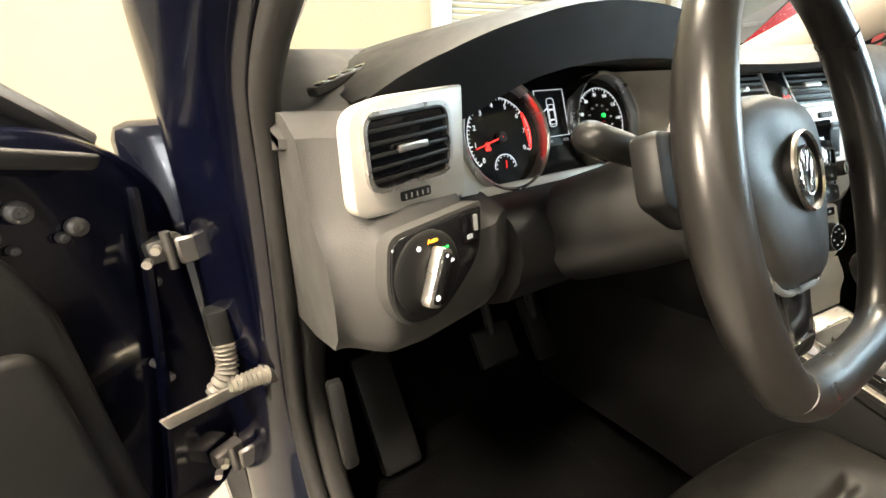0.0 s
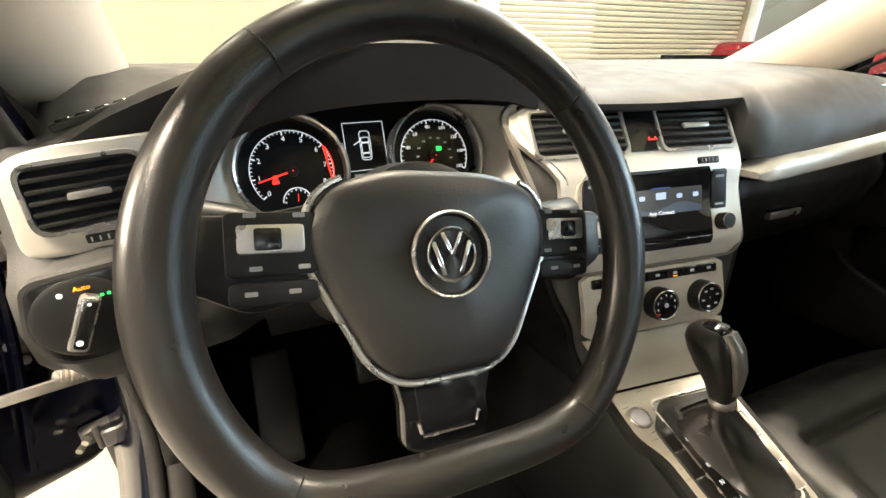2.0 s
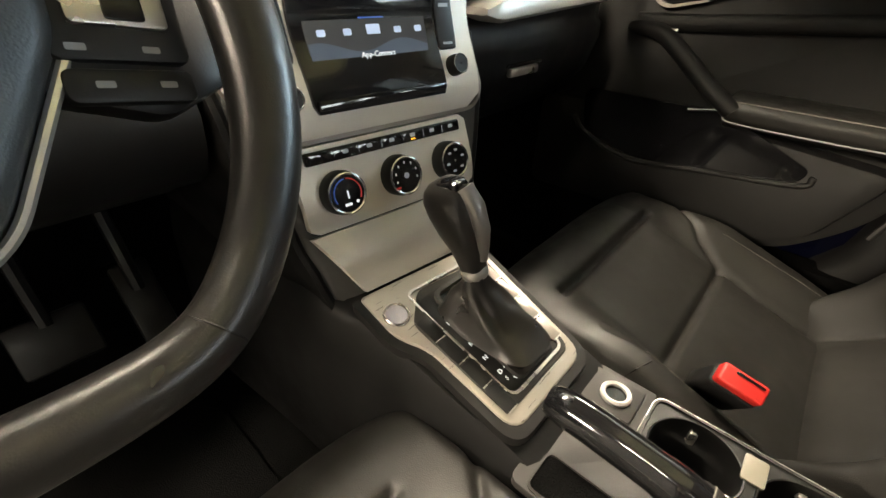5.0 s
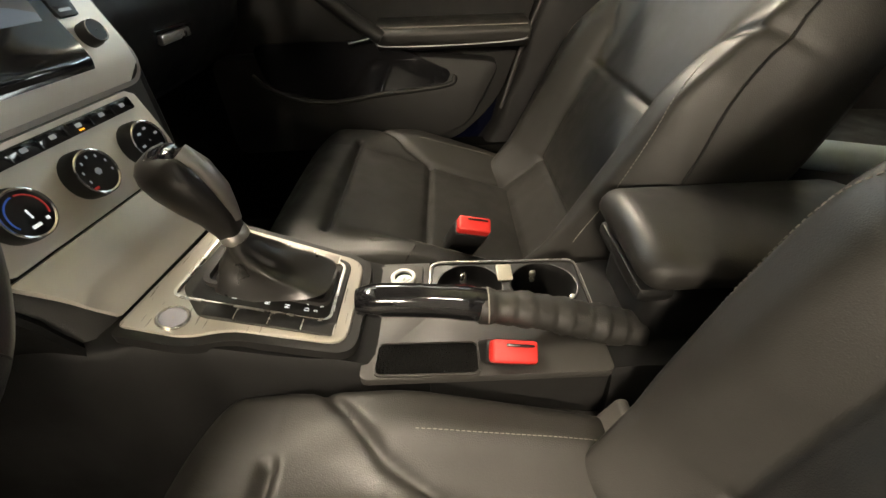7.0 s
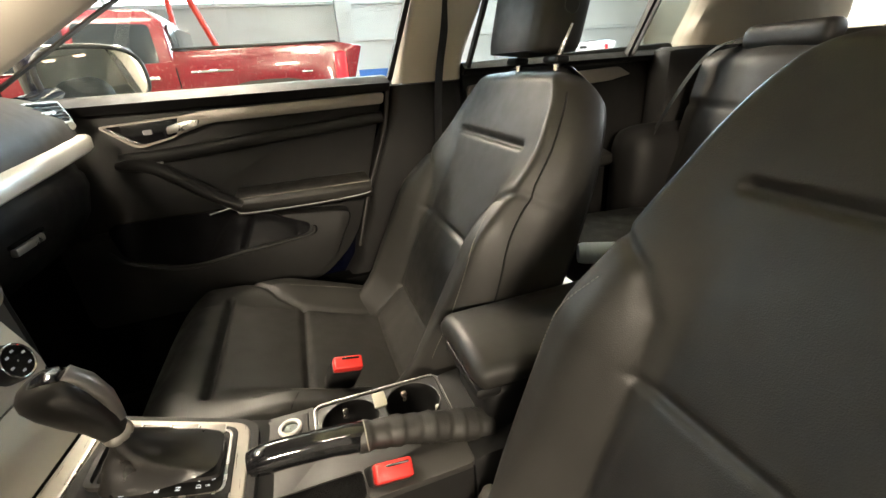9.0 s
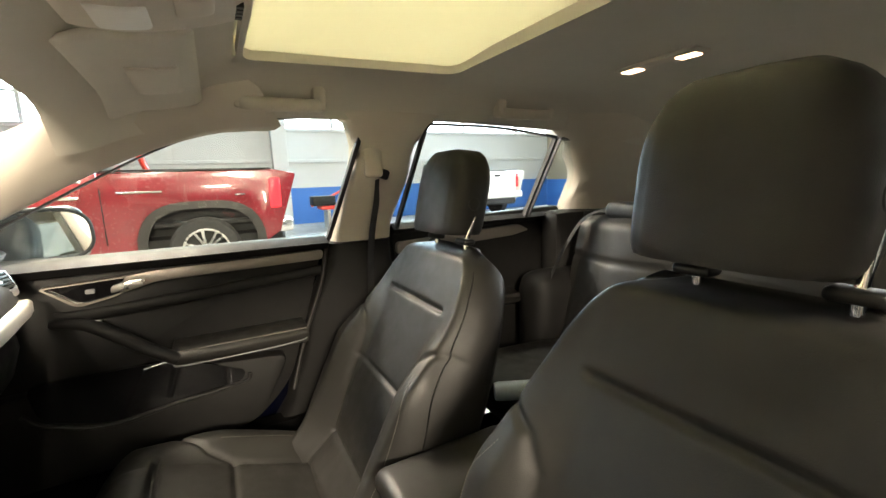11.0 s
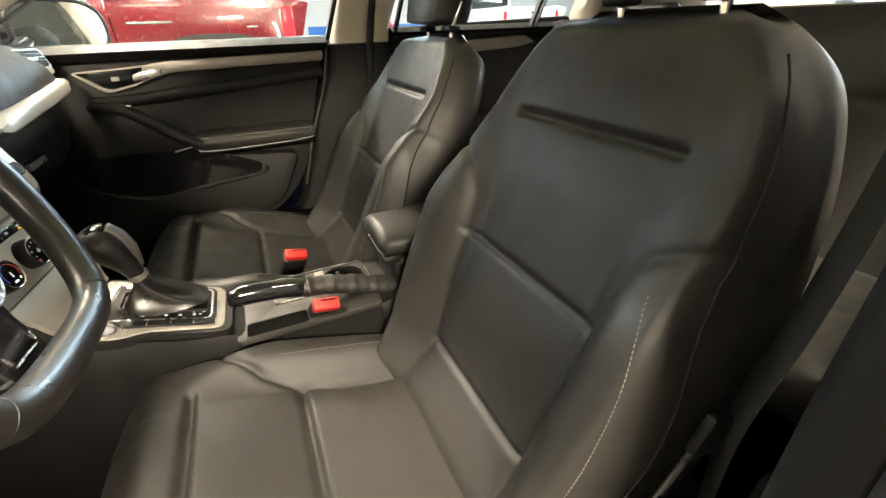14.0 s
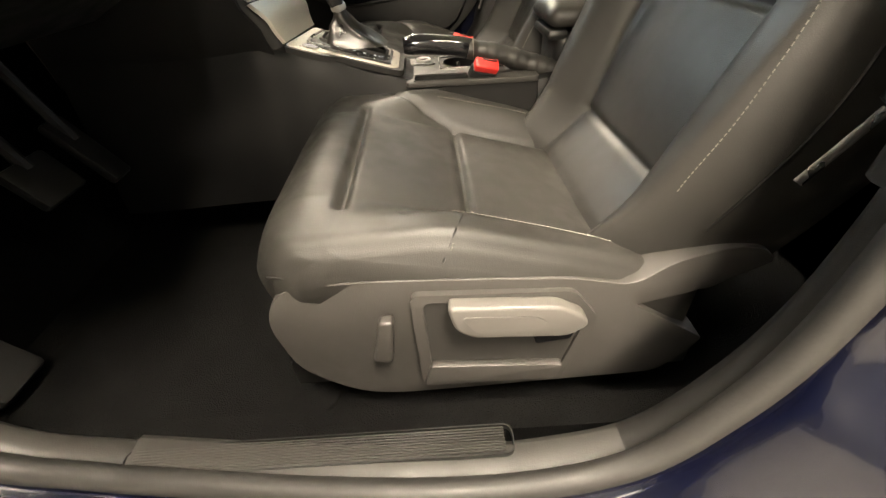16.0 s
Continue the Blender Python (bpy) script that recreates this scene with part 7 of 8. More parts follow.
def b_pillar():
    b = thing("b_pillar_trim", (0.73, -0.35, 0.4), "pale upper and black lower pillar lining with belt anchor", "pillar trim", kind="structure")
    def lean(z):
        return lerp_tab(z, [(0.60, 0.745), (0.93, 0.735), (1.15, 0.66), (1.30, 0.590)])
    rings = []
    for i in range(14):
        z = 0.925 + 0.375 * i / 13
        y0 = lerp_tab(z, [(0.925, -0.262), (1.20, -0.318), (1.26, -0.30), (1.30, -0.25)])
        y1 = lerp_tab(z, [(0.925, -0.455), (1.20, -0.512), (1.26, -0.54), (1.30, -0.60)])
        x = lean(z)
        rings.append([(x + 0.05, y0, z), (x + 0.012, y0 - 0.004, z), (x - 0.006, y0 - 0.022, z), (x - 0.010, (y0 + y1) / 2, z), (x - 0.006, y1 + 0.022, z), (x + 0.012, y1 + 0.004, z), (x + 0.05, y1, z)])
    part("upper_lining", loft(rings), cream, b, "pale upper lining", smooth=60)
    rings = []
    for i in range(10):
        z = 0.30 + 0.622 * i / 9
        y0 = lerp_tab(z, [(0.30, 0.0), (0.45, -0.09), (0.62, -0.145), (0.925, -0.245)])
        y1 = lerp_tab(z, [(0.30, -0.55), (0.62, -0.47), (0.925, -0.455)])
        x = lean(max(z, 0.6)) - 0.004
        rings.append([(x + 0.06, y0, z), (x, y0 - 0.01, z), (x - 0.008, y0 - 0.03, z), (x - 0.008, y1 + 0.03, z), (x, y1 + 0.01, z), (x + 0.06, y1, z)])
    part("lower_lining", loft(rings), soft_black, b, "black lower lining", smooth=60)
    sb2 = thing("seat_belt", (0.70, -0.38, 0.5), "black webbing seat belt hanging on the pillar", "seat belt", "seat belts")
    bl = [(0.655, -0.392, 1.115), (0.672, -0.388, 1.05), (0.705, -0.375, 0.93), (0.712, -0.365, 0.75), (0.705, -0.36, 0.45)]
    part("webbing", tube(bez(bl, 6), 0.023, 8, flat=(1.0, 0.07)), belt_mat, sb2, smooth=30)
    part("anchor_loop", rbox((0.650, -0.388, 1.135), (0.018, 0.075, 0.030), 0.008, 2, Matrix.Rotation(radians(18), 4, 'X')), hard_black, sb2)
    part("anchor_cover", soft(ends(-0.045, 0.045, 0.028, 0.012, 0.010, 4, 4), lambda x, d, h: Vector((0.640 - d * 0.8, -0.372 + x, 1.165 + h)), 24, 3), cream, sb2, "pale anchor cover")


b_pillar()

# rear doors
def rear_door(name, s, label):
    dr = thing(name, (s * 0.75, -0.8, 0.35), label, "car door", "car doors", kind="structure")
    part("panel", side_panel(rpoly([(-0.455, 0.965), (-1.21, 0.985), (-1.12, 0.70), (-1.0, 0.35), (-0.50, 0.33)], 0.03), 0.745, 0.80, 0.008, s), soft_black, dr)
    part("outer_skin", side_panel(rpoly([(-0.30, 0.945), (-1.75, 0.985), (-1.75, 0.25), (-0.30, 0.25)] if s > 0 else [(-0.36, 0.945), (-1.75, 0.985), (-1.75, 0.25), (-0.30, 0.25)], 0.03), 0.80, 0.87, 0.02, s), navy, dr, "dark blue painted outer skin")
    part("trim_strip", side_panel(rpoly([(-0.47, 0.905), (-0.98, 0.925), (-1.03, 0.90), (-0.95, 0.885), (-0.47, 0.865)], 0.012), 0.728, 0.76, 0.004, s), silver_dark, dr, "bronze-silver trim strip")
    part("belt_cap", prism([(s * 0.715, 0.950), (s * 0.74, 0.966), (s * 0.79, 0.966), (s * 0.79, 0.94), (s * 0.73, 0.935)], lambda u, v, d: Vector((u, d, v)), -1.20, -0.455, 0.003), soft_black, dr)
    part("armrest", prism(rpoly([(s * 0.68, 0.632), (s * 0.68, 0.664), (s * 0.755, 0.680), (s * 0.755, 0.60)], 0.010), lambda u, v, d: Vector((u, d, v)), -0.95, -0.52, 0.008), leather, dr)


rear_door("door_3", 1, "closed rear passenger door with black panel and silver strip")
rear_door("door_4", -1, "closed rear door on the driver's side with black panel")

# belt on the driver's side
dbelt = thing("seat_belt", (-0.66, -0.30, 0.5), "black driver's seat belt with steel tongue hanging by the pillar", "seat belt", "seat belts")
part("webbing", tube(bez([(-0.60, -0.46, 1.07), (-0.62, -0.42, 0.90), (-0.630, -0.36, 0.75), (-0.630, -0.315, 0.63), (-0.63, -0.33, 0.45), (-0.63, -0.36, 0.26)], 6), 0.023, 8, flat=(1.0, 0.07)), belt_mat, dbelt, smooth=30)
part("tongue", rbox((-0.624, -0.300, 0.622), (0.012, 0.050, 0.045), 0.005, 2, Matrix.Rotation(radians(25), 4, 'X')), hard_black, dbelt)
part("tongue_plate", tube([(-0.620, -0.284, 0.602), (-0.620, -0.240, 0.536)], 0.006, 8, flat=(0.5, 1.0)), satin, dbelt, "bright steel tongue")

# c pillar and tail
cp = thing("c_pillar_trim", (0.62, -1.35, 0.95), "pale rear pillar lining", "pillar trim", kind="structure")
for s in (1, -1):
    rings = []
    for i in range(9):
        z = 0.955 + 0.36 * i / 8
        x = s * lerp_tab(z, [(0.95, 0.70), (1.15, 0.64), (1.32, 0.54)])
        y0 = lerp_tab(z, [(0.95, -1.20), (1.10, -1.215), (1.22, -1.15), (1.26, -1.05), (1.32, -1.0)])
        y1 = lerp_tab(z, [(0.95, -1.78), (1.32, -1.58)])
        rings.append([(x + s * 0.06, y0, z), (x, y0 - 0.01, z), (x - s * 0.02, y0 - 0.06, z), (x - s * 0.05, (y0 + y1) / 2, z), (x - s * 0.10, y1 + 0.03, z), (x - s * 0.09, y1, z), (x + s * 0.06, y1, z)])
    part("lining", loft(rings), cream, cp, smooth=60)
tg = thing("tailgate", (0, -1.75, 0.6), "black lined tailgate with rear window", "tailgate", kind="structure")
part("lower_panel", rbox((0, -1.79, 0.62), (1.36, 0.06, 0.70), 0.02, 2), soft_black, tg)
part("window_ledge", prism(rpoly([(-1.80, 0.965), (-1.80, 0.985), (-1.70, 0.990), (-1.69, 0.97)], 0.006), lambda u, v, d: Vector((d, u, v)), -0.60, 0.60, 0.002), cream, tg, "pale window ledge")
for sx in (-0.26, -0.05, 0.25):
    part("clip", rbox((sx, -1.694, 0.972), (0.07, 0.012, 0.022), 0.003, 1), hard_black, tg)
rw = [[(-0.56 + 1.12 * j / 8, -1.79 + 0.17 * t, 0.985 + 0.27 * t) for j in range(9)] + [(0.56 - 1.12 * j / 8, -1.794 + 0.17 * t, 0.985 + 0.27 * t) for j in range(9)] for t in (0, 0.5, 1)]
rwo = part("rear_window", loft(rw), window_glass, tg, "clear rear window")
rwo.visible_shadow = False
part("header", rbox((0, -1.66, 1.27), (1.12, 0.20, 0.06), 0.02, 2), headliner, tg)
sidel = thing("luggage_side", (0, -1.5, 0.3), "black luggage compartment side lining", "side lining", kind="structure")
for s in (1, -1):
    part("lining", rbox((s * 0.70, -1.45, 0.62), (0.10, 0.70, 0.70), 0.03, 2), soft_black, sidel)
    part("wheel_arch", rbox((s * 0.66, -1.10, 0.50), (0.16, 0.30, 0.50), 0.08, 3), soft_black, sidel)
single("parcel_shelf", rbox((0, -1.44, 0.955), (1.24, 0.46, 0.02), 0.006, 2), carpet, "black felt luggage cover behind the rear seat", "luggage cover")

# rear bench
bench = thing("rear_bench", (0, -0.95, 0.3), "black leather rear bench seat with folded belts", "rear seat")
part("cushion", soft(ends(-0.62, 0.62, 0.24, 0.085, 0.06, 6, 20), lambda x, d, h: Vector((h, -0.86 + x, 0.43 + d + 0.05 * x)), 48, 3.5), leather, bench, smooth=70)


def bench_back(x, h):
    return -0.005 * math.exp(-((abs(x) - 0.18) / 0.008) ** 2) - 0.008 * math.exp(-((h - 0.40) / 0.008) ** 2)


for x0, x1 in ((-0.60, 0.165), (0.175, 0.60)):
    cx, hw = (x0 + x1) / 2, (x1 - x0) / 2
    rings = []
    for i in range(50):
        h = 0.58 * i / 49
        e = smooth_step(0.50, 0.58, h)
        w = hw - 0.05 * e ** 2
        ring = [Vector((cx - w + 2 * w * j / 30, -1.02 - 0.26 * h + 0.02 * math.cos(math.pi * (j / 15 - 1)) - 0.05 * e ** 2 + bench_back((-w + 2 * w * j / 30), h), 0.42 + 0.965 * h)) for j in range(31)]
        bk = [Vector((cx + w - 2 * w * j / 10, -1.14 - 0.26 * h + 0.03 * e, 0.42 + 0.965 * h)) for j in range(11)]
        rings.append(ring + bk)
    part("backrest", loft(rings), leather, bench, smooth=60)
for hx in (0.38,):
    part("headrest", soft(ends(-0.11, 0.11, 0.030, 0.035, 0.022, 5, 6), lambda x, d, h: Vector((hx + h, -1.205 + d - 0.1 * x, 0.978 + x)), 32, 3.2), leather, bench, smooth=70)
part("belt", tube(bez([(0.50, -1.22, 0.985), (0.56, -1.13, 0.93), (0.62, -1.03, 0.70), (0.63, -0.98, 0.50)], 6), 0.023, 8, flat=(1, 0.07)), belt_mat, bench, smooth=30)

# pale rounded bar behind the armrest, its kind not known
pale_bar_ob = thing("paper_roll", (0.23, -0.68, 0.52), "pale bluish white rounded bar on the rear bench", "paper roll")
part("sheet", tube([(0.300, -0.555, 0.541), (0.295, -0.565, 0.541), (0.180, -0.80, 0.544)], [0.022, 0.025, 0.025], 28), mat("pale_blue_white", (0.62, 0.72, 0.78), 0.45, var=0.04), pale_bar_ob, smooth=50)

# door mirror
dm = thing("door_mirror", (0.92, 0.52, 0.95), "dark blue door mirror with reflective glass", "door mirror")
mg_to3, mg_m = plane_frame((0.925, 0.470, 0.958), (0.66, -0.75, 0), (0.06, 0.05, 1))
rows = ends(-0.135, 0.135, 0.082, 0.050, 0.045, 7, 6)
part("shell", soft(rows, lambda x, d, h: mg_to3(h, x, -0.045 + d), 36, 2.6), navy, dm, smooth=80)
oval = [(math.copysign(abs(math.cos(a)) ** 0.7, math.cos(a)), math.copysign(abs(math.sin(a)) ** 0.7, math.sin(a))) for a in [2 * math.pi * i / 44 for i in range(44)]]
part("glass", prism([(0.116 * x, 0.066 * y) for x, y in oval], mg_to3, 0.002, 0.008), mirror_mat, dm, "mirror glass")
part("glass_rim", tube([mg_to3(0.121 * x, 0.071 * y, 0.004) for x, y in oval], 0.007, 8, closed=True), hard_black, dm, smooth=70)
part("foot", tube([(0.76, 0.57, 0.905), (0.81, 0.565, 0.91), (0.88, 0.55, 0.93)], 0.030, 12, flat=(1, 0.7)), navy, dm)

dp.location.z += 0.025
dp.scale.z = 0.887
lower([ob for ob in scene.objects if ob not in BEFORE_SIDES and ob not in (dp, dm) and not ob.name.startswith('window')], 0.035)

# ---- driver's door, open ----
DH = Vector((-0.815, 0.762, 0.0))
DE, DN = Vector((-0.866, -0.5, 0)), Vector((0.5, -0.866, 0))


def d3(u, v, d):
    """u along the door from its hinge, v up, d towards the cabin."""
    return DH + DE * u + DN * d + Vector((0, 0, v))


dd = thing("door_1", DH + Vector((0, 0, 0.3)), "open driver's door, dark blue with grey inner panel", "car door", "car doors", kind="structure")
part("shell", prism(rpoly([(0.0, 0.30), (1.0, 0.33), (1.12, 0.62), (1.08, 0.95), (0.06, 0.875), (-0.02, 0.80), (-0.02, 0.40)], [0.05, 0.08, 0.1, 0.02, 0.05, 0.05, 0.05]), d3, -0.13, -0.006, 0.012), navy, dd, smooth=40)
part("inner_trim", prism(rpoly([(0.125, 0.325), (1.0, 0.35), (1.08, 0.62), (1.05, 0.90), (0.25, 0.872), (0.17, 0.80), (0.135, 0.72)], [0.04, 0.08, 0.1, 0.02, 0.06, 0.05, 0.05]), d3, -0.01, 0.035, 0.012, 3), grey_plastic, dd, "dark grey inner panel", smooth=50)
part("trim_step", prism(rpoly([(0.150, 0.335), (1.0, 0.36), (1.05, 0.62), (1.03, 0.69), (0.165, 0.685)], 0.03), d3, 0.03, 0.055, 0.008, 3), grey_plastic, dd, smooth=50)
part("top_cap", prism(rpoly([(0.05, 0.845), (0.16, 0.872), (1.05, 0.945), (1.05, 0.925), (0.16, 0.852), (0.06, 0.83)], 0.008), d3, -0.06, 0.03, 0.006), grey_plastic, dd, "dark grey top edge of the door", smooth=50)
bolt_steel = mat("dark_zinc_bolt", (0.20, 0.19, 0.18), 0.4, metal=0.8)
for bu, bv, br in ((0.125, 0.800, 0.0115), (0.085, 0.772, 0.0105), (0.100, 0.765, 0.006), (0.150, 0.782, 0.007), (0.14, 0.765, 0.005), (0.030, 0.680, 0.007), (0.06, 0.575, 0.006), (0.05, 0.545, 0.006)):
    part("bolt", revolve([(br, -0.004), (br, 0.003), (br * 0.75, 0.006), (br * 0.5, 0.0065), (br * 0.45, 0.004), (0.0005, 0.004)], lambda u, v, d: d3(bu + u, bv + v, d), 16), bolt_steel, dd, "round steel bolt")
part("hem_channel", tube(bez([d3(0.02, 0.80, 0.0), d3(0.035, 0.70, 0.004), d3(0.06, 0.55, 0.004), d3(0.10, 0.36, 0.004)], 8), 0.008, 8), navy, dd)
for hv in (0.722, 0.372):
    hg = part("hinge", rbox(Vector((-0.822, 0.747, hv)), (0.045, 0.026, 0.030), 0.006, 2, Matrix.Rotation(radians(25), 4, 'Z')), bolt_steel, dd, "dark zinc-coated door hinge")
    part("hinge_pin", tube([Vector((-0.815, 0.732, hv - 0.024)), Vector((-0.815, 0.732, hv + 0.024))], 0.006, 10), bolt_steel, hg)
    part("hinge_leaf", rbox(Vector((-0.790, 0.725, hv)), (0.034, 0.010, 0.034), 0.003, 1, Matrix.Rotation(radians(10), 4, 'Z')), bolt_steel, hg)
    for q in (-0.012, 0.012):
        part("hinge_bolt", tube([Vector((-0.832 + q * 0.5, 0.725, hv + q * 0.6)), Vector((-0.834 + q * 0.5, 0.714, hv + q * 0.6))], 0.0055, 8), steel, hg)
part("check_strap", prism(rpoly([(0, -0.009), (0.125, -0.012), (0.130, 0.004), (0, 0.009)], 0.003), lambda u, v, d: Vector((-0.744, 0.680, 0.537)) + Vector((-0.128, -0.04, 0.011)).normalized() * u + Vector((0, 0, v)) + Vector((0.45, -0.8, 0)) * d, -0.003, 0.003, 0.001), steel, dd, "bare steel check strap")
sp0, sp1 = Vector((-0.744, 0.676, 0.541)), Vector((-0.790, 0.661, 0.552))
part("strap_sleeve", tube([sp0.lerp(sp1, i / 32) for i in range(33)], [0.0115 - 0.003 * i / 32 + 0.0022 * math.sin(i * 1.57) for i in range(33)], 14), steel, dd, "ribbed bright sleeve on the check strap", smooth=50)
part("strap_bracket", rbox(Vector((-0.742, 0.682, 0.537)), (0.024, 0.018, 0.030), 0.004, 2), bolt_steel, dd)
bel = [Vector((-0.785, 0.712, 0.585)), Vector((-0.787, 0.707, 0.565)), Vector((-0.792, 0.702, 0.545)), Vector((-0.812, 0.702, 0.520))]
bl2 = bez(bel, 14)
part("cable_bellows", tube(bl2, [0.012 + 0.0028 * math.sin(i * 1.5) for i in range(len(bl2))], 14), mat("bellows_rubber", (0.16, 0.15, 0.13), 0.5), dd, "ribbed rubber cable sleeve", smooth=60)
part("cable_plug", rbox(Vector((-0.785, 0.719, 0.610)), (0.028, 0.030, 0.055), 0.006, 2), hard_black, dd)
part("window_frame", tube([d3(0.03, 0.85, -0.05), d3(0.20, 1.00, -0.05), d3(0.45, 1.18, -0.06), d3(0.62, 1.24, -0.06)], 0.018, 10, flat=(1, 0.8)), rubber, dd, "black upper window frame")
part("mirror_triangle", prism([(0.04, 0.86), (0.24, 0.875), (0.22, 0.99), (0.19, 0.99)], d3, -0.055, -0.045), hard_black, dd)

# body side behind the driver's door with its label
bsl = thing("tyre_label", (-0.7785, -0.256, 0.526), "white and yellow information label with unreadable print", "label")
lb_to3, lb_m = plane_frame((-0.7785, -0.256, 0.526), (0.003, -0.455, 0.89), (0.126, 0.89, 0.455))
part("hole_disc", prism(circle(-0.048, 0.024, 0.006, 16), lb_to3, 0.0008, 0.0012), mat("disc_grey", (0.35, 0.34, 0.33), 0.5), bsl)
part("sheet", prism(rrect(0, 0, 0.115, 0.075, 0.004), lb_to3, -0.002, 0.0008), label_white, bsl)
part("yellow_band", prism(rrect(0.008, 0.028, 0.085, 0.008, 0.002), lb_to3, 0.0008, 0.0012), label_yellow, bsl)
for k in range(5):
    part("text_bar", prism(rrect(0, 0.010 - 0.009 * k, 0.095, 0.0025, 0.0005), lb_to3, 0.0008, 0.0011), bar_dark, bsl)

# ---- vehicles and things in the garage ----
CAR_OBJECTS = set(scene.objects)


def pickup(name, origin, rz, paint, label, chrome_bits):
    """A crew-cab pickup; local x to its side, y to its nose, z up; built with its rear wheel at y = 0."""
    tr = thing(name, origin, label, "pickup truck")
    M = Matrix.Translation(origin) @ Matrix.Rotation(rz, 4, 'Z')

    def put(bm):
        bmesh.ops.transform(bm, matrix=M, verts=bm.verts)
        return bm

    def arch(cy, r, n=14):
        return [(cy + r * math.cos(a), 0.40 + r * math.sin(a) * 0.98) for a in [math.pi * (i / n) for i in range(n + 1)]]
    def square_arch(r, n=18):
        out = []
        for i in range(n + 1):
            a = math.pi * i / n
            c, q = math.cos(a), math.sin(a)
            out.append((r * math.copysign(abs(c) ** 0.62, c) * (1.0 + 0.10 * (1 - q)), 0.40 + r * 0.97 * q ** 0.62))
        return out
    W = 1.00
    def side(u, v, d):
        tuck = 0.05 * max(0.0, (v - 1.0)) + 0.04 * max(0.0, 0.75 - v)
        return Vector((d - math.copysign(tuck, d), u, v))
    lower = [(-0.91, 0.58)] + [(y, z) for y, z in reversed(square_arch(0.57))] + [(y, z) for y, z in reversed(arch(3.64, 0.53))] + [(4.55, 0.50), (4.62, 0.85), (4.55, 1.12), (3.0, 1.22), (1.02, 1.30), (1.00, 1.40), (-0.87, 1.42), (-1.17, 1.36)]
    for s in (1, -1):
        part("body_side", put(prism(lower, side, s * (W - 0.10), s * W, 0.02, 2)), paint, tr)
    part("nose", put(rbox((0, 4.35, 0.90), (1.92, 0.5, 0.62), 0.10, 3)), paint, tr)
    part("hood", put(rbox((0, 3.75, 1.16), (1.84, 1.5, 0.14), 0.06, 3)), paint, tr)
    part("tailgate", put(rbox((0, -0.88, 1.02), (1.66, 0.09, 0.74), 0.025, 2)), paint, tr)
    part("bed_floor", put(rbox((0, 0.08, 0.75), (1.80, 1.85, 0.06), 0.01, 1)), hard_black, tr)
    part("bed_rail", put(rbox((-0.945, 0.08, 1.425), (0.10, 1.86, 0.025), 0.010, 2)), hard_black, tr, "black bed rail cap")
    part("bed_rail", put(rbox((0.945, 0.08, 1.425), (0.10, 1.86, 0.025), 0.010, 2)), hard_black, tr, "black bed rail cap")
    cab = [(1.02, 1.24), (1.06, 1.72), (1.20, 1.86), (2.30, 1.88), (2.62, 1.80), (3.12, 1.22)]
    def cabf(u, v, d):
        return Vector((d * (1 - 0.30 * max(0.0, v - 1.22)), u, v))
    part("cab", put(prism(cab, cabf, -0.93, 0.93, 0.03, 3)), paint, tr)
    for s in (1, -1):
        part("side_window", put(prism(rpoly([(1.16, 1.28), (1.20, 1.70), (1.95, 1.74), (1.95, 1.27)], 0.05), cabf, s * 0.925, s * 0.945)), dark_glass, tr, "dark tinted side window")
        part("side_window", put(prism(rpoly([(2.03, 1.27), (2.03, 1.74), (2.40, 1.73), (2.85, 1.27)], 0.05), cabf, s * 0.925, s * 0.945)), dark_glass, tr, "dark tinted side window")
        part("window_trim", put(rbox((s * 0.955, 1.98, 1.262), (0.02, 1.72, 0.022), 0.006, 1)), chrome, tr, "chrome window trim")
        for dy in (1.00, 2.00, 3.00):
            part("door_gap", put(rbox((s * 0.9965, dy, 0.90), (0.012, 0.012, 0.66), 0.002, 1)), piano, tr)
        for dy in (1.28, 2.28):
            part("door_handle", put(rbox((s * 1.015, dy, 1.13), (0.035, 0.20, 0.038), 0.014, 2)), chrome if chrome_bits else paint, tr, "chrome door handle")
        for k, (y0, y1, z) in enumerate(((0.30, 0.95, 1.17), (-0.70, -0.2, 1.10))):
            part("badge", put(rbox((s * 1.004, (y0 + y1) / 2, z), (0.012, (y1 - y0) * (0.7 if k == 0 else 0.25), 0.022), 0.004, 1)), chrome, tr)
        part("arch_trim", put(frame_prism(square_arch(0.66), square_arch(0.565), side, s * 0.99, s * 1.03)), grey_plastic, tr, "dark grey wheel arch trim")
        part("tail_lamp", put(rbox((s * 0.915, -0.88, 1.10), (0.17, 0.16, 0.42), 0.04, 3)), tail_red, tr, "red tail lamp")
        for wy in (0.0, 3.64):
            c = Vector((s * 0.86, wy, 0.415))
            def w3(u, v, d, c=c, s=s):
                return c + Vector((s * d, u, v))
            wh = part("wheel", put(revolve([(0.27, -0.13), (0.38, -0.13), (0.412, -0.10), (0.415, 0.0), (0.412, 0.09), (0.38, 0.125), (0.275, 0.12), (0.262, 0.10), (0.262, -0.13)], w3, 40)), tyre_mat, tr, "black tyre")
            part("rim", put(revolve([(0.272, 0.118), (0.255, 0.122), (0.245, 0.09), (0.245, 0.02), (0.001, 0.02)], w3, 40)), hard_black, wh)
            part("rim_ring", put(revolve([(0.274, 0.105), (0.272, 0.126), (0.252, 0.126), (0.245, 0.10)], w3, 40)), alloy, wh, "bright alloy rim")
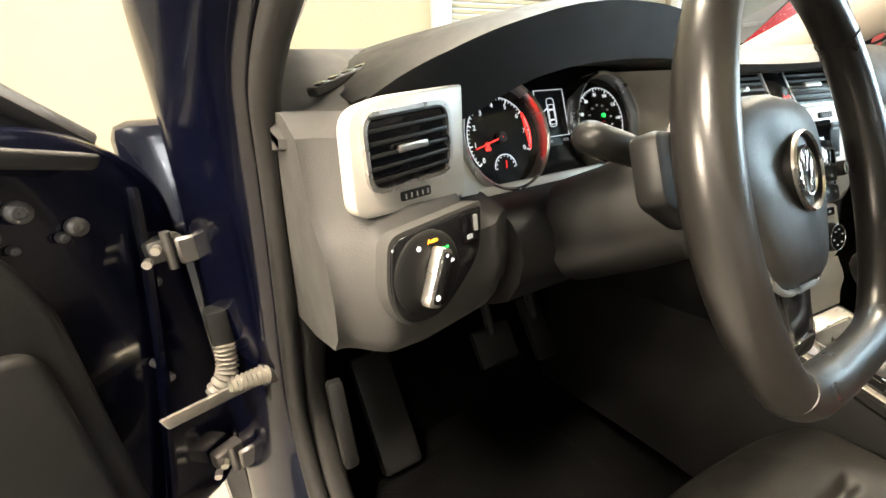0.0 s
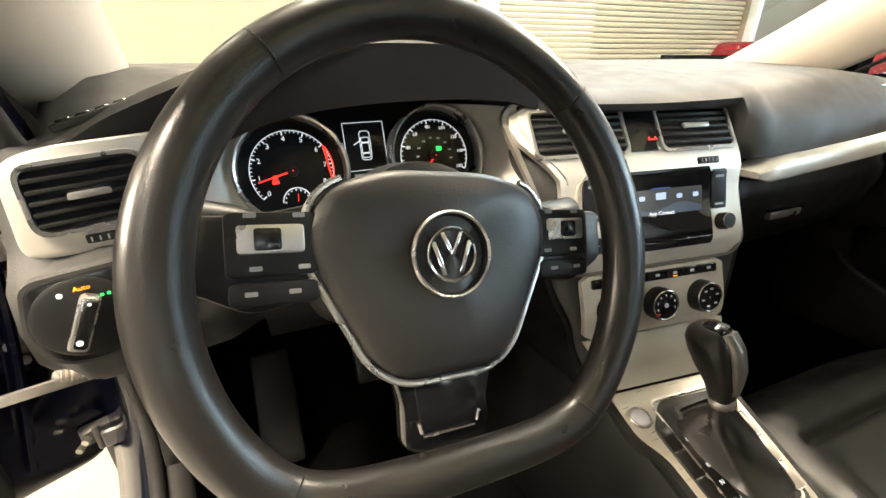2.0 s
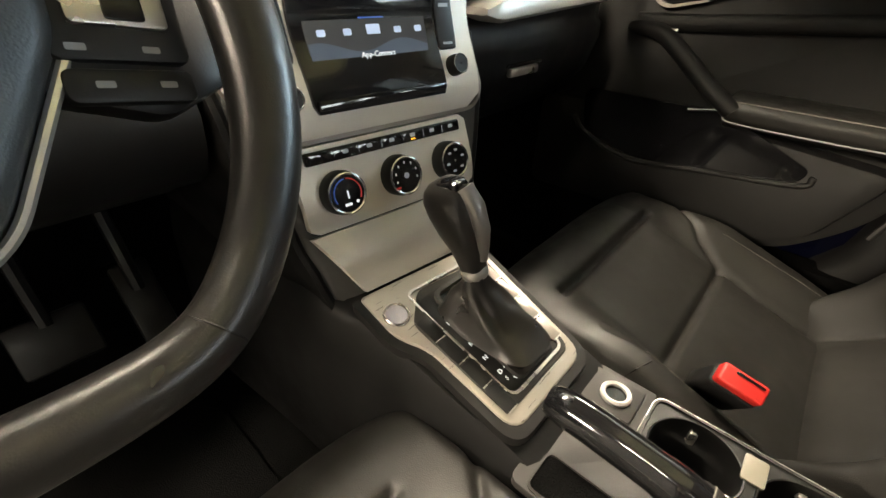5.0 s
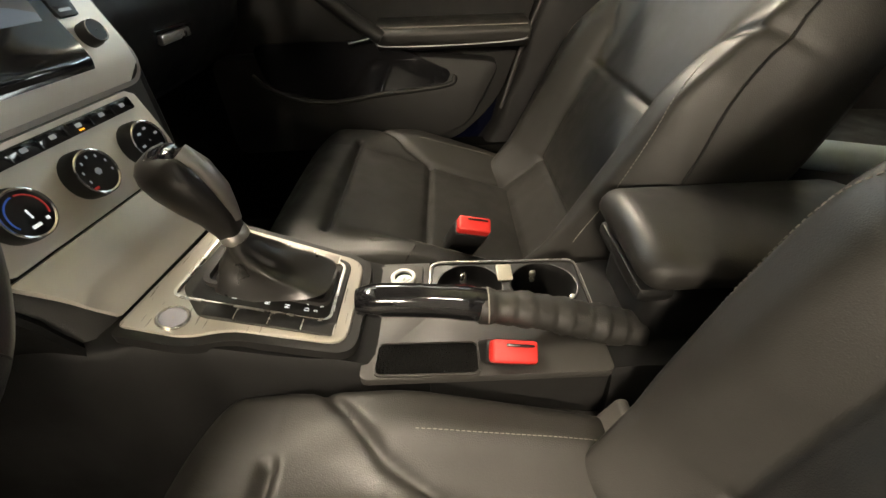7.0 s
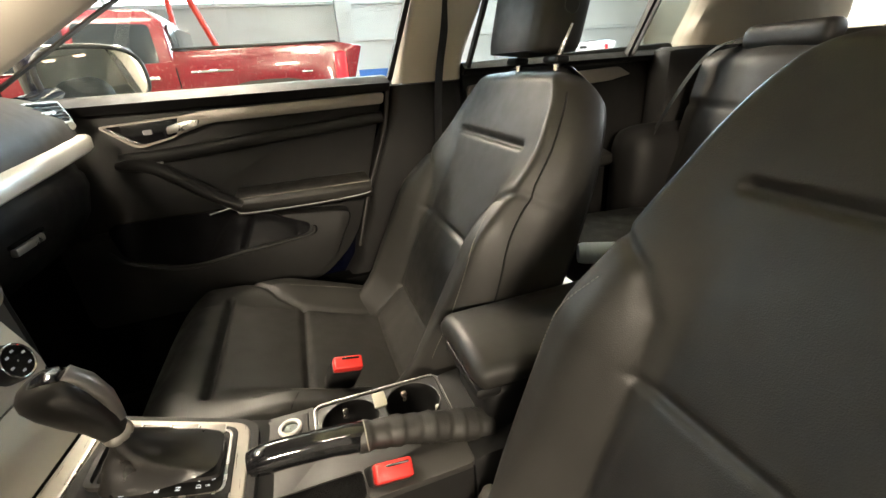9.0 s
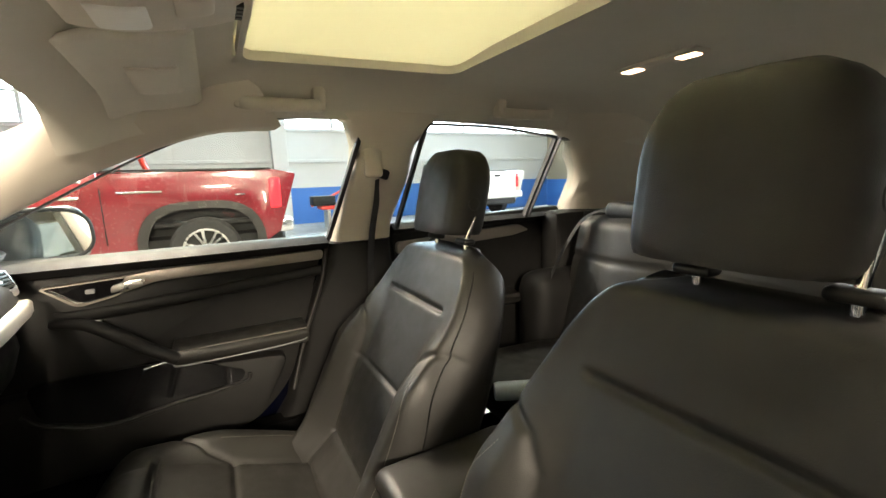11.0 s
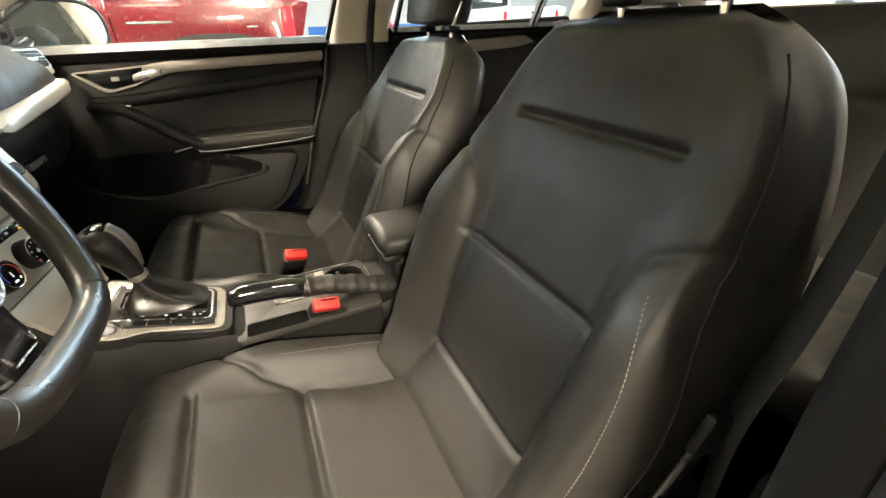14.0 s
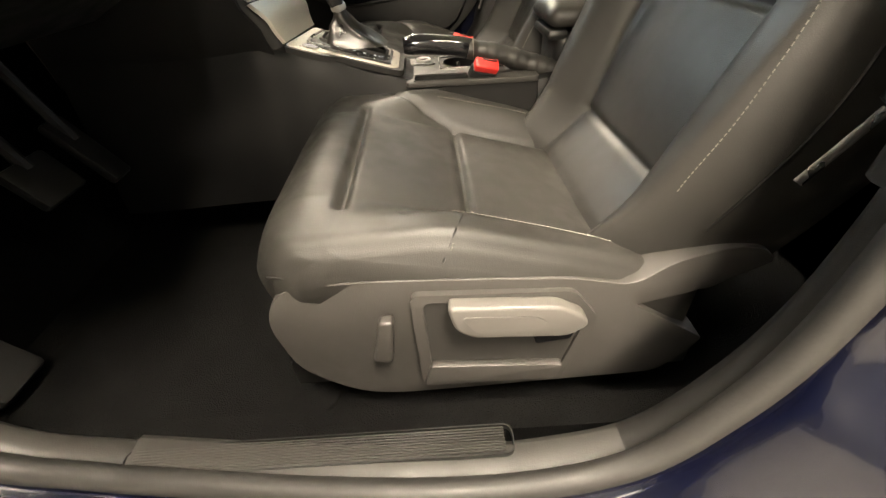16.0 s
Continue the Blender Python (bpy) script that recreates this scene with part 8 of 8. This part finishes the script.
            for k in range(6):
                a = 2 * math.pi * k / 6 + 0.2
                for da in (-0.16, 0.16):
                    p0, p1 = (0.05 * math.cos(a + da), 0.05 * math.sin(a + da)), (0.255 * math.cos(a + da * 1.2), 0.255 * math.sin(a + da * 1.2))
                    part("rim_spoke", put(tube([w3(*p0, 0.07), w3(*p1, 0.105)], 0.024, 6, flat=(1, 0.6))), alloy, wh)
            part("hub", put(revolve([(0.075, 0.03), (0.075, 0.085), (0.06, 0.10), (0.001, 0.10)], w3, 20)), alloy, wh)
    part("rear_window", put(rbox((0, 1.035, 1.53), (1.36, 0.03, 0.36), 0.01, 2)), dark_glass, tr)
    part("windscreen", put(prism([(3.12, 1.26), (2.66, 1.78), (2.68, 1.79), (3.15, 1.27)], lambda u, v, d: Vector((d, u, v)), -0.72, 0.72)), dark_glass, tr)
    part("bumper", put(rbox((0, -0.99, 0.66), (1.94, 0.20, 0.20), 0.05, 3)), chrome if chrome_bits else paint, tr, "rear bumper")
    part("wheel_well", put(rbox((0, 0, 0.72), (1.40, 1.34, 0.62), 0.02, 1)), hard_black, tr)
    part("tailgate_handle", put(rbox((0, -0.935, 1.26), (0.26, 0.02, 0.07), 0.02, 2)), hard_black, tr)
    part("chassis", put(rbox((0, 1.7, 0.48), (1.5, 5.4, 0.25), 0.05, 1)), hard_black, tr)
    return tr


pickup("pickup_truck", (6.55, 0.20, GZ), 0.0, red_paint, "dark red crew-cab pickup truck parked on the garage floor", True)
pickup("pickup_truck", (11.2, -7.6, GZ), radians(-82), white_paint, "white crew-cab pickup truck parked with its tail outwards", False)

# red frame lift behind the red truck
fl = thing("engine_hoist", (10.2, 1.9, GZ), "red painted steel hoist with a slanting boom", "engine hoist")
part("post", tube([(10.2, 2.0, GZ), (10.25, 1.95, 2.6), (10.2, 2.05, 4.2)], 0.05, 8), lift_red, fl)
part("boom", tube([(10.2, 1.0, 1.0), (10.25, 1.55, 2.6), (10.3, 2.0, 4.2)], 0.06, 8), lift_red, fl)
part("leg", rbox((10.2, 1.5, GZ + 0.06), (0.9, 1.6, 0.10), 0.02, 1), lift_red, fl)
pl = thing("pallet_jack", (11.0, -3.3, GZ), "red steel trolley with an angled handle", "trolley")
part("fork", rbox((11.0, -3.3, 0.62), (0.6, 1.8, 0.10), 0.02, 1), lift_red, pl)
part("handle", tube([(11.0, -2.2, 0.66), (11.0, -3.4, 1.22), (11.0, -3.75, 1.30), (11.0, -4.0, 0.70)], 0.03, 8), lift_red, pl)
part("brace", tube([(11.0, -3.45, 1.2), (11.0, -3.6, 0.66)], 0.025, 8), lift_red, pl)
for k, wy in enumerate((-2.6, -4.0)):
    part("support", rbox((11.0, wy, 0.32), (0.5, 0.08, 0.55), 0.01, 1), steel, pl)
part("load", rbox((11.0, -2.5, 0.80), (0.5, 0.6, 0.26), 0.04, 2), hard_black, pl)

# far hall seen through the rear window
post_blue = mat("lift_blue_paint", (0.05, 0.16, 0.45), 0.45, var=0.06)
for k, (x, y) in enumerate([(7.5, -30), (10.2, -30), (9.6, -38), (12.2, -38), (13.5, -30), (3.0, -40)]):
    lf = thing("vehicle_lift", (x, y, GZ), "blue two-post vehicle lift column", "vehicle lift", "vehicle lifts")
    part("column", rbox((x, y, 1.5), (0.30, 0.30, 2.9), 0.02, 1), post_blue, lf)
    part("base", rbox((x, y, GZ + 0.03), (0.7, 0.6, 0.06), 0.01, 1), post_blue, lf)


def far_car(x, y, rz, paint, label):
    c = thing("parked_car", (x, y, GZ), label, "car", "parked cars")
    M = Matrix.Translation((x, y, GZ)) @ Matrix.Rotation(rz, 4, 'Z')
    def put(bm):
        bmesh.ops.transform(bm, matrix=M, verts=bm.verts)
        return bm
    body = rpoly([(-2.2, 0.35), (-2.25, 0.75), (-1.9, 0.95), (1.0, 0.95), (2.1, 0.78), (2.25, 0.40)], 0.12)
    part("body", put(prism(body, lambda u, v, d: Vector((d, u, v)), -0.88, 0.88, 0.06, 3)), paint, c)
    cabin = rpoly([(-1.75, 0.93), (-1.25, 1.42), (0.25, 1.45), (1.05, 0.93)], 0.15)
    part("cabin", put(prism(cabin, lambda u, v, d: Vector((d * (1 - 0.22 * (v - 0.93)), u, v)), -0.80, 0.80, 0.04, 2)), dark_glass, c)
    part("roof", put(rbox((0, -0.45, 1.44), (1.30, 1.45, 0.05), 0.02, 2)), paint, c)
    for sx in (-0.80, 0.80):
        for sy in (-1.35, 1.4):
            part("wheel", put(tube([(sx - 0.1, sy, 0.32), (sx + 0.1, sy, 0.32)], 0.32, 20)), tyre_mat, c)


car_grey = mat("car_paint_grey", (0.35, 0.36, 0.37), 0.3, metal=0.4, coat=0.8)
car_green = mat("car_paint_pale", (0.42, 0.46, 0.42), 0.3, metal=0.3, coat=0.8)
far_car(3.6, -33.0, 0.9, car_green, "pale grey-green saloon car parked in the hall")
far_car(6.9, -36.0, 1.2, car_grey, "grey saloon car parked in the hall")
far_car(9.5, -22.0, 0.2, white_paint, "white saloon car parked far down the hall")
far_car(1.0, -24.0, 0.0, car_grey, "grey saloon car parked far down the hall")
bn = thing("waste_bin", (8.6, -18.0, GZ), "blue plastic waste container on the floor", "container")
part("tub", rbox((8.6, -18.0, 0.65), (1.3, 1.1, 1.1), 0.08, 2), post_blue, bn)
part("lid", rbox((8.6, -18.0, 1.24), (1.36, 1.16, 0.10), 0.04, 2), post_blue, bn)
pt = thing("partition_door", (1.15, -11.0, GZ), "white panelled partition door standing by the hall", "partition", kind="structure")
part("leaf", rbox((1.15, -11.0, 1.75), (0.9, 0.10, 3.4), 0.01, 1), paint_white, pt)
lower([ob for ob in scene.objects if ob not in CAR_OBJECTS], HALL_DROP)
